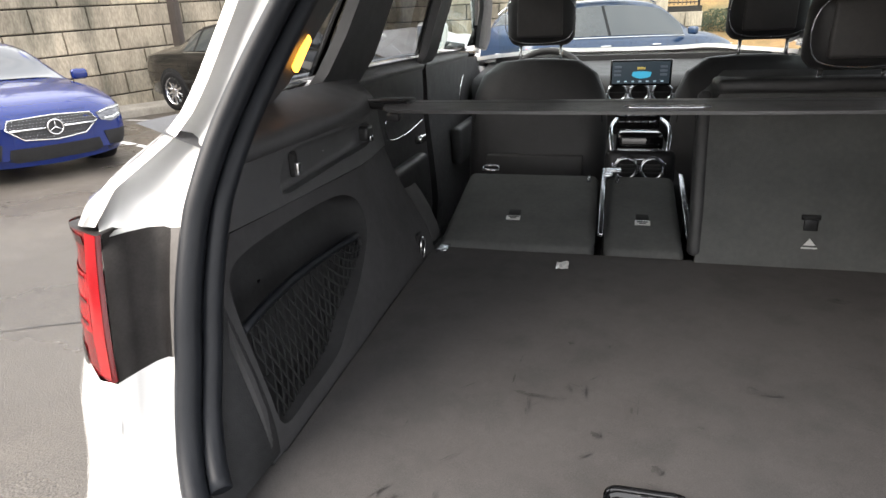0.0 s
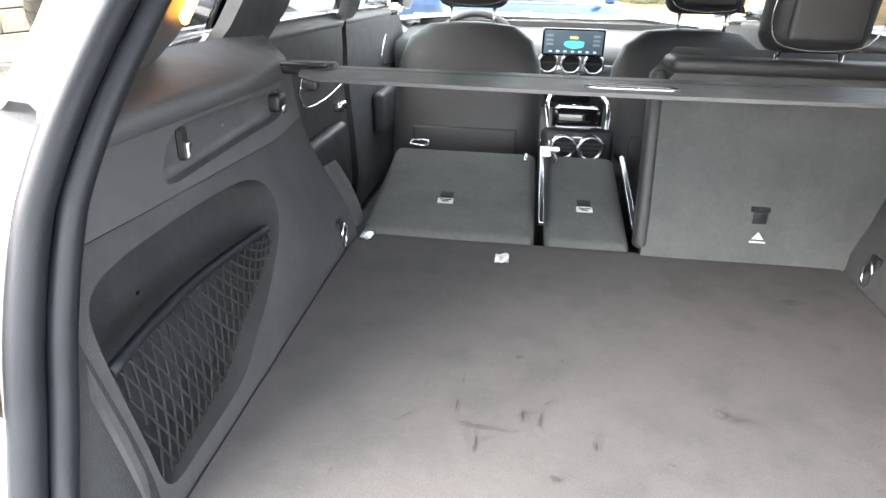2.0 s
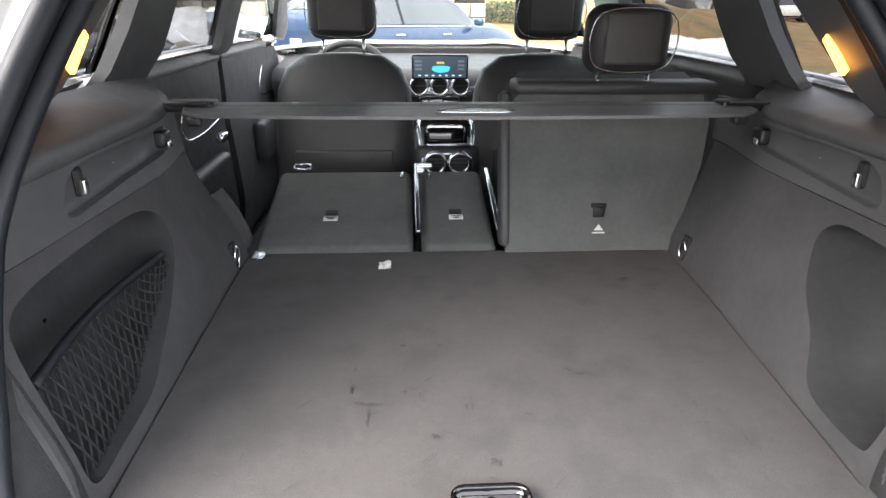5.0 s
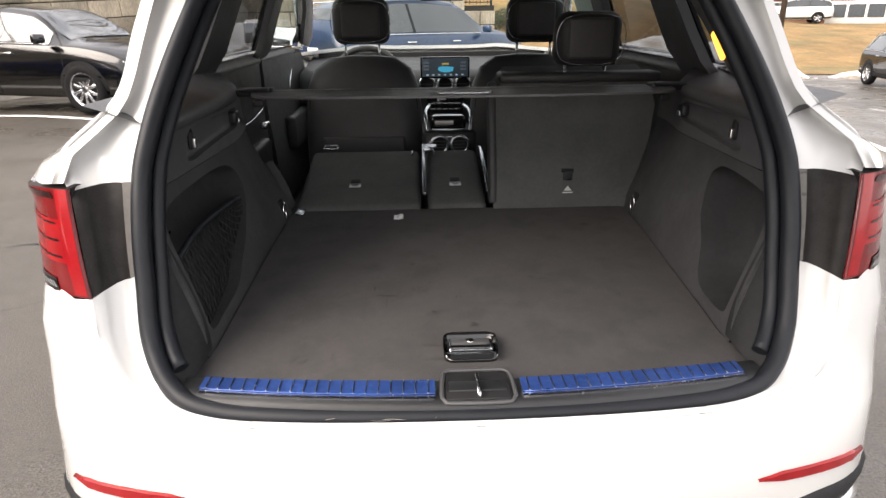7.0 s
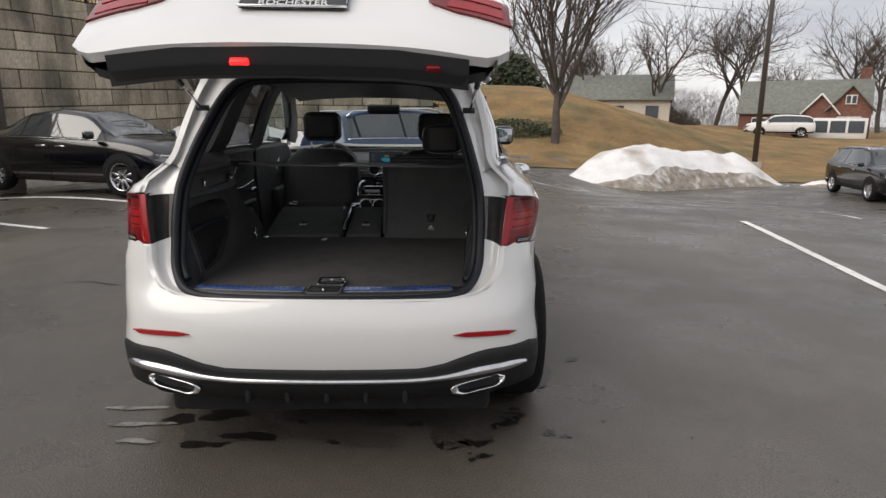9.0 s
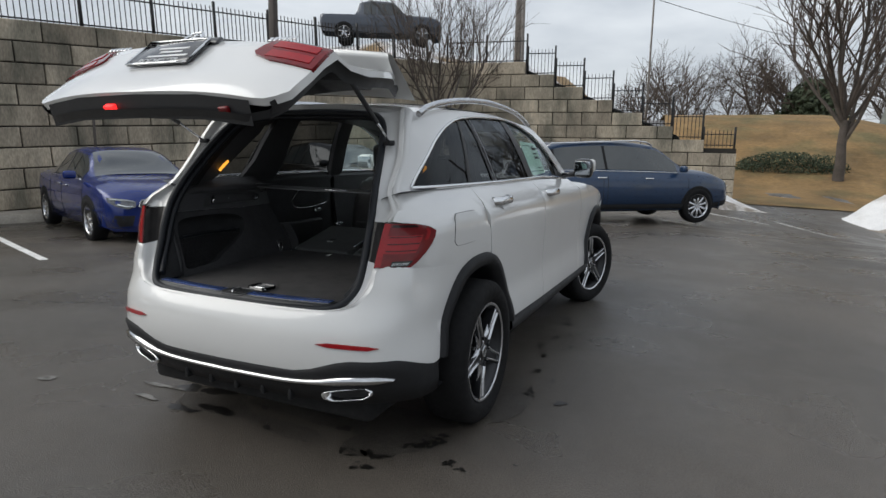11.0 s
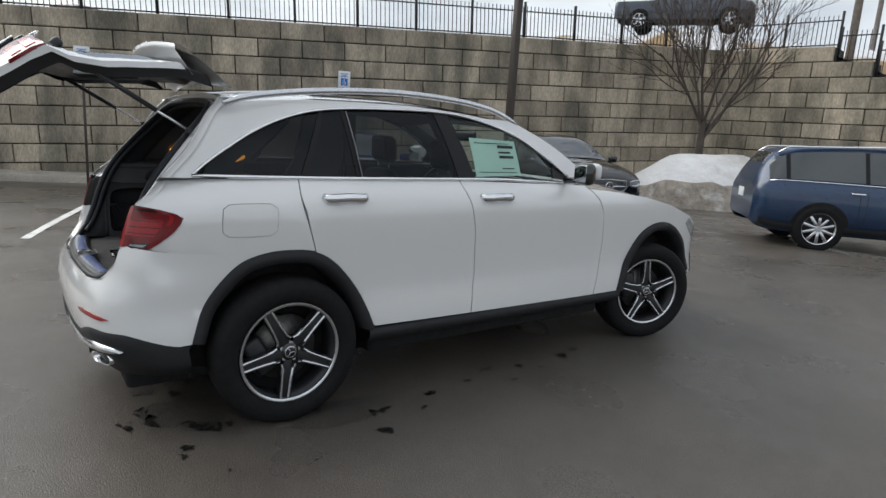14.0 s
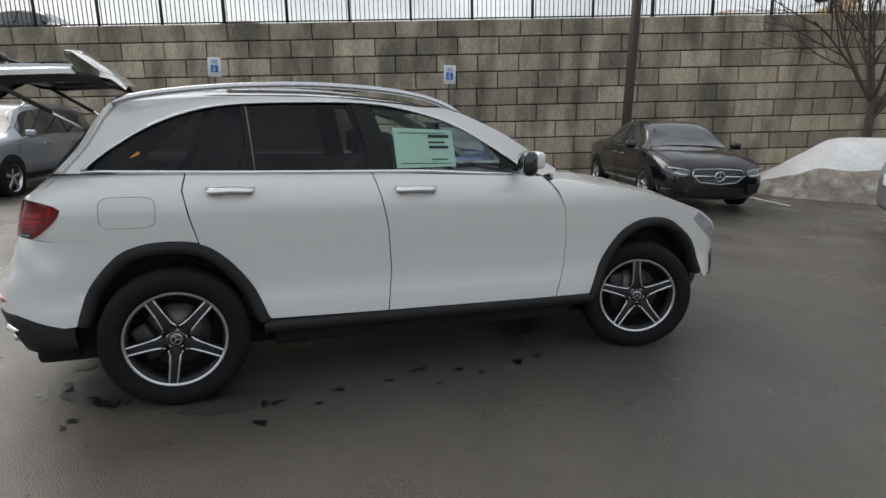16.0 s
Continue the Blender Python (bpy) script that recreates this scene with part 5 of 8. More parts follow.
    cp = straight_line([(0.955, 1.165), (1.24, 1.165), (1.30, 1.30), (1.34, 1.555), (1.14, 1.555), (1.035, 1.29), (0.975, 1.215)] if s > 0 else [(0.985, 1.165), (1.33, 1.165), (1.37, 1.30), (1.38, 1.555), (1.16, 1.555), (1.065, 1.29), (1.0, 1.215)], 0.06)
    part("c_pillar_trim", patch(cp, inner(0.07), 0.08, 0.03, (s, 0, 0)), LEDGE, suv)
    bp = straight_line([(1.94, 0.45), (2.16, 0.45), (2.13, 1.2), (2.02, 1.575), (1.87, 1.575), (1.98, 1.2)], 0.08)
    part("b_pillar_trim", patch(bp, inner(0.06), 0.1, 0.03, (s, 0, 0)), LEDGE, suv)
    ap = straight_line([(2.86, 1.20), (3.14, 1.17), (2.83, 1.39), (2.50, 1.54), (2.45, 1.50), (2.70, 1.37)], 0.08)
    part("a_pillar_trim", patch(ap, inner(0.05), 0.1, 0.02, (s, 0, 0)), LEDGE, suv)
    cant = [(y, z) for y, z in ((0.9, 1.43), (1.05, 1.50), (1.25, 1.535), (1.6, 1.555), (1.95, 1.56), (2.25, 1.53), (2.48, 1.475), (2.52, 1.53), (2.25, 1.578), (1.95, 1.60), (1.6, 1.605), (1.2, 1.595), (0.85, 1.56))]
    part("roof_side_trim", patch(straight_line(cant, 0.06), inner(0.05), 0.08, 0.02, (s, 0, 0)), LEDGE, suv)
    for nm, shp in (("rear_door", [(1.28, 0.45), (2.0, 0.45), (2.0, 1.165), (1.22, 1.165), (1.22, 0.9)]), ("front_door", [(2.1, 0.45), (3.2, 0.45), (3.15, 1.0), (3.0, 1.15), (2.05, 1.165)])):
        trim = part("door_lining", patch(straight_line(shp, 0.08), lambda y, z: Vector((s * (side(y, min(z, 1.06)) - 0.135), y, z)), 0.09, 0.03, (s, 0, 0)), LEATHER, doors[nm][0 if s > 0 else 1], "black door lining")
        ys = [min(p[0] for p in shp) + (0.05 if nm == "rear_door" else 0.0) + k * 0.075 for k in range(11)]
        part("door_shoulder", strip([[Vector((s * (side(y, 1.06) - d), y, z)) for d, z in ((0.132, 1.150), (0.139, 1.162), (0.136, 1.175), (0.118, 1.184))] + [Vector((s * (side(y, 1.2) - 0.03), y, 1.198))] for y in ys]), LEDGE, trim, "soft grey door shoulder")
        y0 = 1.55 if nm == "rear_door" else 2.6
        arm = box(0.05, 0.52, 0.17, (s * (side(y0, 0.9) - 0.165), y0 + 0.02, 0.79), 0.022, 3)
        part("armrest", arm, LEATHER, trim)
        part("trim_strip", tube(smooth_line([(s * (side(y0, 1.0) - 0.142), y0 + dy, z) for dy, z in ((0.06, 1.08), (-0.02, 1.01), (0.0, 0.972), (0.06, 0.955), (0.22, 0.955), (0.40, 0.975))], 0.03), 0.003, 6), CHROME, trim)
        part("door_pull", box(0.03, 0.07, 0.03, (s * (side(y0, 0.95) - 0.19), y0 + 0.2, 0.935), 0.01, 3), CHROME, trim)
    shade = []
    for p in seal_line:
        if 0.722 < p.z < 1.53:
            w = ease((p.z - 1.06) / 0.08)
            meet = Vector((wall_x(0.352, p.z, s) - 0.003, 0.352, p.z)).lerp(Vector((p.x + 0.045, p.y + 0.17, p.z)), w)
            shade.append([p, p.lerp(meet, 0.4) + Vector((0, 0.012, 0)), meet, meet + Vector((0.012, 0.004, 0))])
    b = strip(shade if s > 0 else [[Vector((-q.x, q.y, q.z)) for q in r] for r in shade])
    part("opening_trim", b, POCKET_SHADE, suv, "dark plastic trim round the load opening")
# net over the left pocket
net = bmesh.new()
NET_LOW = curve([0.36, 0.46, 0.575, 0.626, 0.712, 0.80, 0.82], [0.758, 0.754, 0.764, 0.795, 0.838, 0.888, 0.905])
def net_point(a, b):
    y = 0.372 + 0.425 * a
    low = NET_LOW(y)
    z = low + (0.908 - low) * b
    return Vector((-(wall_x(y, z, -1) + 0.006 + 0.02 * math.sin(math.pi * a)), y, z))
for k in range(-6, 24):
    for way in (1, -1):
        pts = [net_point((k + way * 3.2 * t) / 19 + (0 if way > 0 else 0.25), t) for t in (0, 0.25, 0.5, 0.75, 1) if 0 <= (k + way * 3.2 * t) / 19 + (0 if way > 0 else 0.25) <= 1]
        if len(pts) > 1:
            t = tube(pts, 0.0018, 4)
            me = bpy.data.meshes.new("t"); t.to_mesh(me); net.from_mesh(me); bpy.data.meshes.remove(me)
NET = material("net_cord", (0.016, 0.017, 0.019), 0.8, var=0.1)
netob = part("luggage_net", net, NET, suv, "black elastic luggage net over the side pocket")
part("net_band", tube([net_point(k / 14, 1) for k in range(15)], 0.008, 6), SEALRUBBER, netob)
part("net_band", tube([net_point(1, k / 5) for k in range(6)], 0.004, 6), NET, netob)
part("headliner", patch(straight_line([(-0.56, 0.78), (0.56, 0.78), (0.56, 2.5), (-0.56, 2.5)], 0.1), lambda x, y: roof_fit(x, y) - Vector((0, 0, 0.045)), 0.12, 0, (0, 0, 1)), LEDGE, suv)
part("cabin_floor", box(1.5, 2.2, 0.04, (0, 2.25, 0.42)), SIDEFELT, suv)
part("scuttle", box(1.4, 0.04, 0.75, (0, 3.25, 0.75)), SEAM, suv)

# ---------- rolled load cover ----------
bar = box(1.19, 0.05, 0.018, (0.032, 1.005, 1.142), 0.007, 3)
cover = part("load_cover", bar, LEDGE, suv, "retracted grey load cover")
flap = patch(smooth_line([(-0.53, 0.925), (-0.545, 0.985), (0.61, 0.985), (0.60, 0.93), (0.55, 0.885), (0.02, 0.862), (-0.49, 0.885)], 0.04, True), lambda x, y: Vector((x, y, 1.150 - 0.02 * (0.985 - y))), 0.08, 0.006, (0, 0, -1))
part("cover_flap", flap, LEDGE, cover)
part("flap_grip", tube(smooth_line([(-0.045, 0.905, 1.149), (-0.035, 0.925, 1.149), (0.09, 0.925, 1.149), (0.10, 0.905, 1.149)], 0.02, True), 0.004, 6, True), STEEL, cover)
for x in (-0.535, 0.60):
    cap = part("cover_end", box(0.10, 0.05, 0.022, (x, 1.0, 1.148), 0.008, 3), TRIM, cover)
    part("cover_catch", box(0.085, 0.02, 0.008, (x, 0.968, 1.158), 0.003), DARKALLOY, cap)
    part("cover_hook", box(0.03, 0.03, 0.02, (x * 0.98, 0.975, 1.122), 0.006, 3), TRIM, cap)

# ---------- seats ----------
def folded_back(x0, x1, name_label):
    b = box(x1 - x0, 0.44, 0.10, (0, 0, 0), 0.022, 3)
    tilt = Matrix.Translation(((x0 + x1) / 2, 1.435, 0.752)) @ Matrix.Rotation(math.atan2(0.10, 0.43), 4, "X")
    seat = part("rear_seat_back", moved(b, tilt), SEATBACK, suv, name_label)
    return seat, tilt


for x0, x1, xc, lab in ((-0.505, -0.092, -0.32, "folded seat back with grey carpet back"), (-0.068, 0.128, 0.03, "folded narrow middle seat back")):
    seat, tilt = folded_back(x0, x1, lab)
    mid = (x0 + x1) / 2
    part("strap_slot", moved(box(0.034, 0.028, 0.006, (xc - mid, -0.040, 0.049), 0.002), tilt), SEAM, seat)
    part("label", moved(box(0.040, 0.022, 0.003, (xc - mid, -0.073, 0.051), 0.0008), tilt), PAINT, seat, "small white warning label")
    for k in range(2):
        part("label_mark", moved(box(0.030 - 0.012 * k, 0.004, 0.001, (xc - mid, -0.069 - 0.008 * k, 0.0530), 0.0002), tilt), SEAM, seat)
    part("latch", moved(tube([(x1 - mid - 0.03 if x0 < -0.3 else x0 - mid + 0.03, y, 0.052) for y in (0.16, 0.20)], 0.006, 6), tilt), STEEL, seat)
for x, y0, y1 in ((-0.078, 1.25, 1.64), (0.14, 1.26, 1.58)):
    rise = math.atan2(0.093, y1 - y0)
    part("seat_rail", box(0.014, y1 - y0, 0.012, (0, 0, 0), 0.003, 2, Matrix.Translation((x, (y0 + y1) / 2, 0.822)) @ Matrix.Rotation(rise, 4, "X")), STEEL, suv, "flat steel seat side rail")
part("release_catch", join(box(0.050, 0.036, 0.012, (-0.052, 1.615, 0.868), 0.003), box(0.026, 0.03, 0.012, (-0.066, 1.575, 0.862), 0.003)), STEEL, suv, "steel seat catch")
part("release_catch", tube(smooth_line([(-0.455, 1.595, 0.866), (-0.405, 1.595, 0.866), (-0.405, 1.625, 0.872), (-0.455, 1.625, 0.872)], 0.02, True), 0.0045, 6, True), STEEL, suv, "steel seat catch loop")
seat_r = patch(straight_line([(0.148, 0.735), (0.585, 0.735), (0.665, 0.95), (0.685, 1.06), (0.66, 1.15), (0.20, 1.15), (0.155, 1.10)], 0.06), lambda x, z: Vector((x, 1.198 + 0.27 * (z - 0.735) + 0.004 * noise.noise(Vector((x * 5, z * 5, 2))), z)), 0.07, 0.12, (0, 1, 0.2))
right_back = part("rear_seat_back", seat_r, SEATBACK, suv, "upright seat back with grey carpet back")
part("strap_slot", box(0.040, 0.010, 0.012, (0.395, 1.230, 0.855), 0.002), SEAM, right_back)
part("strap", box(0.030, 0.006, 0.028, (0.395, 1.223, 0.838), 0.002), TRIM, right_back)
sign = bmesh.new()
for q in ((0.382, 0.792), (0.408, 0.792), (0.395, 0.808)):
    sign.verts.new((q[0], 1.1985 + 0.27 * (q[1] - 0.735) - 0.004, q[1]))
sign.faces.new(sign.verts[:])
part("label", join(sign, box(0.034, 0.002, 0.004, (0.395, 1.209, 0.786), 0.0006)), PAINT, right_back, "small white warning triangle over a line of print")
part("seat_top", box(0.53, 0.11, 0.032, (0.435, 1.345, 1.146), 0.012, 3), LEATHER, right_back)
part("back_edge", box(0.03, 0.05, 0.40, (0, 0, 0), 0.012, 3, Matrix.Translation((0.148, 1.275, 0.94)) @ Matrix.Rotation(radians(-15), 4, "X")), LEATHER, right_back, "black leather seat edge")


HEADREST = material("grey_leather", (0.075, 0.072, 0.072), 0.5, var=0.08, scale=14, bump=0.0006, bscale=320)


def headrest(at, w, h, parent, posts=True):
    b = box(w, 0.10, h, (0, 0, 0), 0.045, 5)
    for v in b.verts:
        v.co.y += 0.25 * v.co.x * v.co.x - 0.02 * (v.co.z / h)
    hr = part("headrest", moved(b, Matrix.Translation(at)), LEATHER, parent, "black stitched leather headrest")
    for s in (-1, 1):
        part("post", rod(0.006, (at[0] + s * w * 0.3, at[1], at[2] - h / 2 - 0.085), (at[0] + s * w * 0.3, at[1], at[2] - h / 2 + 0.02), 8), CHROME, hr)
        part("post_guide", rod(0.013, (at[0] + s * w * 0.3, at[1], at[2] - h / 2 - 0.095), (at[0] + s * w * 0.3, at[1], at[2] - h / 2 - 0.080), 10), TRIM, hr)
    part("back_panel", moved(box(w * 0.66, 0.02, h * 0.72, (0, 0, 0), 0.009, 3), Matrix.Translation((at[0], at[1] - 0.048, at[2] + 0.004))), HEADREST, hr, "grey leather back panel")
    part("seam", tube(smooth_line([(at[0] + sx * w * 0.41, at[1] - 0.056 + 0.25 * (w * 0.41) ** 2 * 0.7 - 0.02 * sz * 0.36, at[2] + sz * h * 0.36) for sx, sz in ((-1, -1), (1, -1), (1, 1), (-1, 1))], 0.02, True), 0.0018, 4, True), STEEL, hr)
    return hr


headrest((0.455, 1.33, 1.262), 0.215, 0.17, right_back)
for xc in (-0.335, 0.40):
    rows = []
    for z, w, y, d in ((0.50, 0.25, 2.04, 0.15), (0.62, 0.262, 2.06, 0.15), (0.80, 0.262, 2.085, 0.14), (0.95, 0.258, 2.11, 0.13), (1.05, 0.245, 2.125, 0.11), (1.12, 0.215, 2.135, 0.09), (1.165, 0.15, 2.145, 0.06), (1.175, 0.05, 2.15, 0.03)):
        rows.append([Vector((xc + w * math.copysign(abs(math.cos(a)) ** 0.45, math.cos(a)), y + d * 0.62 * math.copysign(abs(math.sin(a)) ** 0.7, math.sin(a)) - 0.02, z)) for a in [2 * math.pi * k / 28 for k in range(28)]])
    b = strip(rows, True)
    bmesh.ops.holes_fill(b, edges=b.edges[:])
    front = part("front_seat", b, LEATHER, suv, "black leather front seat")
    part("seat_piping", tube(smooth_line([(xc - 0.235, 2.02, 0.55), (xc - 0.24, 2.035, 0.90), (xc - 0.20, 2.07, 1.07), (xc, 2.075, 1.095), (xc + 0.20, 2.07, 1.07), (xc + 0.24, 2.035, 0.90), (xc + 0.235, 2.02, 0.55)], 0.04), 0.004, 5), SEAM, front)
    part("map_pocket", box(0.36, 0.02, 0.20, (xc, 1.975, 0.74), 0.008, 3), LEATHER, front)
    part("seat_cushion", box(0.50, 0.50, 0.16, (xc, 2.36, 0.60), 0.05, 4), LEATHER, front)
    headrest((xc + (0 if xc < 0 else 0.03), 2.14, 1.315), 0.25, 0.19, front)

# ---------- dashboard ----------
DASH = material("dash_plastic", (0.035, 0.036, 0.038), 0.6, var=0.08, bump=0.0004, bscale=700)
dash = part("dashboard", strip([[Vector((x, y + 0.03 * (x / 0.7) ** 2, z)) for y, z in ((2.78, 0.70), (2.74, 0.90), (2.72, 1.00), (2.76, 1.045), (2.85, 1.055), (3.05, 1.075), (3.24, 1.10))] for x in [-0.74 + 0.148 * k for k in range(11)]]), DASH, suv)
part("instrument_hood", box(0.34, 0.16, 0.06, (-0.37, 2.82, 1.075), 0.025, 3), DASH, dash)
part("trim_band", box(1.35, 0.01, 0.05, (0, 2.728, 0.955), 0.004), STEEL, dash)
scr = part("media_screen", box(0.262, 0.018, 0.112, (0.054, 2.652, 1.077), 0.008, 3), GLOSS, dash, "lit media screen showing blue menu")
part("screen_picture", box(0.244, 0.003, 0.094, (0.054, 2.642, 1.077), 0.001), glow("screen_dark", (0.03, 0.045, 0.06), 0.14), scr)
part("screen_icon", patch(smooth_line([(0.015, 1.066), (0.05, 1.052), (0.095, 1.060), (0.10, 1.078), (0.06, 1.083), (0.02, 1.08)], 0.01, True), lambda x, z: Vector((x, 2.6395, z)), 0.02, 0.001, (0, 1, 0)), glow("screen_cyan", (0.04, 0.35, 0.55), 0.2), scr)
part("screen_icon", box(0.035, 0.002, 0.010, (0.055, 2.6393, 1.096), 0.001), glow("screen_amber", (0.5, 0.4, 0.12), 0.12), scr)
for x in (-0.045, 0.15):
    for z in (1.068, 1.085, 1.102):
        part("screen_tile", box(0.03, 0.002, 0.010, (x, 2.6393, z), 0.001), glow("screen_grey", (0.09, 0.11, 0.14), 0.12) if x < 0 and z < 1.07 else bpy.data.materials["screen_grey"], scr)
for k in range(7):
    part("screen_mark", box(0.012, 0.002, 0.006, (-0.04 + 0.031 * k, 2.6395, 1.040), 0.0004), glow("screen_white", (0.4, 0.55, 0.65), 0.15) if k == 0 else bpy.data.materials["screen_white"], scr)
for x in (-0.043, 0.055, 0.154):
    vent = part("air_vent", lathe([(0.047, 0.0), (0.045, -0.012), (0.036, -0.012), (0.034, 0.01)], 28, "y"), STEEL, dash, "round silver air vent")
    vent.location = (x, 2.70, 0.985)
    part("vent_grid", lathe([(0.0, 0.004), (0.035, 0.004)], 20, "y"), SEAM, vent)
    part("vent_bar", box(0.068, 0.006, 0.006, (0, -0.004, 0)), TRIM, vent)
console = part("centre_console", box(0.26, 1.0, 0.34, (0.055, 2.25, 0.62), 0.03, 3), TRIM, suv)
part("control_panel", box(0.20, 0.03, 0.12, (0.055, 2.70, 0.88), 0.01), GLOSS, console)
for z in (0.915, 0.885, 0.855):
    for k in range(5):
        part("button", box(0.028, 0.008, 0.008, (-0.013 + 0.034 * k, 2.684, z), 0.002), STEEL, console)
part("phone_tray", box(0.15, 0.10, 0.09, (0.03, 1.86, 0.905), 0.02, 3), GLOSS, console)
for x in (-0.045, 0.105):
    part("console_trim", tube(smooth_line([(x, 1.76, 0.80), (x + (0.012 if x > 0 else -0.012), 1.78, 0.90), (x + (0.02 if x > 0 else -0.02), 1.86, 0.955), (x, 1.98, 0.97)], 0.03), 0.008, 8), STEEL, console)
for z in (0.905, 0.875):
    part("console_trim", box(0.14, 0.01, 0.008, (0.03, 1.755, z), 0.003), STEEL, console)
for x in (-0.010, 0.072):
    rv = part("rear_vent", lathe([(0.042, 0.0), (0.040, -0.012), (0.030, -0.012), (0.028, 0.01)], 28, "y"), STEEL, console, "round silver rear air vent")
    rv.location = (x, 1.745, 0.845)
    part("vent_grid", lathe([(0.0, 0.004), (0.029, 0.004)], 20, "y"), SEAM, rv)
    for k in (-1, 0, 1):
        part("vent_bar", box(0.05, 0.006, 0.004, (0, -0.003, 0.013 * k)), TRIM, rv)
part("rear_console_panel", box(0.22, 0.03, 0.36, (0.032, 1.775, 0.72), 0.02, 3), TRIM, console)
wheel_c = Vector((-0.36, 2.62, 1.01))
sw = part("steering_wheel", moved(tube([(0.185 * math.cos(a), 0.185 * math.sin(a), 0) for a in [2 * math.pi * k / 36 for k in range(36)]], 0.016, 8, True), Matrix.Translation(wheel_c) @ Matrix.Rotation(radians(65), 4, "X")), LEATHER, suv, "black leather steering wheel")
part("wheel_boss", moved(box(0.16, 0.12, 0.04, (0, 0, 0), 0.02, 3), Matrix.Translation(wheel_c) @ Matrix.Rotation(radians(65), 4, "X")), TRIM, sw)
for a in (0, math.pi, -math.pi / 2):
    part("wheel_spoke", moved(rod(0.014, (0.06 * math.cos(a), 0.06 * math.sin(a), 0), (0.18 * math.cos(a), 0.18 * math.sin(a), 0), 8), Matrix.Translation(wheel_c) @ Matrix.Rotation(radians(65), 4, "X")), STEEL, sw)
part("interior_mirror", box(0.24, 0.03, 0.07, (0.04, 2.60, 1.44), 0.02, 3), TRIM, suv)
# window sticker inside the front right pane
PAPER = material("sticker_paper", (0.52, 0.66, 0.58), 0.7, var=0.04)
stick = part("window_sticker", patch(straight_line([(2.135, 1.215), (2.50, 1.225), (2.495, 1.43), (2.13, 1.44)], 0.06), off_side(-0.022), 0.08, 0.001, INX), PAPER, suv, "large paper price sheet behind the window")
for z, y0, y1, h in ((1.385, 2.34, 2.47, 0.018), (1.355, 2.34, 2.44, 0.010), (1.325, 2.34, 2.46, 0.016), (1.262, 2.35, 2.45, 0.006), (1.41, 2.16, 2.44, 0.004), (1.24, 2.16, 2.47, 0.004)):
    part("printed_bar", patch(straight_line([(y0, z), (y1, z), (y1, z + h), (y0, z + h)], 0.05), off_side(-0.0195), 0.05, 0.0005, INX), CLAD, stick)
# scrap of paper on the load floor
scrap = bmesh.new()
bmesh.ops.create_grid(scrap, x_segments=4, y_segments=4, size=0.02)
for v in scrap.verts:
    v.co = Vector((v.co.x * 0.75, v.co.y, abs(noise.noise(v.co * 60)) * 0.016))
part("paper_scrap", scrap, PAINT).location = (-0.163, 1.11, 0.742)
tagged(bpy.data.objects["paper_scrap"], "small crumpled white plastic scrap on the load floor", "scrap")

# ---------- scuffs on the load floor, belt bolsters beside the seats ----------
SCUFF = material("scuffed_carpet", (0.069, 0.067, 0.067), 0.95, var=0.35, scale=60, spec=0.15)
FAINT = material("rubbed_carpet", (0.077, 0.075, 0.075), 0.95, var=0.3, scale=60, spec=0.15)
rnd = random.Random(31)
marks = [(-0.117, 0.746, 0.010, 0.008), (-0.207, 0.614, 0.002, 0.022), (-0.176, 0.54, 0.002, 0.026), (-0.167, 0.572, 0.03, 0.004), (-0.09, 0.601, 0.005, 0.018), (-0.116, 0.602, 0.006, 0.012), (-0.014, 0.56, 0.003, 0.010), (0.195, 0.642, 0.022, 0.006), (0.177, 0.651, 0.010, 0.010), (0.084, 0.533, 0.008, 0.007), (0.364, 0.552, 0.008, 0.022), (-0.069, 0.491, 0.008, 0.008), (0.016, 0.433, 0.012, 0.010), (0.401, 1.01, 0.030, 0.014), (-0.191, 0.576, 0.012, 0.004)]
for k, (x, y, rx, ry) in enumerate(marks):
    ring = []
    for j in range(14):
        a = 2 * math.pi * j / 14
        r = rnd.uniform(0.45, 1.1)
        ring.append(Vector((x + rx * r * math.cos(a), y + ry * r * math.sin(a))))
    part("scuff_mark", patch(ring, lambda u, v: Vector((u, v, floor_z(v) + 0.0042)), 0.03, 0, (0, 0, -1)), SCUFF, cargo_floor, "dark scuff mark")
for k in range(60):
    x, y = rnd.uniform(-0.42, 0.45), 0.30 + 0.45 * rnd.random() ** 1.4
    w, a = rnd.uniform(0.006, 0.03), rnd.choice((0.0, 0.1, 1.5, -0.4, 0.8))
    d = Vector((math.cos(a), math.sin(a), 0)) * w
    n = Vector((-math.sin(a), math.cos(a), 0)) * rnd.uniform(0.0006, 0.0022)
    c = Vector((x, y, floor_z(y) + 0.0042))
    part("scuff_mark", strip([[c - d, c - d], [c - n, c + n], [c + d * 0.4 - n * 0.6, c + d * 0.4 + n], [c + d, c + d]]), FAINT, cargo_floor)
BOLSTER = material("grey_bolster", (0.062, 0.062, 0.064), 0.7, var=0.1, scale=12, bump=0.0005, bscale=500)
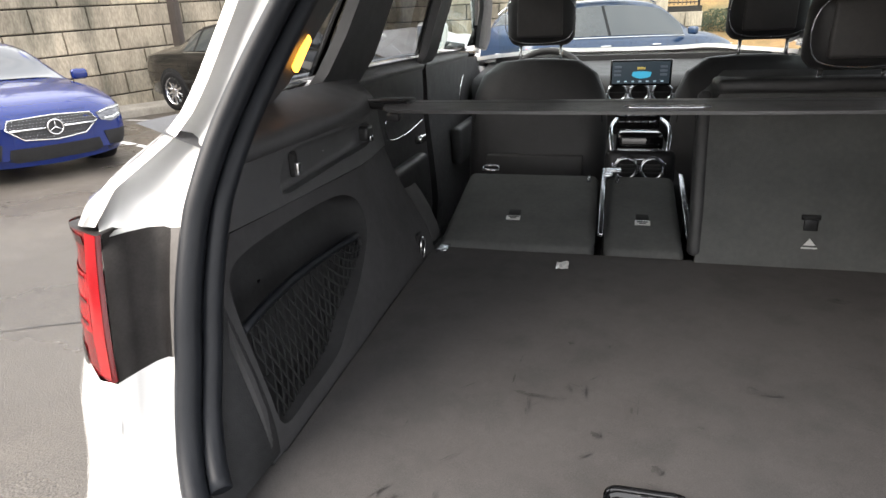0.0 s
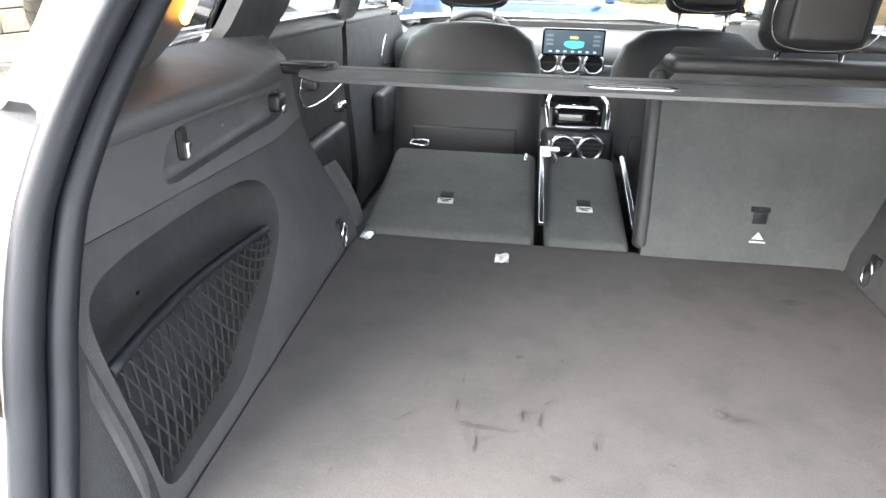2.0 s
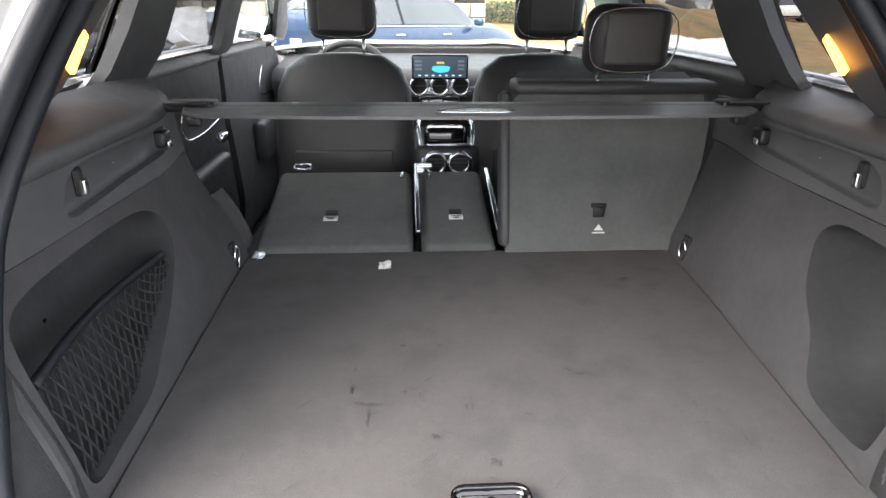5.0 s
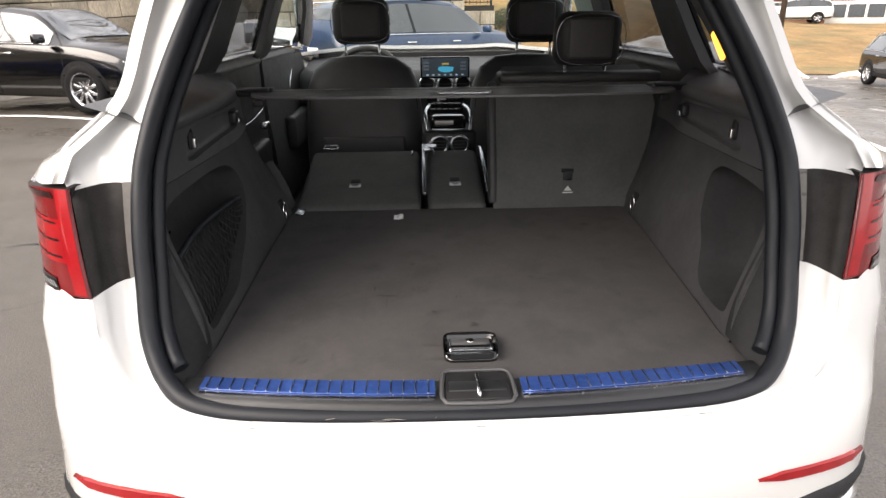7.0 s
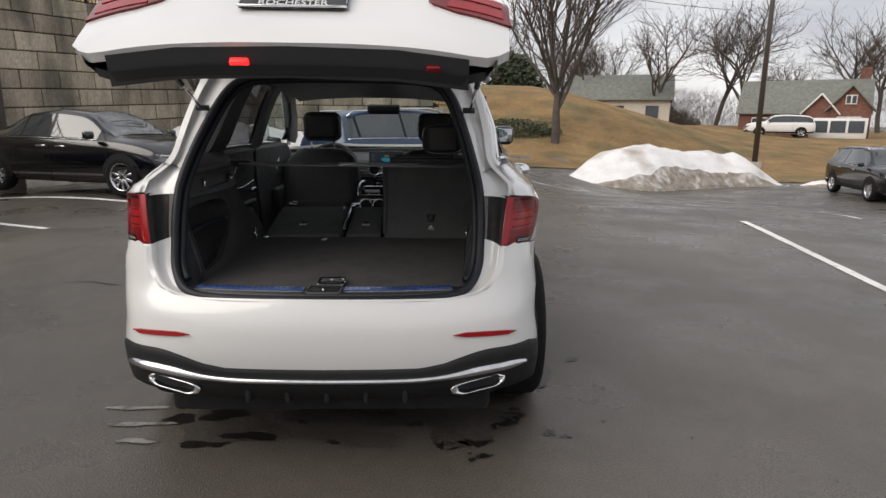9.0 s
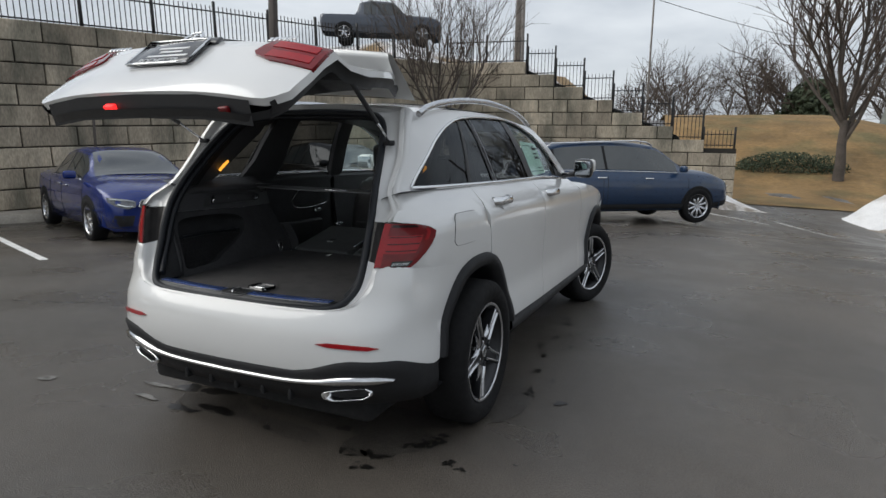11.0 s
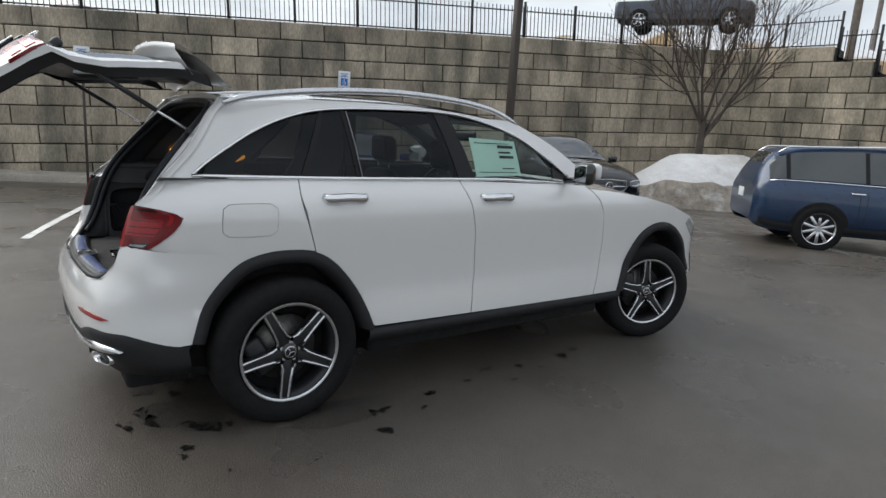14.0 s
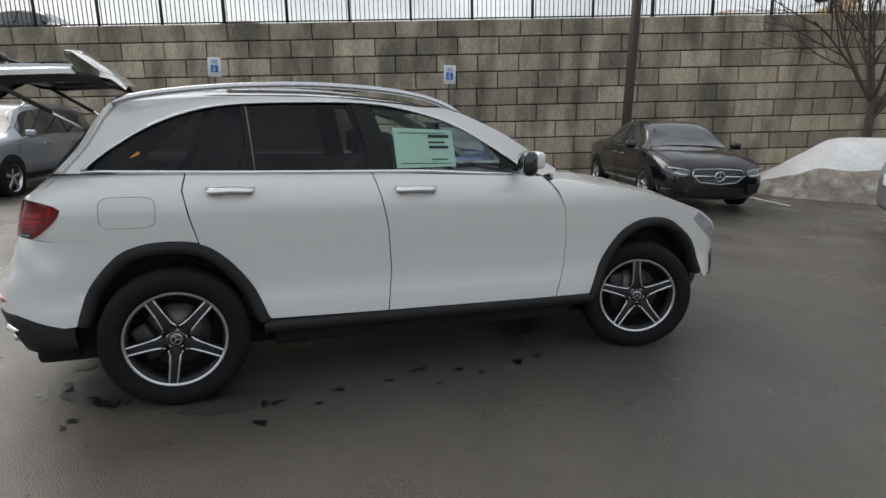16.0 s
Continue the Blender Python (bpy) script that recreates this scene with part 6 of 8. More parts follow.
for s in (-1,):
    rows = []
    for y, z, w in ((1.222, 0.90, 0.012), (1.235, 0.875, 0.022), (1.25, 0.83, 0.034), (1.26, 0.78, 0.036), (1.262, 0.735, 0.030)):
        x = 0.536 + 0.32 * (z - 0.735)
        w *= 0.3
        rows.append([Vector((s * (x + 0.05), y + 0.03, z)), Vector((s * (x + 0.03), y - 0.012, z)), Vector((s * x, y - 0.016, z)), Vector((s * (x - w), y, z)), Vector((s * (x - w - 0.004), y + 0.05, z))])
    b = strip(rows)
    bmesh.ops.recalc_face_normals(b, faces=b.faces[:])
    part("seat_bolster", b, BOLSTER, suv, "grey seat side bolster")

# ---------- lawn, upper slope, snow ----------
def sheet(outline, height, step, lift):
    return patch(straight_line(outline, step), lambda x, y: Vector((x, y, height(x, y) + lift)), step, 0, (0, 0, -1))


lawn_edge = [(0.5, 21.5), (2.3, 19.9), (4.0, 20.9), (6.0, 22.0), (9.0, 22.4), (12.5, 23.2), (15.5, 22.6), (20, 20.5), (40, 14), (90, 4), (130, 60), (90, 120), (10, 120), (-4, 60)]
tagged(part("lawn", sheet(lawn_edge, lambda x, y: lot_height(x, y) + 0.3 * ease((y - 25) / 10.0), 2.0, 0.03), DRYGRASS), "dry straw-brown winter lawn", "lawn", kind="structure")


def upper_height(x, y):
    p = Vector((x, y, 0))
    d = max((p - WALL_A).dot(NORMAL_A), (p - CORNER).dot(NORMAL_B))
    along, run = (p - CORNER).dot(WALL_B_DIR), (p - WALL_A).dot(WALL_DIR)
    back = max(-d - 0.6, 0)
    n = noise.noise(Vector((x * 0.22, y * 0.22, 3)))
    fall = min(max((along - 2.5) / 6.4, 0), 1)
    base = TOP_A - 0.09 + TILT * min(max(run - 13.55, -40), 4.95) - 2.75 * fall - 2.4 * ease((along - 7.9) / 2.4)
    return base + 2.3 * ease(back / 8.0) * (1 - 0.6 * fall) + 0.5 * n * ease(back / 2.0) * (1 - 0.8 * fall)


UPPER = material("slope_snow_and_grass", (0.70, 0.70, 0.71), 0.8, var=0.1, scale=0.6, bump=0.03, bscale=5, alt=(0.27, 0.18, 0.085), altscale=0.22, altlow=0.5, althigh=0.56)
a0 = WALL_A + WALL_DIR * -26 - NORMAL_A * 0.6
a1 = CORNER - NORMAL_A * 0.6 - WALL_DIR * 0.2
b1 = CORNER + WALL_B_DIR * 9.45 - NORMAL_B * 0.6
slope_out = [(a0.x, a0.y), (a1.x, a1.y), (b1.x, b1.y), (b1.x + 2, b1.y + 3), (b1.x - 1, b1.y + 14), (b1.x - 14, b1.y + 34), (-40, 60), (-60, 10), (-50, -30)]
tagged(part("upper_slope", sheet(slope_out, upper_height, 1.6, 0), UPPER), "upper slope of patchy snow and brown grass", "slope", kind="structure")


GRIT = material("gritty_ice", (0.30, 0.265, 0.225), 0.9, var=0.35, scale=5, bump=0.03, bscale=24, alt=(0.50, 0.475, 0.45), altscale=2.2, altlow=0.52, althigh=0.62)


def snow_bank(name, line, width, height, seed, label, drop=0.0):
    """A ploughed heap along a line, lumpy and dirty at the foot."""
    rows, line = [], smooth_line([Vector((*p, 0)) for p in line], 0.22)
    n = len(line)
    for i, c in enumerate(line):
        d = (line[min(i + 1, n - 1)] - line[max(i - 1, 0)]).normalized()
        s = d.cross(Vector((0, 0, 1)))
        t = i / (n - 1)
        end = ease(min(t, 1 - t) * (11 if n > 60 else 5))
        end *= 1 - drop * t
        w = width * (0.5 + 0.5 * end) * (1 + 0.2 * noise.noise(Vector((i * 0.07, seed, 0))))
        row = []
        for k in range(15):
            u = -1 + 2 * k / 14
            p = c + s * u * w
            lump = noise.noise(Vector((p.x * 0.5, p.y * 0.5, seed))) * 0.24 + noise.noise(Vector((p.x * 1.7, p.y * 1.7, seed + 5))) * 0.10 + noise.noise(Vector((p.x * 7, p.y * 7, seed + 9))) * 0.03
            h = height * end * (1 - abs(u) ** 1.7) * (1 + lump) + 0.03 * noise.noise(Vector((p.x * 9, p.y * 9, 1)))
            row.append(Vector((p.x, p.y, lot_height(p.x, p.y) - 0.05 + max(h, -0.02))))
        rows.append(row)
    b = strip(rows)
    bmesh.ops.recalc_face_normals(b, faces=b.faces[:])
    if sum(f.normal.z for f in b.faces) < 0:
        bmesh.ops.reverse_faces(b, faces=b.faces[:])
    bank = tagged(part(name, b, SNOW), label, "snow bank", "snow banks")
    foot = []
    for i, row in enumerate(rows):
        k0 = 11.5 + 1.3 * noise.noise(Vector((i * 0.09, seed, 2))) + 0.5 * noise.noise(Vector((i * 0.35, seed, 4)))
        out = []
        for j in range(6):
            k = min(k0 + (14.4 - k0) * j / 5, 13.99)
            p = row[int(k)].lerp(row[int(k) + 1], k - int(k))
            out.append(p + Vector((0, 0, 0.02 + 0.05 * noise.noise(p * 6) * (0 < j < 5) + 0.02 * (0 < j < 5) - 0.05 * (j == 0))))
        foot.append(out)
    f = strip(foot)
    bmesh.ops.recalc_face_normals(f, faces=f.faces[:])
    if sum(q.normal.z for q in f.faces) < 0:
        bmesh.ops.reverse_faces(f, faces=f.faces[:])
    part("gritty_foot", f, GRIT, bank, "brown grit and dirty ice")
    return bank


snow_bank("snow_bank", [(-8.5, 13.6), (-7.5, 14.2), (-6.4, 14.7), (-5.5, 15.5), (-4.6, 16.6), (-3.1, 17.5), (-1.2, 18.1), (0.6, 18.5), (2.2, 19.1), (3.4, 19.4)], 1.35, 1.6, 3, "long heap of dirty melting snow below the wall", 0.5)
snow_bank("snow_bank", [(5.6, 19.6), (7.4, 20.6), (9.4, 21.6), (11.4, 22.6), (13.2, 22.6), (14.6, 22.2)], 1.7, 1.3, 11, "heap of dirty snow at the edge of the lawn")
snow_bank("snow_bank", [(-8.2, 12.9), (-7.9, 13.5), (-7.5, 14.2)], 0.6, 0.5, 7, "low snow heap at the foot of the wall")
snow_bank("snow_bank", [(14.8, 22.0), (17.5, 20.9), (21, 19.4)], 0.6, 0.3, 8, "thin strip of old snow along the lawn")

# ---------- iron fence on the wall ----------
IRON = material("black_iron", (0.012, 0.012, 0.013), 0.5, var=0.1)
BROWNPOLE = material("bronze_pole", (0.06, 0.048, 0.04), 0.5, var=0.1)


def fence_run(a, way, s0, s1, z, label, tilt=0.0, h=1.02, pitch=2.3):
    ang = math.atan2(way.y, way.x)
    c = a + way * s0
    root = thing("fence", (c.x, c.y, z), label, "fence", "fence sections on the wall", math.degrees(ang))
    root.matrix_world = root.matrix_world @ Matrix.Rotation(-math.atan(tilt), 4, "Y")
    length = s1 - s0
    n = max(1, round(length / pitch))
    post = mesh_of("post", box(0.06, 0.06, h + 0.08, (0, 0, (h + 0.08) / 2), 0.006, 1), IRON)
    for k in range(n + 1):
        shared("post", post, root, Matrix.Translation((length * k / n, 0, 0)))
    for zz in (0.10, h - 0.16):
        part("rail", box(length, 0.025, 0.03, (length / 2, 0, zz)), IRON, root)
    pk = bmesh.new()
    m = int(length / 0.112)
    for k in range(1, m):
        bmesh.ops.create_cube(pk, size=1, matrix=Matrix.Translation((length * k / m, 0, h / 2)) @ Matrix.Diagonal((0.017, 0.017, h - 0.06, 1)))
    tagged(part("picket_infill", pk, IRON, root), kind="stuff")


fence_a = WALL_A - NORMAL_A * 0.35
fence_b = CORNER - NORMAL_B * 0.35
for s0, s1 in ((-21.75, -7.98), (-7.98, 2.73), (2.73, 13.44), (13.44, 18.03)):
    fence_run(fence_a, WALL_DIR, s0, s1, top_a(s0) - 0.02, "black iron picket fence on top of the block wall", TILT, 0.9, 1.53)
for s0, s1, n in STEPS_B:
    fence_run(fence_b, WALL_B_DIR, s0 + 0.02, s1 - 0.02, TOP_B - n * COURSE - 0.02, "short black iron fence section stepping down the wall", 0.0, 0.9 if n < 6.5 else 0.6, 1.4)

# ---------- signs, poles, wires ----------
SIGNWHITE = material("sign_white", (0.72, 0.75, 0.76), 0.5, var=0.04)
SIGNBLUE = material("sign_blue", (0.02, 0.14, 0.48), 0.5, var=0.04)
for x, y, turn in ((-8.9, 6.1, 79), (-10.1, 1.25, 76)):
    g = lot_height(x, y)
    sg = thing("parking_sign", (x, y, g), "blue and white accessible parking sign on a steel post", "sign", "parking signs", turn)
    top = 2.58 - g
    part("post", box(0.045, 0.03, top, (0, 0.02, top / 2), 0.004, 1), BROWNPOLE, sg)
    plate = part("plate", box(0.27, 0.006, 0.40, (0, 0, top - 0.19), 0.003, 1), SIGNWHITE, sg)
    part("blue_field", box(0.15, 0.003, 0.15, (0, -0.005, top - 0.22), 0.001), SIGNBLUE, plate)
    part("symbol", join(rod(0.012, (-0.005, -0.008, top - 0.175), (-0.005, -0.0065, top - 0.175), 10), box(0.014, 0.003, 0.05, (-0.005, -0.008, top - 0.213)), box(0.045, 0.003, 0.012, (0.015, -0.008, top - 0.236)), tube([(0.032 * math.cos(t) - 0.005, -0.008, top - 0.245 + 0.032 * math.sin(t)) for t in [math.pi * (0.75 + 1.25 * k / 12) for k in range(13)]], 0.005, 4, up=(0, 1, 0))), SIGNWHITE, plate, "white wheelchair symbol")
    for k in range(3):
        part("text_bar", box(0.16 - 0.04 * (k % 2), 0.002, 0.014, (0, -0.005, top - 0.05 - 0.03 * k), 0.0005), SIGNBLUE, plate)
lp = thing("light_pole", (-7.95, 10.15, lot_height(-7.95, 10.15)), "square bronze car park light pole on a round base", "light pole")
part("shaft", box(0.16, 0.16, 8.5, (0, 0, 4.25), 0.015, 2), BROWNPOLE, lp)
part("footing", rod(0.3, (0, 0, -0.1), (0, 0, 0.6), 24), CONCRETE, lp)
part("lamp_head", box(0.7, 0.35, 0.16, (0.4, 0, 8.45), 0.04, 2), BROWNPOLE, lp)
WOODPOLE = material("weathered_pole", (0.24, 0.22, 0.20), 0.9, var=0.2, scale=6)
for x, y, h, r, nm, lb in ((15.9, 27.2, 13, 0.13, "utility_pole", "dark wooden utility pole on the lawn"), (-7.27, 26.8, 13, 0.15, "utility_pole", "tall wooden utility pole behind the wall"), (-1.6, 30, 13, 0.05, "flag_pole", "slim tall pole beyond the lawn"), (-9.6, 35, 11, 0.12, "utility_pole", "distant wooden utility pole with crossarm")):
    z0 = upper_height(x, y) if x < -5 else lot_height(x, y)
    up = thing(nm, (x, y, z0), lb, "pole")
    part("shaft", rod(r, (0, 0, -0.3), (0, 0, h), 12, r * 0.7), BROWNPOLE if x > 10 else WOODPOLE, up)
    if x > 10:
        part("footing", rod(0.32, (0, 0, -0.3), (0, 0, 0.35), 20), CONCRETE, up)
    if h == 13 and x < 0:
        part("lamp_arm", tube(smooth_line([(0, 0, 8.2), (1.0, 0.2, 8.6), (2.0, 0.4, 8.7)], 0.2), 0.04, 6), BROWNPOLE, up)
        part("lamp_head", box(0.5, 0.2, 0.1, (2.2, 0.45, 8.7), 0.03), BROWNPOLE, up)
    if h == 11 and x < 0:
        part("crossarm", box(2.0, 0.1, 0.1, (0, 0, 9.6)), WOODPOLE, up)
WIRE = material("wire_black", (0.02, 0.02, 0.02), 0.6, var=0)
for a, b, sag in (((-9.6, 35, 13.0), (14, 60, 9.5), 0.7), ((-9.6, 35, 12.6), (25, 50, 10.5), 0.8), ((15.9, 27.2, 11.5), (60, 22, 10.5), 1.0), ((15.9, 27.2, 10.9), (60, 22, 9.7), 1.0)):
    a, b = Vector(a), Vector(b)
    tagged(part("overhead_wire", tube([a.lerp(b, k / 14) - Vector((0, 0, sag * 4 * (k / 14) * (1 - k / 14))) for k in range(15)], 0.02, 4), WIRE), "thin black overhead wire between poles", "wire", "overhead wires")

# ---------- bare trees ----------
BARK = material("grey_bark", (0.0816, 0.068, 0.0578), 0.9, var=0.25, scale=5, bump=0.01, bscale=30)
TWIG = material("twig_brown", (0.0884, 0.068, 0.0544), 0.9, var=0.2)


def grow(rnd, start, way, length, radius, level, deepest, limbs, twigs, droop=0.0, fan=1.0):
    pts, p, d = [start], Vector(start), Vector(way).normalized()
    n = 5 if level < 2 else 3
    for k in range(n):
        d = (d + Vector((rnd.uniform(-1, 1), rnd.uniform(-1, 1), rnd.uniform(-0.5, 0.9) - droop)) * 0.16).normalized()
        p = p + d * length / n
        pts.append(p.copy())
    radii = [radius * (1 - 0.55 * k / n) for k in range(n + 1)]
    (limbs if level < 2 else twigs).append((pts, radii, 7 if level == 0 else 5 if level == 1 else 3))
    if level == deepest:
        return
    kids = {0: 7, 1: 5, 2: 5, 3: 4}[level]
    for k in range(kids):
        t = 0.3 + 0.7 * (k + rnd.random()) / kids
        i = min(int(t * n), n - 1)
        q = pts[i].lerp(pts[i + 1], t * n - i)
        a = rnd.uniform(0, 2 * math.pi)
        out = d.orthogonal().normalized()
        out = (Matrix.Rotation(a, 3, d) @ out)
        nd = (d * rnd.uniform(0.5, 0.9) + out * rnd.uniform(0.5, 0.9) * fan + Vector((0, 0, 0.12))).normalized()
        grow(rnd, q, nd, length * rnd.uniform(0.5, 0.72), radius * (0.5 if level else 0.45), level + 1, deepest, limbs, twigs, droop, fan)


def tubes_mesh(items):
    """Many tapered branches in one light mesh."""
    verts, faces = [], []
    for pts, radii, sides in items:
        base = len(verts)
        n = len(pts)
        for i, c in enumerate(pts):
            d = (pts[min(i + 1, n - 1)] - pts[max(i - 1, 0)]).normalized()
            s = d.orthogonal().normalized()
            t = d.cross(s)
            for k in range(sides):
                a = 2 * math.pi * k / sides
                verts.append(c + s * radii[i] * math.cos(a) + t * radii[i] * math.sin(a))
        for i in range(n - 1):
            for k in range(sides):
                faces.append((base + i * sides + k, base + i * sides + (k + 1) % sides, base + (i + 1) * sides + (k + 1) % sides, base + (i + 1) * sides + k))
    me = bpy.data.meshes.new("crown")
    me.from_pydata([tuple(v) for v in verts], [], faces)
    for poly in me.polygons:
        poly.use_smooth = True
    return me


def bare_tree(at, height, seed, stems, label, deepest=3, spread=0.35, group="", thick=1.0, fan=1.0):
    rnd = random.Random(seed)
    limbs, twigs = [], []
    root = thing("tree", at, label, "tree", group)
    for k in range(stems):
        a = 2 * math.pi * k / stems + rnd.uniform(-0.3, 0.3)
        lean = spread if stems > 1 else 0.05
        way = Vector((math.cos(a) * lean, math.sin(a) * lean, 1))
        grow(rnd, Vector((math.cos(a) * 0.08 * (stems > 1), math.sin(a) * 0.08 * (stems > 1), -0.1)), way, height * (0.55 if stems == 1 else 0.62), height * 0.019 * thick * (0.6 if stems > 1 else 1), 0, deepest, limbs, twigs, 0.0, fan)
    for nm, items, mat in (("trunk", limbs, BARK), ("crown", twigs, TWIG)):
        me = tubes_mesh(items)
        me.materials.append(mat)
        ob = new(nm, me)
        ob.parent = root
        if nm == "crown":
            ob["kind"] = "stuff"
    return root




def vase_tree(at, label, seed, k_size=1.0, fork=1.75, count=9, thick=0.042):
    """A short trunk that forks into a fan of rising limbs."""
    rnd = random.Random(seed)
    root = thing("tree", at, label, "tree")
    root.scale = (k_size, k_size, k_size)
    limbs, twigs = [([Vector((0, 0, -0.1)), Vector((0.02, 0, fork * 0.52)), Vector((0.0, 0.02, fork)), Vector((0.02, 0.02, fork + 0.55))], [0.13, 0.11, 0.10, 0.085], 9)], []
    for k in range(count):
        a = 2 * math.pi * k / count + rnd.uniform(-0.3, 0.3)
        lean = rnd.uniform(0.25, 0.75)
        grow(rnd, Vector((0.01, 0.02, fork + 0.06 * k)), (math.cos(a) * lean, math.sin(a) * lean, 1), rnd.uniform(2.4, 3.2), thick, 1, 4, limbs, twigs, 0.0, 0.55)
    for nm, items, mat in (("trunk", limbs, BARK), ("crown", twigs, TWIG)):
        me = tubes_mesh(items)
        me.materials.append(mat)
        ob = new(nm, me)
        ob.parent = root
        if nm == "crown":
            ob["kind"] = "stuff"


vase_tree((-6.0, 15.4, lot_height(-6.0, 15.4)), "bare tree with fanned branches before the block wall", 5)
vase_tree((6.3, 27.5, lot_height(6.3, 27.5)), "large bare spreading tree on the brown lawn", 12, 1.75, 0.85, 13, 0.05)
far_a = bare_tree((15, 62, 0.9), 11, 21, 1, "distant bare tree behind the lawn", 3, 0.3, "far bare trees")
far_b = bare_tree((42, 58, 1.0), 12, 27, 1, "distant bare tree behind the house", 4, 0.3, "far bare trees")
rnd = random.Random(4)
for k in range(26):
    x, y = (rnd.uniform(-8, 24), rnd.uniform(52, 84)) if k < 16 else (rnd.uniform(28, 75), rnd.uniform(52, 80))
    src = far_a if k % 2 else far_b
    s = rnd.uniform(0.6, 1.1)
    t = copy_thing(src, pose(x, y, 0.9, 0, 0, rnd.uniform(0, 360)))
    t.scale = (s, s, s)

# evergreen shrubs
LEAF = material("evergreen_leaf", (0.045, 0.06, 0.03), 0.8, var=0.3, scale=3)


def shrub(name, at, sx, sy, sz, n, seed, label, category, mat=LEAF, leaf=0.06, twiggy=False):
    rnd = random.Random(seed)
    verts, faces = [], []
    for k in range(n):
        while True:
            q = Vector((rnd.uniform(-1, 1), rnd.uniform(-1, 1), rnd.uniform(0, 1)))
            r = (q.x ** 2 + q.y ** 2 + q.z ** 2) ** 0.5
            if 0.55 < r < 1 + 0.15 * noise.noise(q * 3 + Vector((seed, 0, 0))):
                break
        c = Vector((q.x * sx, q.y * sy, q.z * sz))
        d = Vector((rnd.uniform(-1, 1), rnd.uniform(-1, 1), rnd.uniform(-0.4, 1))).normalized()
        if twiggy:
            d = (d + Vector((0, 0, 1.3))).normalized()
        s = d.orthogonal().normalized() * leaf * (rnd.uniform(0.02, 0.05) if twiggy else rnd.uniform(0.4, 0.8))
        b = len(verts)
        verts += [c - s, c + d * leaf, c + s, c - d * leaf * 0.4]
        faces.append((b, b + 1, b + 2, b + 3))
    me = bpy.data.meshes.new("leaves")
    me.from_pydata([tuple(v) for v in verts], [], faces)
    me.materials.append(mat)
    root = thing(name, at, label, category)
    ob = new("foliage", me)
    ob.parent = root
    ob["kind"] = "stuff"
    return root


shrub("hedge", (4.6, 28.8, lot_height(4.6, 28.8)), 2.4, 0.8, 0.9, 5000, 3, "low dark evergreen hedge on the lawn", "hedge")
shrub("pine_tree", (8.5, 58, 0.8), 3.2, 3.2, 7.0, 6000, 9, "dark dense evergreen tree in the distance", "tree", leaf=0.3)
SCRUB = material("winter_scrub", (0.14, 0.11, 0.09), 0.95, var=0.3, scale=0.5)
for k, (x, y, sx, sz) in enumerate(((4, 78, 14, 5), (30, 80, 14, 5.5), (58, 74, 16, 6), (24, 66, 6, 3), (-14, 70, 12, 6), (80, 60, 14, 6))):
    shrub("thicket", (x, y, 0.5), sx, 4, sz, 7000, 40 + k, "distant leafless brown thicket", "thicket", SCRUB, 0.9, True)

# ---------- brick house beyond the lawn ----------
BRICK = material("red_brick", (0.17, 0.078, 0.056), 0.9, var=0.2, scale=4, bump=0.006, bscale=30)
SHINGLE = material("grey_green_shingle", (0.17, 0.18, 0.16), 0.9, var=0.2, scale=3, bump=0.01, bscale=20)
WHITE = material("white_woodwork", (0.75, 0.75, 0.73), 0.6, var=0.05)
PANE = material("dark_pane", (0.06, 0.07, 0.08), 0.08, var=0.1)
house = thing("house", (31.0, 49.0, 0.2), "red brick house with grey gabled roof and chimney", "house", "", -33)
house.scale = (0.8, 0.8, 0.76)


def prism(w, d, eave, ridge, at=(0, 0, 0), over=0.0):
    bm = bmesh.new()
    v = [bm.verts.new(Vector(at) + Vector(q)) for q in ((-w / 2, -d / 2, 0), (w / 2, -d / 2, 0), (w / 2, d / 2, 0), (-w / 2, d / 2, 0), (-w / 2, -d / 2, eave), (w / 2, -d / 2, eave), (w / 2, d / 2, eave), (-w / 2, d / 2, eave), (-w / 2, 0, ridge), (w / 2, 0, ridge))]
    for f in ((0, 1, 5, 4), (1, 2, 6, 9, 5), (2, 3, 7, 6), (3, 0, 4, 8, 7), (4, 5, 9, 8), (6, 7, 8, 9)):
        bm.faces.new([v[i] for i in f])
    bmesh.ops.recalc_face_normals(bm, faces=bm.faces[:])
    return bm


def roof_slabs(w, d, eave, ridge, at=(0, 0, 0), turn=0.0):
    out = []
    run, rise = d / 2 + 0.35, ridge - eave
    for s in (1, -1):
        ang = math.atan2(rise, d / 2)
        ln = run / math.cos(ang)
        b = box(w + 0.6, ln, 0.14, (0, 0, 0), 0.02, 1)
        bmesh.ops.transform(b, matrix=Matrix.Translation(Vector(at)) @ Matrix.Rotation(turn, 4, "Z") @ Matrix.Translation((0, s * run / 2, ridge + 0.1 - rise / (d / 2) * run / 2)) @ Matrix.Rotation(-s * ang, 4, "X"), verts=b.verts[:])
        out.append(b)
    return join(*out)


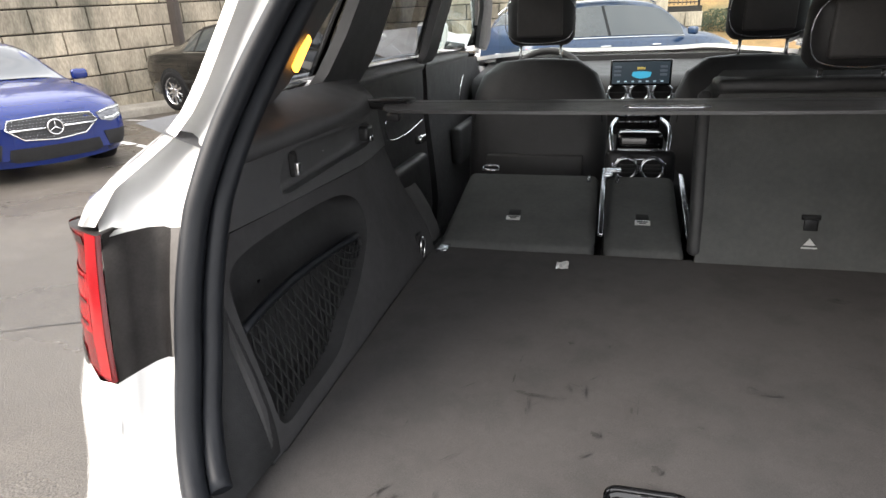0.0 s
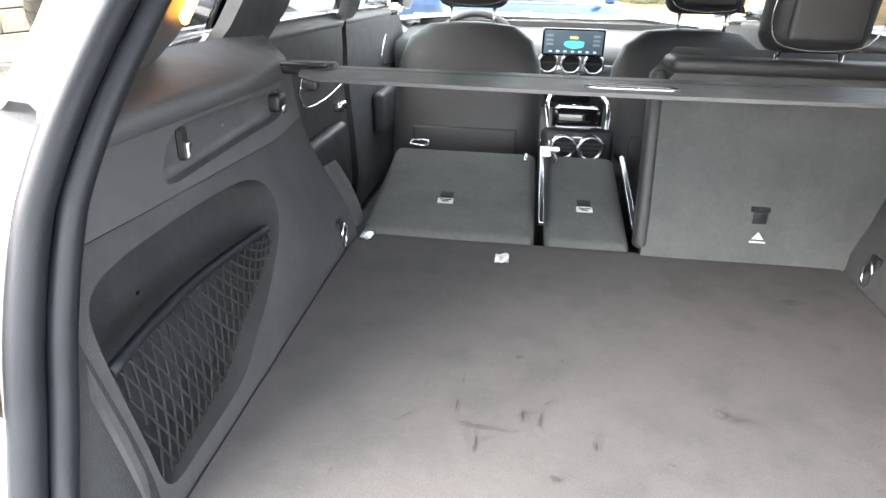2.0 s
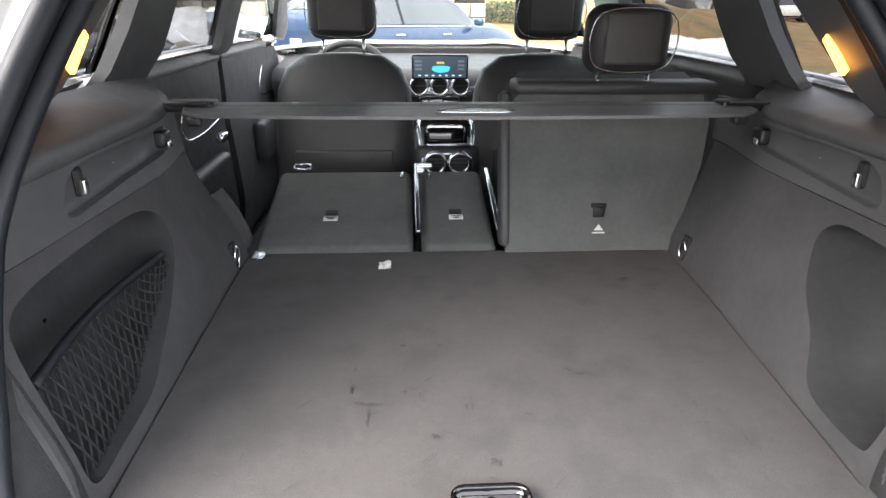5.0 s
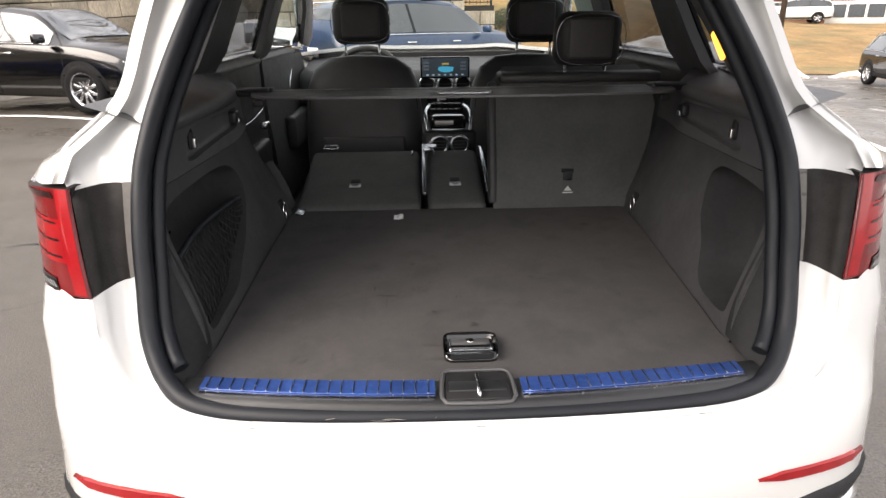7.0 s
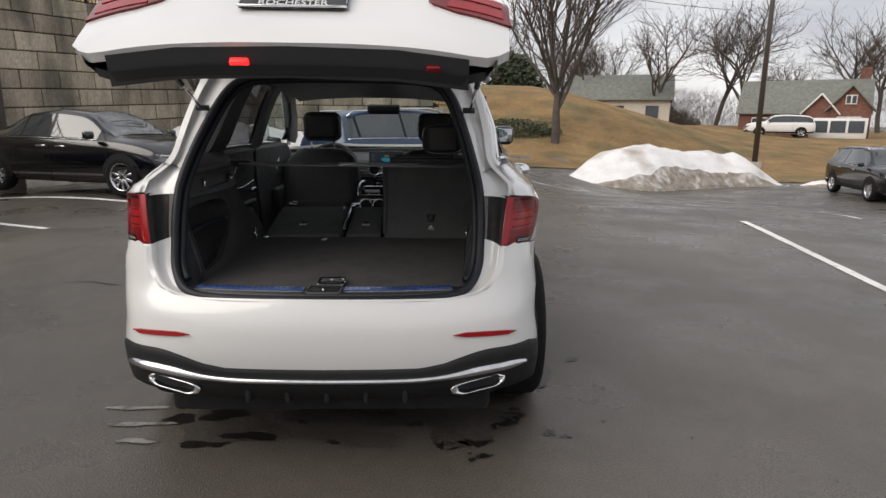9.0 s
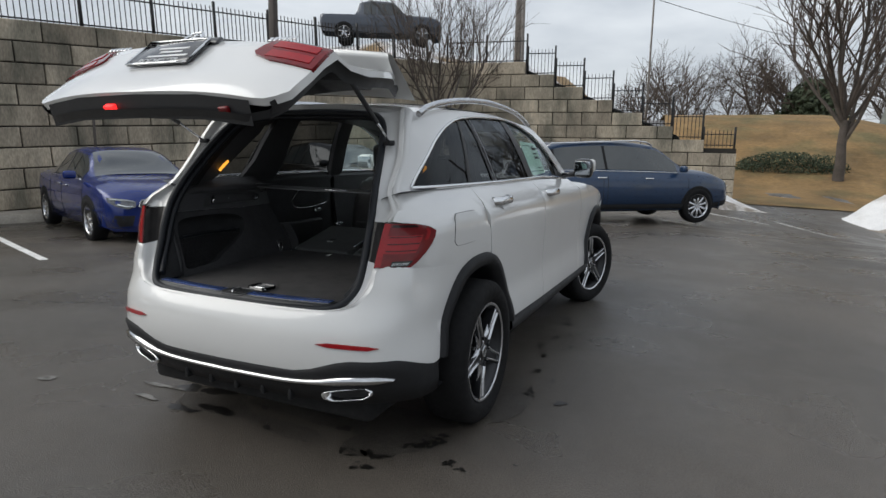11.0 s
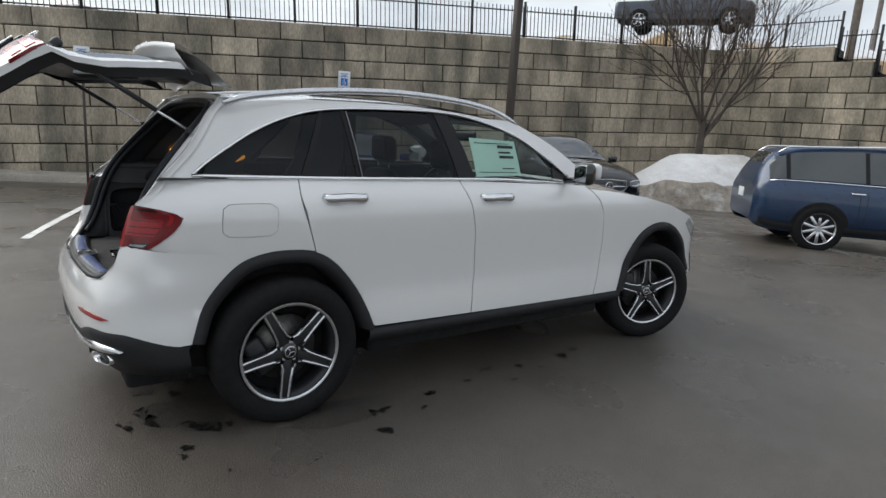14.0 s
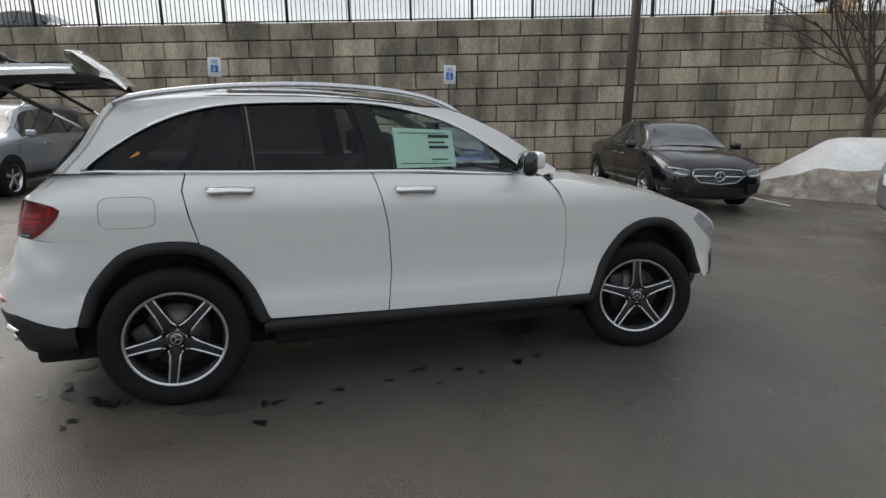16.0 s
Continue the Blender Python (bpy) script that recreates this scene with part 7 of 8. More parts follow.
part("wall", prism(11, 7.5, 2.9, 6.2), BRICK, house)
part("roof", roof_slabs(11, 7.5, 2.9, 6.2), SHINGLE, house)
for x, w, z in ((1.6, 2.6, 4.6), (4.0, 3.4, 5.4)):
    g = prism(1.4, w, z - w * 0.62, z)
    bmesh.ops.transform(g, matrix=Matrix.Translation((x, -3.6, 0)) @ Matrix.Rotation(math.pi / 2, 4, "Z"), verts=g.verts[:])
    part("gable", g, BRICK, house)
    part("gable_roof", roof_slabs(1.7, w, z - w * 0.62, z, (x, -3.5, 0), math.pi / 2), WHITE if w < 3 else SHINGLE, house)
part("chimney", box(0.9, 0.8, 3.2, (5.0, 0.5, 5.9)), BRICK, house)
for x, z, w, h in ((4.0, 1.7, 1.9, 1.5), (-3.6, 1.7, 1.4, 1.3), (-1.2, 1.7, 1.2, 1.3), (4.0, 4.1, 0.9, 0.9)):
    y = -4.36 if x > 2 else -3.8
    win = part("window", box(w, 0.12, h, (x, y, z)), WHITE, house)
    for sx in (-1, 1):
        part("pane", box(w / 2 - 0.12, 0.03, h - 0.18, (x + sx * w / 4, y - 0.07, z)), PANE, win)
porch = part("porch", box(4.6, 0.9, 2.3, (3.2, -4.95, 1.15), 0.03, 1), WHITE, house, "white glazed front porch")
for x in (1.75, 3.2, 4.65):
    part("pane", box(1.25, 0.04, 1.15, (x, -5.42, 1.45)), PANE, porch)
part("door", box(0.95, 0.1, 2.0, (1.6, -4.34, 1.0)), material("green_door", (0.03, 0.12, 0.07), 0.5), house)
side_house = thing("house", (18.5, 58, 0.8), "distant pale house with a grey roof", "house", "", -20)
part("wall", prism(9, 6.5, 2.8, 5.0), material("pale_siding", (0.55, 0.5, 0.42), 0.8), side_house)
part("roof", roof_slabs(9, 6.5, 2.8, 5.0), SHINGLE, side_house)
for x in (-3, 0, 3):
    part("window", box(1.1, 0.1, 1.2, (x, -3.28, 1.6)), PANE, side_house)
TAN = material("tan_building", (0.45, 0.36, 0.2), 0.8, var=0.08)
shop = thing("flat_building", (5.5, 66, 1.0), "distant low tan building with flat roof", "building")
part("wall", box(10, 6, 3.6, (0, 0, 1.8)), TAN, shop)
part("roof_edge", box(10.3, 6.3, 0.3, (0, 0, 3.75)), WHITE, shop)
for x in (-3.5, 0, 3.5):
    part("window", box(2, 0.1, 1.4, (x, -3.02, 1.7)), PANE, shop)

# ---------- other vehicles ----------
SEDAN = [(-2.30, 0.62, 0.42, 0.84, 0.90, 0.50), (-2.18, 0.78, 0.30, 0.92, 0.99, 0.62), (-1.80, 0.87, 0.22, 0.95, 1.05, 0.66), (-1.38, 0.89, 0.20, 0.96, 1.12, 0.62), (-0.75, 0.90, 0.20, 0.955, 1.39, 0.55), (-0.1, 0.90, 0.20, 0.945, 1.45, 0.57), (0.45, 0.90, 0.20, 0.935, 1.39, 0.57), (1.18, 0.90, 0.20, 0.925, 1.01, 0.74), (1.6, 0.89, 0.21, 0.88, 0.955, 0.72), (2.0, 0.85, 0.23, 0.78, 0.86, 0.64), (2.2, 0.77, 0.26, 0.68, 0.76, 0.54), (2.28, 0.66, 0.30, 0.60, 0.66, 0.44)]
WAGON = [(-2.32, 0.70, 0.42, 0.92, 1.00, 0.60), (-2.22, 0.82, 0.32, 1.02, 1.24, 0.58), (-2.02, 0.88, 0.27, 1.06, 1.50, 0.56), (-1.6, 0.90, 0.25, 1.06, 1.61, 0.57), (-0.4, 0.92, 0.25, 1.05, 1.66, 0.59), (0.4, 0.92, 0.25, 1.04, 1.60, 0.59), (1.18, 0.92, 0.25, 1.03, 1.14, 0.76), (1.7, 0.90, 0.26, 0.99, 1.08, 0.73), (2.08, 0.85, 0.30, 0.90, 0.98, 0.63), (2.24, 0.76, 0.33, 0.78, 0.86, 0.52), (2.31, 0.64, 0.36, 0.66, 0.72, 0.42)]
PICKUP = [(-2.85, 0.88, 0.55, 1.10, 1.16, 0.84), (-2.80, 0.95, 0.45, 1.18, 1.22, 0.90), (-1.2, 0.97, 0.42, 1.18, 1.24, 0.92), (-1.0, 0.97, 0.42, 1.18, 1.80, 0.64), (-0.4, 0.97, 0.42, 1.18, 1.92, 0.66), (0.5, 0.97, 0.42, 1.18, 1.88, 0.66), (1.2, 0.97, 0.42, 1.20, 1.30, 0.82), (2.2, 0.96, 0.45, 1.16, 1.26, 0.84), (2.7, 0.92, 0.48, 1.05, 1.14, 0.78), (2.85, 0.80, 0.52, 0.95, 1.0, 0.6)]


def plain_wheel(parent, at, r, sx, steer=0.0, mat=ALU, spokes=5):
    w = new("wheel")
    w.parent = parent
    w.matrix_local = Matrix.Translation(at) @ Matrix.Rotation(radians(steer), 4, "Z") @ Matrix.Rotation(0 if sx > 0 else math.pi, 4, "Z")
    part("tyre", lathe([(r * 0.68, -0.10), (r * 0.82, -0.112), (r * 0.97, -0.10), (r, -0.06), (r, 0.06), (r * 0.97, 0.10), (r * 0.82, 0.112), (r * 0.68, 0.10)], 32), TYRE, w)
    rim = part("rim", lathe([(r * 0.62, 0.04), (r * 0.66, 0.098), (r * 0.70, 0.10)], 32), mat, w)
    part("rim_well", lathe([(0.0, 0.02), (r * 0.66, 0.02)], 24), WELL, w)
    part("hub", rod(r * 0.17, (0.02, 0, 0), (0.092, 0, 0), 16, r * 0.13), mat, rim)
    for k in range(spokes):
        part("spoke", moved(box(0.022, r * 0.60, r * (0.13 if spokes > 5 else 0.19), (0.075, r * 0.36, 0), 0.006, 1), Matrix.Rotation(2 * math.pi * k / spokes + 0.3, 4, "X")), mat, rim)


def parked_car(name, at, turn, table, paint, label, front="plain", rails=False, wheel_r=0.335, axles=(-1.36, 1.40), spokes=5, chrome=True, steer=0.0):
    z0 = at[2] if len(at) > 2 else lot_height(at[0], at[1])
    root = thing(name, (at[0], at[1], z0), label, "car", "parked cars", turn)
    ysn = [s[0] for s in table]
    hw, sill_z, belt_z, top_z, top_w = (curve(ysn, [s[k] for s in table]) for k in range(1, 6))

    def sect(y):
        w, s, b, t, tw = hw(y), sill_z(y), belt_z(y), top_z(y), top_w(y)
        return [(0.78 * w, s), (0.95 * w, s + 0.05), (w, s + (b - s) * 0.45), (0.995 * w, s + (b - s) * 0.75), (0.965 * w, b - 0.03), (0.92 * w, b), (tw, t - 0.045), (tw * 0.8, t - 0.010), (tw * 0.4, t - 0.001), (0, t)]

    def side_x(y, z):
        p = sect(y)[:6]
        for (x0, za), (x1, zb) in zip(p, p[1:]):
            if z <= zb:
                return x0 + (x1 - x0) * max(0, (z - za)) / max(zb - za, 1e-6)
        return p[-1][0]

    n = 56
    rows = []
    for i in range(n + 1):
        y = ysn[0] + (ysn[-1] - ysn[0]) * i / n
        s = sect(y)
        rows.append([Vector((-x, y, z)) for x, z in s] + [Vector((x, y, z)) for x, z in s[-2::-1]])
    body = strip(rows)
    body.verts.ensure_lookup_table()
    m = len(rows[0])
    for base in (0, n * m):
        try:
            body.faces.new([body.verts[base + k] for k in range(m)])
        except ValueError:
            pass
    bmesh.ops.recalc_face_normals(body, faces=body.faces[:])
    part("body", body, paint, root)
    # glass
    cab = [y for y, *_ in table if top_z(y) - belt_z(y) > 0.3]
    y_rear, y_front = cab[0], cab[-1]
    i0, i1 = ysn.index(cab[0]), ysn.index(cab[-1])
    y_tail, y_cowl = ysn[i0 - 1], ysn[i1 + 1]

    def window_point(y, t):
        s = sect(y)
        a, b = Vector((s[5][0], y, s[5][1])), Vector((s[6][0], y, s[6][1]))
        return a.lerp(b, t) + Vector((0.007, 0, 0.002))

    mid = (y_rear + y_front) / 2 + 0.05
    spans = [(y_tail + 0.45 * (y_rear - y_tail), y_rear + 0.12), (y_rear + 0.18, mid - 0.04), (mid + 0.02, y_front + 0.62 * (y_cowl - y_front))] if table is not SEDAN else [(y_tail + 0.55 * (y_rear - y_tail), y_rear - 0.02), (y_rear + 0.03, mid - 0.04), (mid + 0.02, y_front + 0.62 * (y_cowl - y_front))]
    for k, (ya, yb) in enumerate(spans):
        if yb - ya < 0.12 or (table is PICKUP and k == 0):
            continue
        b = patch(straight_line([(ya, 0.07), (yb, 0.07), (yb, 0.9), (ya, 0.9)], 0.1), window_point, 0.12, 0.004, (-1, 0, 0))
        for q in (b, mirror(b)):
            part("side_window", q, CARGLASS, root)
    for (_, ya), (yb, _) in zip(spans, spans[1:]):
        if 0.01 < yb - ya < 0.3 and table is not PICKUP:
            b = patch(straight_line([(ya, 0.07), (yb, 0.07), (yb, 0.9), (ya, 0.9)], 0.1), window_point, 0.12, 0.003, (-1, 0, 0))
            for q in (b, mirror(b)):
                part("pillar_cover", q, PILLAR, root)
    if table is WAGON:
        rows = [[Vector((side_x(y, sill_z(y) + dz) + 0.008, y, sill_z(y) + dz)) for dz in (0.01, 0.06, 0.13, 0.16)] for y in np.linspace(ysn[1], ysn[-2], 40)]
        for q in (strip(rows), mirror(strip(rows))):
            part("lower_cladding", q, CLAD, root)
    if chrome:
        line = [window_point(y, 0.02) for y in np.linspace(spans[0][0], spans[-1][1], 20)]
        b = tube(line, 0.010, 5)
        for q in (b, mirror(b)):
            part("belt_trim", q, CHROME, root)

    def top_point(u, y):
        tw, t = top_w(y), top_z(y)
        return Vector((u * tw * 0.96, y, t - 0.045 * abs(u) ** 4 + 0.014))

    for ya, yb in ((y_front + 0.04, y_cowl - 0.02), (y_tail + 0.04, y_rear - 0.03)):
        b = patch(straight_line([(-0.97, ya), (0.97, ya), (0.97, yb), (-0.97, yb)], 0.2), top_point, 0.22, 0.004, (0, 0, -1))
        part("windscreen" if ya > 0 else "rear_window", b, CARGLASS, root)
    # seams, handles, arches, wheels
    for y in (axles[0] + 0.50, mid, y_cowl - 0.05):
        line = [Vector((side_x(y, z) + 0.001, y, z)) for z in np.linspace(sill_z(y) + 0.06, belt_z(y) - 0.01, 9)]
        b = tube(line, 0.004, 4)
        for q in (b, mirror(b)):
            part("door_seam", q, SEAM, root)
    for y in (mid - 0.14, y_cowl - 1.05 + 0.05 if y_cowl - 1.05 > mid else mid + 0.12):
        b = box(0.03, 0.20, 0.028, (side_x(y, belt_z(y) - 0.12) + 0.012, y, belt_z(y) - 0.12), 0.01, 2)
        for q in (b, mirror(b)):
            part("door_handle", q, CHROME if chrome else paint, root)
    for y in axles:
        arch = [(y + (wheel_r + 0.055) * math.cos(a), wheel_r + (wheel_r + 0.055) * math.sin(a)) for a in [math.pi * k / 16 for k in range(17)]] + [(y - wheel_r - 0.055, sill_z(y) + 0.01), (y + wheel_r + 0.055, sill_z(y) + 0.01)]
        b = patch([Vector(q) for q in arch], lambda yy, z: Vector((side_x(yy, z) + 0.003, yy, z)), 0.1, 0.01, (-1, 0, 0))
        for q in (b, mirror(b)):
            part("wheel_arch", q, WELL, root)
        for sx in (1, -1):
            plain_wheel(root, (sx * (hw(y) - 0.095), y, wheel_r), wheel_r, sx, steer if y > 0 else 0, spokes=spokes)
    for sx in (1, -1):
        b = box(0.19, 0.10, 0.13, (sx * (hw(y_cowl) + 0.09), y_cowl - 0.28, belt_z(y_cowl) + 0.09), 0.04, 3)
        part("door_mirror", b, paint, root)
    y_end = ysn[-1]

    def solid(x, y, z):
        if z <= belt_z(y):
            return z >= sill_z(y) and abs(x) <= side_x(y, z)
        s = sect(y)[5:]
        return any(za <= z <= zb and abs(x) <= xa + (xb - xa) * (z - za) / max(zb - za, 1e-6) for (xa, za), (xb, zb) in zip(s, s[1:]))

    def nose(x, z):
        """The forward face of the car at (x, z): the bumper's curve, or the body where that stands further out."""
        y = y_end
        while y > y_end - 0.6 and not solid(x, y, z):
            y -= 0.01
        if y <= y_end - 0.6:
            y = 0.0
        return Vector((x, max(y + 0.006, y_end + 0.05 - 0.42 * (abs(x) / 0.9) ** 2.6 - 0.10 * abs((z - 0.45) / 0.35) ** 2), z))

    def front_patch(nm, shape, mat, proud, lab=""):
        def plain(x, z):
            return Vector((x, y_end + 0.05 - 0.42 * (abs(x) / 0.9) ** 2.6 - 0.10 * abs((z - 0.45) / 0.35) ** 2, z))
        b = patch(straight_line(shape, 0.06), plain if nm == "front_bumper" else lambda x, z: nose(x, z) + Vector((0, proud, 0)), 0.08, 0.02, (0, -1, 0))
        return part(nm, b, mat, root, lab)

    k = 1.0 if table is SEDAN else 1.22
    front_patch("front_bumper", [(x * 0.86, z * k) for x, z in ((-1, 0.30), (-0.85, 0.22), (0, 0.20), (0.85, 0.22), (1, 0.30), (0.99, 0.52), (0.88, 0.66), (0.5, 0.73), (0, 0.745), (-0.5, 0.73), (-0.88, 0.66), (-0.99, 0.52))], paint, 0.0)
    front_patch("grille", [(x, z * k) for x, z in ((-0.40, 0.68), (-0.45, 0.60), (-0.30, 0.48), (0, 0.455), (0.30, 0.48), (0.45, 0.60), (0.40, 0.68), (0, 0.70))], GRILLE, 0.012, "dark studded grille")
    rim = [nose(x, z * k) + Vector((0, 0.016, 0)) for x, z in ((-0.40, 0.68), (-0.45, 0.60), (-0.30, 0.48), (0, 0.455), (0.30, 0.48), (0.45, 0.60), (0.40, 0.68), (0, 0.70))]
    part("grille_rim", tube(rim, 0.008, 5, True), CHROME if chrome else GLOSS, root, "chrome grille surround")
    if front == "star":
        studs = bmesh.new()
        for i in range(7):
            z = 0.487 + 0.03 * i
            wide = curve([0.45, 0.48, 0.60, 0.70], [0.10, 0.28, 0.43, 0.38])(z)
            for j in range(-13, 14):
                x = 0.033 * (j + 0.5 * (i % 2))
                if abs(x) < wide and math.hypot(x, z - 0.58) > 0.09:
                    q = nose(x, z * k) + Vector((0, 0.017, 0))
                    ring = [studs.verts.new(q + Vector((dx, dy, dz))) for dx, dy, dz in ((-0.007, 0, 0), (0, 0, -0.006), (0.007, 0, 0), (0, 0, 0.006), (0, 0.006, 0))]
                    for a in range(4):
                        studs.faces.new((ring[a], ring[(a + 1) % 4], ring[4]))
        bmesh.ops.recalc_face_normals(studs, faces=studs.faces[:])
        part("grille_studs", studs, CHROME, root, "small chrome grille studs")["kind"] = "stuff"
        c = nose(0, 0.58 * k) + Vector((0, 0.03, 0))
        em = part("emblem", tube([c + Vector((0.075 * math.cos(a), 0, 0.075 * math.sin(a))) for a in [2 * math.pi * j / 28 for j in range(28)]], 0.009, 6, True, up=(0, 1, 0)), CHROME, root, "round chrome emblem")
        for j in range(3):
            a = math.pi / 2 + 2 * math.pi * j / 3
            part("emblem_arm", rod(0.011, c, c + Vector((0.07 * math.cos(a), 0, 0.07 * math.sin(a))), 6, 0.004), CHROME, em)
        for sx in (1, -1):
            part("grille_bar", tube([nose(sx * x, 0.58 * k) + Vector((0, 0.024, 0)) for x in (0.09, 0.2, 0.3, 0.41)], 0.012, 6), CHROME, root)
    for sx in (1, -1):
        front_patch("headlight", [(sx * x, z * k) for x, z in ((0.47, 0.665), (0.49, 0.585), (0.60, 0.560), (0.74, 0.60), (0.81, 0.66), (0.81, 0.725), (0.66, 0.71))], HEADGLASS, 0.014, "clear headlight")
        part("light_strip", tube([nose(sx * x, z * k) + Vector((0, 0.022, 0)) for x, z in ((0.50, 0.665), (0.60, 0.688), (0.70, 0.694), (0.79, 0.705))], 0.008, 5), SIGNWHITE, root, "white running light strip")
        part("light_strip", tube([nose(sx * x, z * k) + Vector((0, 0.022, 0)) for x, z in ((0.53, 0.60), (0.62, 0.60), (0.72, 0.63))], 0.011, 5), SIGNWHITE, root, "white running light strip")
        front_patch("side_intake", [(sx * x, z * k) for x, z in ((0.50, 0.46), (0.54, 0.31), (0.70, 0.30), (0.78, 0.38), (0.76, 0.47))], INTAKE, 0.010)
    front_patch("lower_intake", [(x, z * k) for x, z in ((-0.44, 0.40), (-0.47, 0.29), (-0.40, 0.26), (0.40, 0.26), (0.47, 0.29), (0.44, 0.40))], INTAKE, 0.010)
    tail = ysn[0]
    for sx in (1, -1):
        b = box(0.30, 0.05, 0.13, (sx * 0.55, tail + 0.05, belt_z(tail) - 0.02), 0.02, 2)
        part("tail_light", b, REDLENS, root)
    part("plate", box(0.31, 0.012, 0.15, (0, tail - 0.01, 0.66 * k), 0.004), SIGNWHITE, root, "plain licence plate")
    if rails:
        for sx in (1, -1):
            part("roof_rail", tube([(sx * (top_w(y) + 0.01), y, top_z(y) + 0.03 - (0.05 if y in (y_rear, y_front) else 0)) for y in (y_rear, y_rear + 0.15, 0, y_front - 0.15, y_front)], 0.016, 6), CHROME, root)
    return root


CARGLASS = material("car_glass", (0.03, 0.037, 0.04), 0.04, var=0.05, coat=1.0)
GRILLE = material("studded_grille", (0.012, 0.012, 0.014), 0.5, var=0.4, scale=45)
BLUE = material("bright_blue_paint", (0.004, 0.020, 0.15), 0.24, metal=0.2, spec=0.4, var=0.04, coat=0.7)
BLACK = material("black_paint", (0.003, 0.003, 0.0034), 0.16, var=0.04, coat=0.6)
HEADGLASS = material("headlight_glass", (0.10, 0.105, 0.115), 0.06, metal=0.5, var=0.6, scale=34, coat=1.0)
INTAKE = material("intake_mesh", (0.012, 0.012, 0.013), 0.7, var=0.3, scale=60)
SILVER = material("silver_blue_paint", (0.28, 0.31, 0.35), 0.3, metal=0.5, var=0.04, coat=1.0)
SLATE = material("slate_grey_paint", (0.045, 0.055, 0.075), 0.35, metal=0.3, var=0.06, coat=0.8)
SALTY = material("dusty_blue_paint", (0.008, 0.032, 0.085), 0.3, metal=0.2, var=0.08, coat=0.7, alt=(0.05, 0.062, 0.08), altscale=1.4, altlow=0.54, althigh=0.8, stretchz=2.5)
parked_car("sedan", (-5.84, 9.5), -107.0, SEDAN, BLACK, "glossy black sedan parked nose out by the wall", "star", spokes=10)
parked_car("sedan", (-7.8, 5.7), -111.4, SEDAN, BLUE, "bright blue sedan with a studded grille, parked nose out", "star", spokes=10)
parked_car("sport_utility", (-10.2, -2.7), -105, WAGON, SILVER, "silver-blue sport utility parked by the wall", rails=True, wheel_r=0.36)
parked_car("sport_utility", (15.35, 18.1), 167.9, WAGON, BLACK, "black sport utility parked at the edge of the lawn", "star", rails=True, wheel_r=0.37, spokes=10)
parked_car("crossover", (-0.1, 11.65), -48.5, WAGON, SALTY, "blue salt-stained crossover standing in the lane", rails=True, wheel_r=0.36, spokes=10)
parked_car("van", (26.6, 44.5, lot_height(26.6, 44.5) + 0.3), 70, WAGON, WHITE, "white van parked before the brick house", wheel_r=0.36, chrome=False)
parked_car("pickup", (-13.6, 25.0, upper_height(-13.6, 25.0) - 0.12), -60, PICKUP, SLATE, "dark grey pickup on the slope above the wall", wheel_r=0.40, axles=(-1.75, 1.9), chrome=False)
parked_car("sedan", (-20.5, -4.2, upper_height(-20.5, -4.2) - 0.02), -20, SEDAN, BLACK, "dark car on the slope above the wall", chrome=False)
parked_car("sedan", (-21.5, 2.6, upper_height(-21.5, 2.6) - 0.02), -20, SEDAN, material("dark_red_paint", (0.16, 0.01, 0.015), 0.3, coat=1.0), "dark red car on the slope above the wall", chrome=False)

# ---------- wet patches, painted under-car shade, salt stains and cracks on the asphalt ---
# Damp tone that also carries the soft shade below the car in its colour.
DAMP_SHADE = material("damp_shaded_asphalt", (0.062, 0.055, 0.047), 0.42, grain=(120, 0.4), var=0.2, scale=3, bump=0.004, bscale=140)
WETTAR = material("wet_asphalt", (0.014, 0.013, 0.012), 0.32, var=0.15, scale=6)
SALT = material("dried_salt", (0.22, 0.215, 0.205), 0.9, var=0.25, scale=10, alt=(0.085, 0.08, 0.072), altscale=14, altlow=0.45, althigh=0.6)


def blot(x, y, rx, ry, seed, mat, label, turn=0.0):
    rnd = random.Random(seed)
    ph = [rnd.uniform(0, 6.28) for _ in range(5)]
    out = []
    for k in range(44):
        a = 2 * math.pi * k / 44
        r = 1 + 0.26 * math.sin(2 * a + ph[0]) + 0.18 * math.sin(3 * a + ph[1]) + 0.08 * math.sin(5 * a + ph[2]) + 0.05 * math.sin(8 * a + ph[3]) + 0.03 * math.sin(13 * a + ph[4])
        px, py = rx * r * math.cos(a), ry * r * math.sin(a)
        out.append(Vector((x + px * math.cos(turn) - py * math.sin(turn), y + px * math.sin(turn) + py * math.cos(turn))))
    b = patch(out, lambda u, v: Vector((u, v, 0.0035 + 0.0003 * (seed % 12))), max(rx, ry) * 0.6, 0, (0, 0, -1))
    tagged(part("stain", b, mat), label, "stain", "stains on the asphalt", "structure")


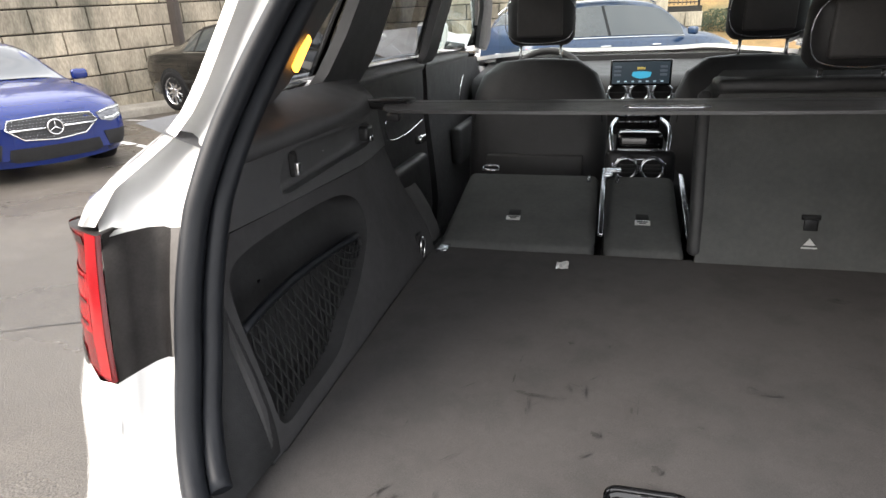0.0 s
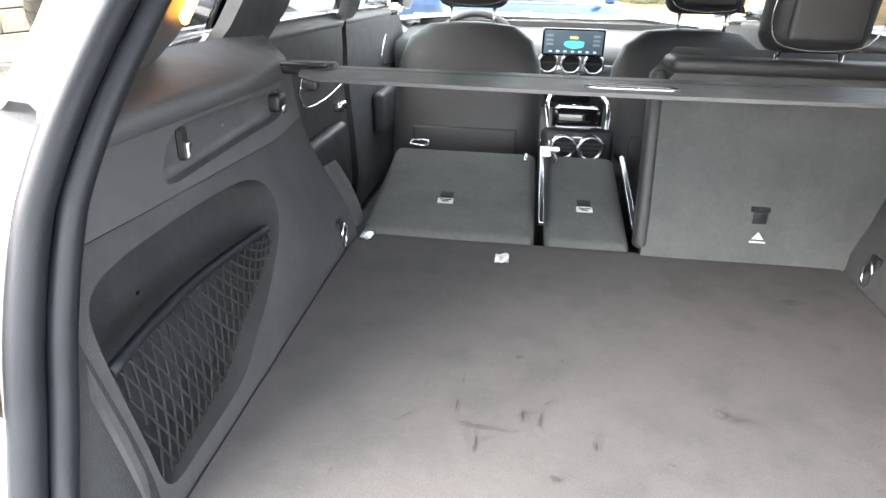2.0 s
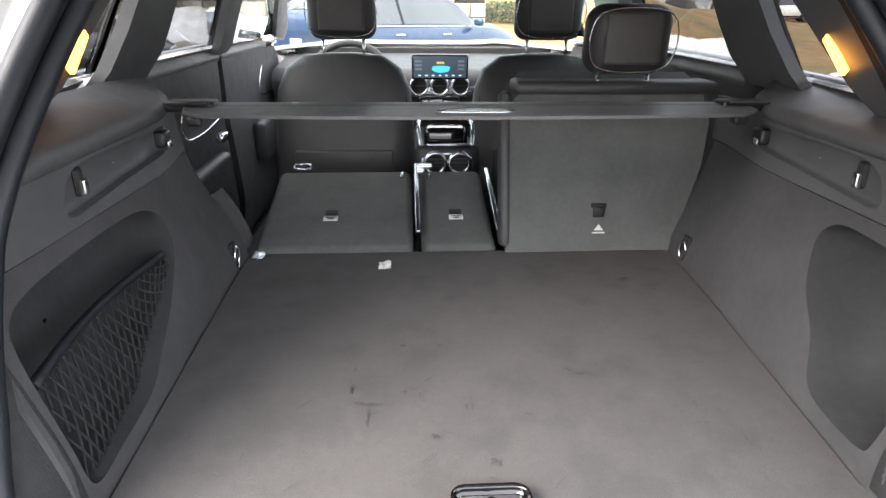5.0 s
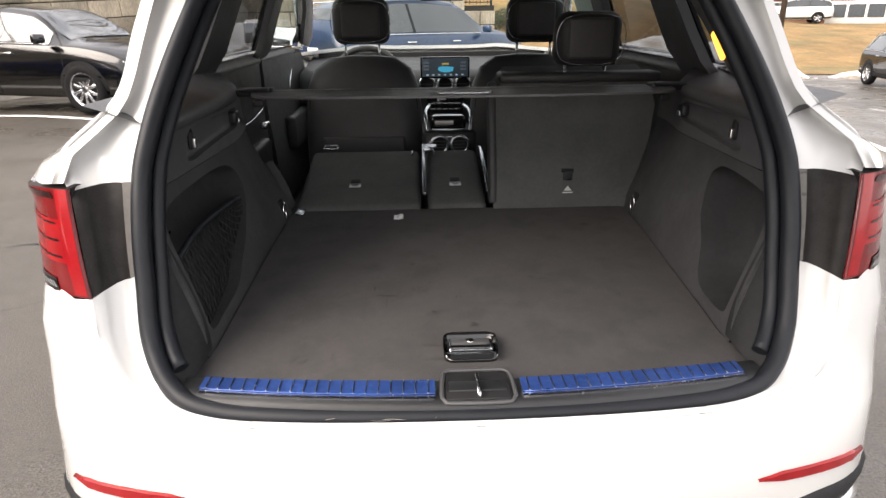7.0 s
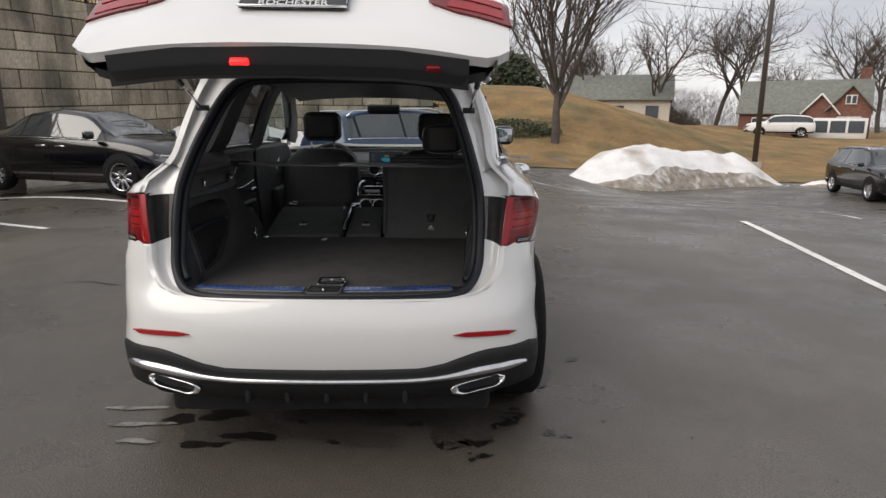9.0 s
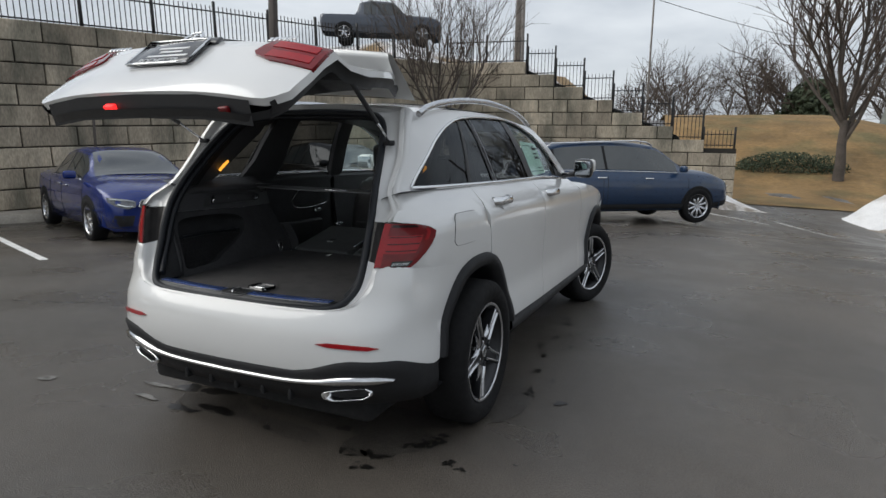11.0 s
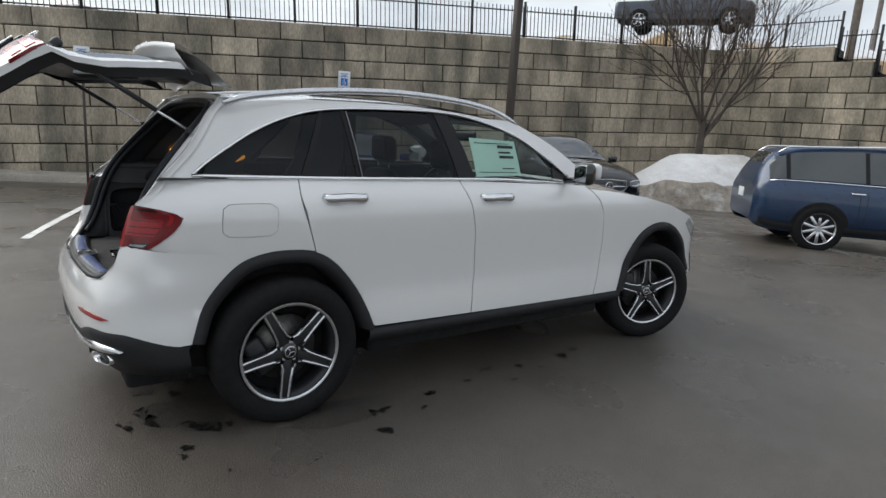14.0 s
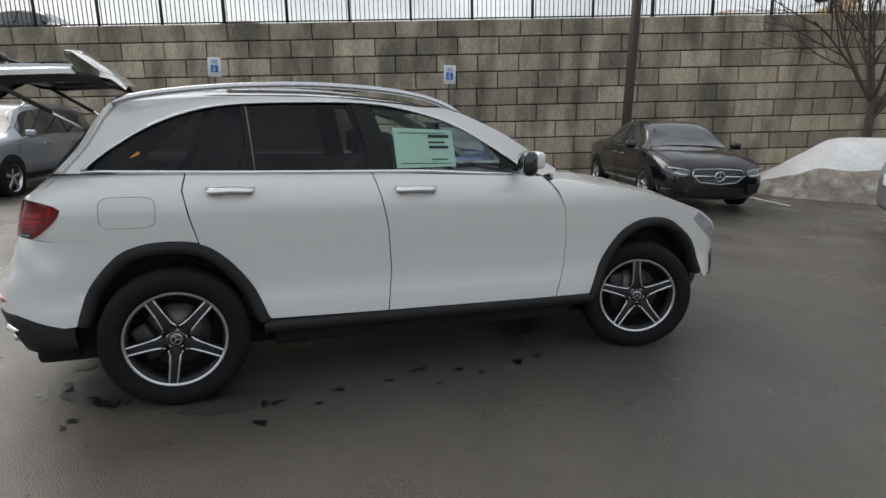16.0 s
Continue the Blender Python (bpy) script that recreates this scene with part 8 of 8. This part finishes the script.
WET = ((0.95, 0.43, 0.05, 0.025), (1.01, 1.34, 0.03, 0.07), (1.22, 1.31, 0.035, 0.03), (0.97, 1.75, 0.025, 0.045), (0.84, 2.26, 0.03, 0.055), (0.90, 2.90, 0.035, 0.04), (0.85, 3.07, 0.025, 0.03), (0.62, 0.25, 0.06, 0.035), (0.72, 0.52, 0.09, 0.05), (0.54, 0.35, 0.12, 0.04), (-0.556, 0.608, 0.11, 0.05), (-0.385, 0.411, 0.10, 0.04), (-0.55, 0.362, 0.09, 0.05), (-0.74, 0.565, 0.07, 0.07), (0.153, 0.425, 0.015, 0.02), (-0.185, 0.541, 0.02, 0.02), (0.80, 0.60, 0.05, 0.06), (0.86, 1.10, 0.035, 0.06), (0.93, 2.05, 0.02, 0.025), (0.9, 2.5, 0.02, 0.03), (0.2, 0.62, 0.03, 0.02), (-0.02, 0.36, 0.025, 0.02), (0.33, 0.52, 0.03, 0.03), (1.10, 1.62, 0.012, 0.02), (1.05, 2.32, 0.015, 0.02), (0.98, 2.62, 0.012, 0.02), (1.3, 0.9, 0.008, 0.008), (1.55, 0.4, 0.008, 0.007), (1.2, 0.55, 0.01, 0.008))
# Damp areas that double as the car's ground shadow, painted on the asphalt.
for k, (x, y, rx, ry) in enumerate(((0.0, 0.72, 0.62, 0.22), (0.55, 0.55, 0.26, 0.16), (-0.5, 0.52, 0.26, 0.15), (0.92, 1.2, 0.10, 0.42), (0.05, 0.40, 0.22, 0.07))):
    blot(x, y, rx, ry, 36 + k, DAMP_SHADE, "broad damp patch with painted shade on asphalt under the car")
for k, (x, y, rx, ry) in enumerate(WET):
    if x < 0.3 or max(rx, ry) < 0.045:
        blot(x, y, rx, ry, 60 + k, WETTAR, "dark wet drip patch on the asphalt")
        continue
    rnd = random.Random(k)
    for q in range(7):
        a, r, s = rnd.uniform(0, 6.28), rnd.uniform(0, 1.3), rnd.uniform(0.12, 0.42)
        blot(x + rx * r * math.cos(a), y + ry * r * math.sin(a), rx * s, ry * s * 1.1, 60 + 13 * k + q, WETTAR, "small dark wet drip on the asphalt", rnd.uniform(0, 3))
for k, (x, y, rx, ry) in enumerate(((-1.004, 0.681, 0.12, 0.022), (-0.916, 0.522, 0.13, 0.020), (-0.863, 0.371, 0.07, 0.022), (-1.6, 0.3, 0.05, 0.03))):
    blot(x, y, rx, ry, 90 + k, SALT, "pale dried salt stain on the asphalt")


def crack(pts, r=0.006):
    line = smooth_line([Vector((*p, 0)) for p in pts], 0.12)
    rnd = random.Random(len(pts))
    rows = []
    for i, p in enumerate(line):
        q = p + Vector((rnd.uniform(-0.012, 0.012), rnd.uniform(-0.012, 0.012), 0))
        w = r * rnd.uniform(0.5, 1.4)
        rows.append([on_ground(q.x - w, q.y - w, 0.004), on_ground(q.x + w, q.y + w, 0.004)])
    b = strip(rows)
    for f in b.faces:
        if f.normal.z < 0:
            f.normal_flip()
    tagged(part("crack", b, SEAM), "fine dark crack in the asphalt", "crack", "cracks in the asphalt", "structure")


for pts in (((-3.2, 2.6), (-2.6, 3.0), (-2.2, 2.9)), ((-4.6, 1.0), (-3.0, 1.6), (-1.9, 2.2)), ((4.6, 9.0), (6.5, 10.5), (9, 11)), ((2.6, 8.5), (4.0, 10.2), (6.0, 13.0)), ((-0.5, 11.5), (1.5, 12.5), (3.8, 12.6)), ((-4.1, 7.0), (-3.3, 7.2)), ((3.2, 5.0), (4.5, 6.6), (5.2, 9.2))):
    crack(pts)

# ---------- wall blocks ----------
rnd = random.Random(1)
lean = Matrix.Rotation(math.atan2(WALL_DIR.y, WALL_DIR.x), 4, "Z") @ Matrix.Rotation(-math.atan(TILT), 4, "Y")
for c in range(11):
    s = 13.55 - 3.03 - 20 * LONG_A - (LONG_A / 2 if c % 2 else 0.0)
    while s < END_A:
        lo, hi = s, min(s + LONG_A, END_A + 0.03)
        s += LONG_A
        mid = WALL_A + WALL_DIR * ((lo + hi) / 2)
        z = top_a((lo + hi) / 2) - COURSE_A * (c + 0.5)
        if hi - lo < 0.2 or lo < -7.5 or z + COURSE_A / 2 < lot_height(mid.x + 0.3, mid.y) + 0.02:
            continue
        m = Matrix.Translation((mid.x, mid.y, z)) @ lean @ Matrix.Diagonal(((hi - lo) / LONG_A, 1 + rnd.uniform(-0.06, 0.06), 1, 1))
        shared("block", rnd.choice(WEST_BLOCKS), wall_a, m)
for c in range(12):
    lay_course(wall_b, CORNER, WALL_B_DIR, STEPS_B[min(c, 6)][1] if c < 7 else STEPS_B[-1][1], TOP_B - COURSE * (c + 0.5), c)
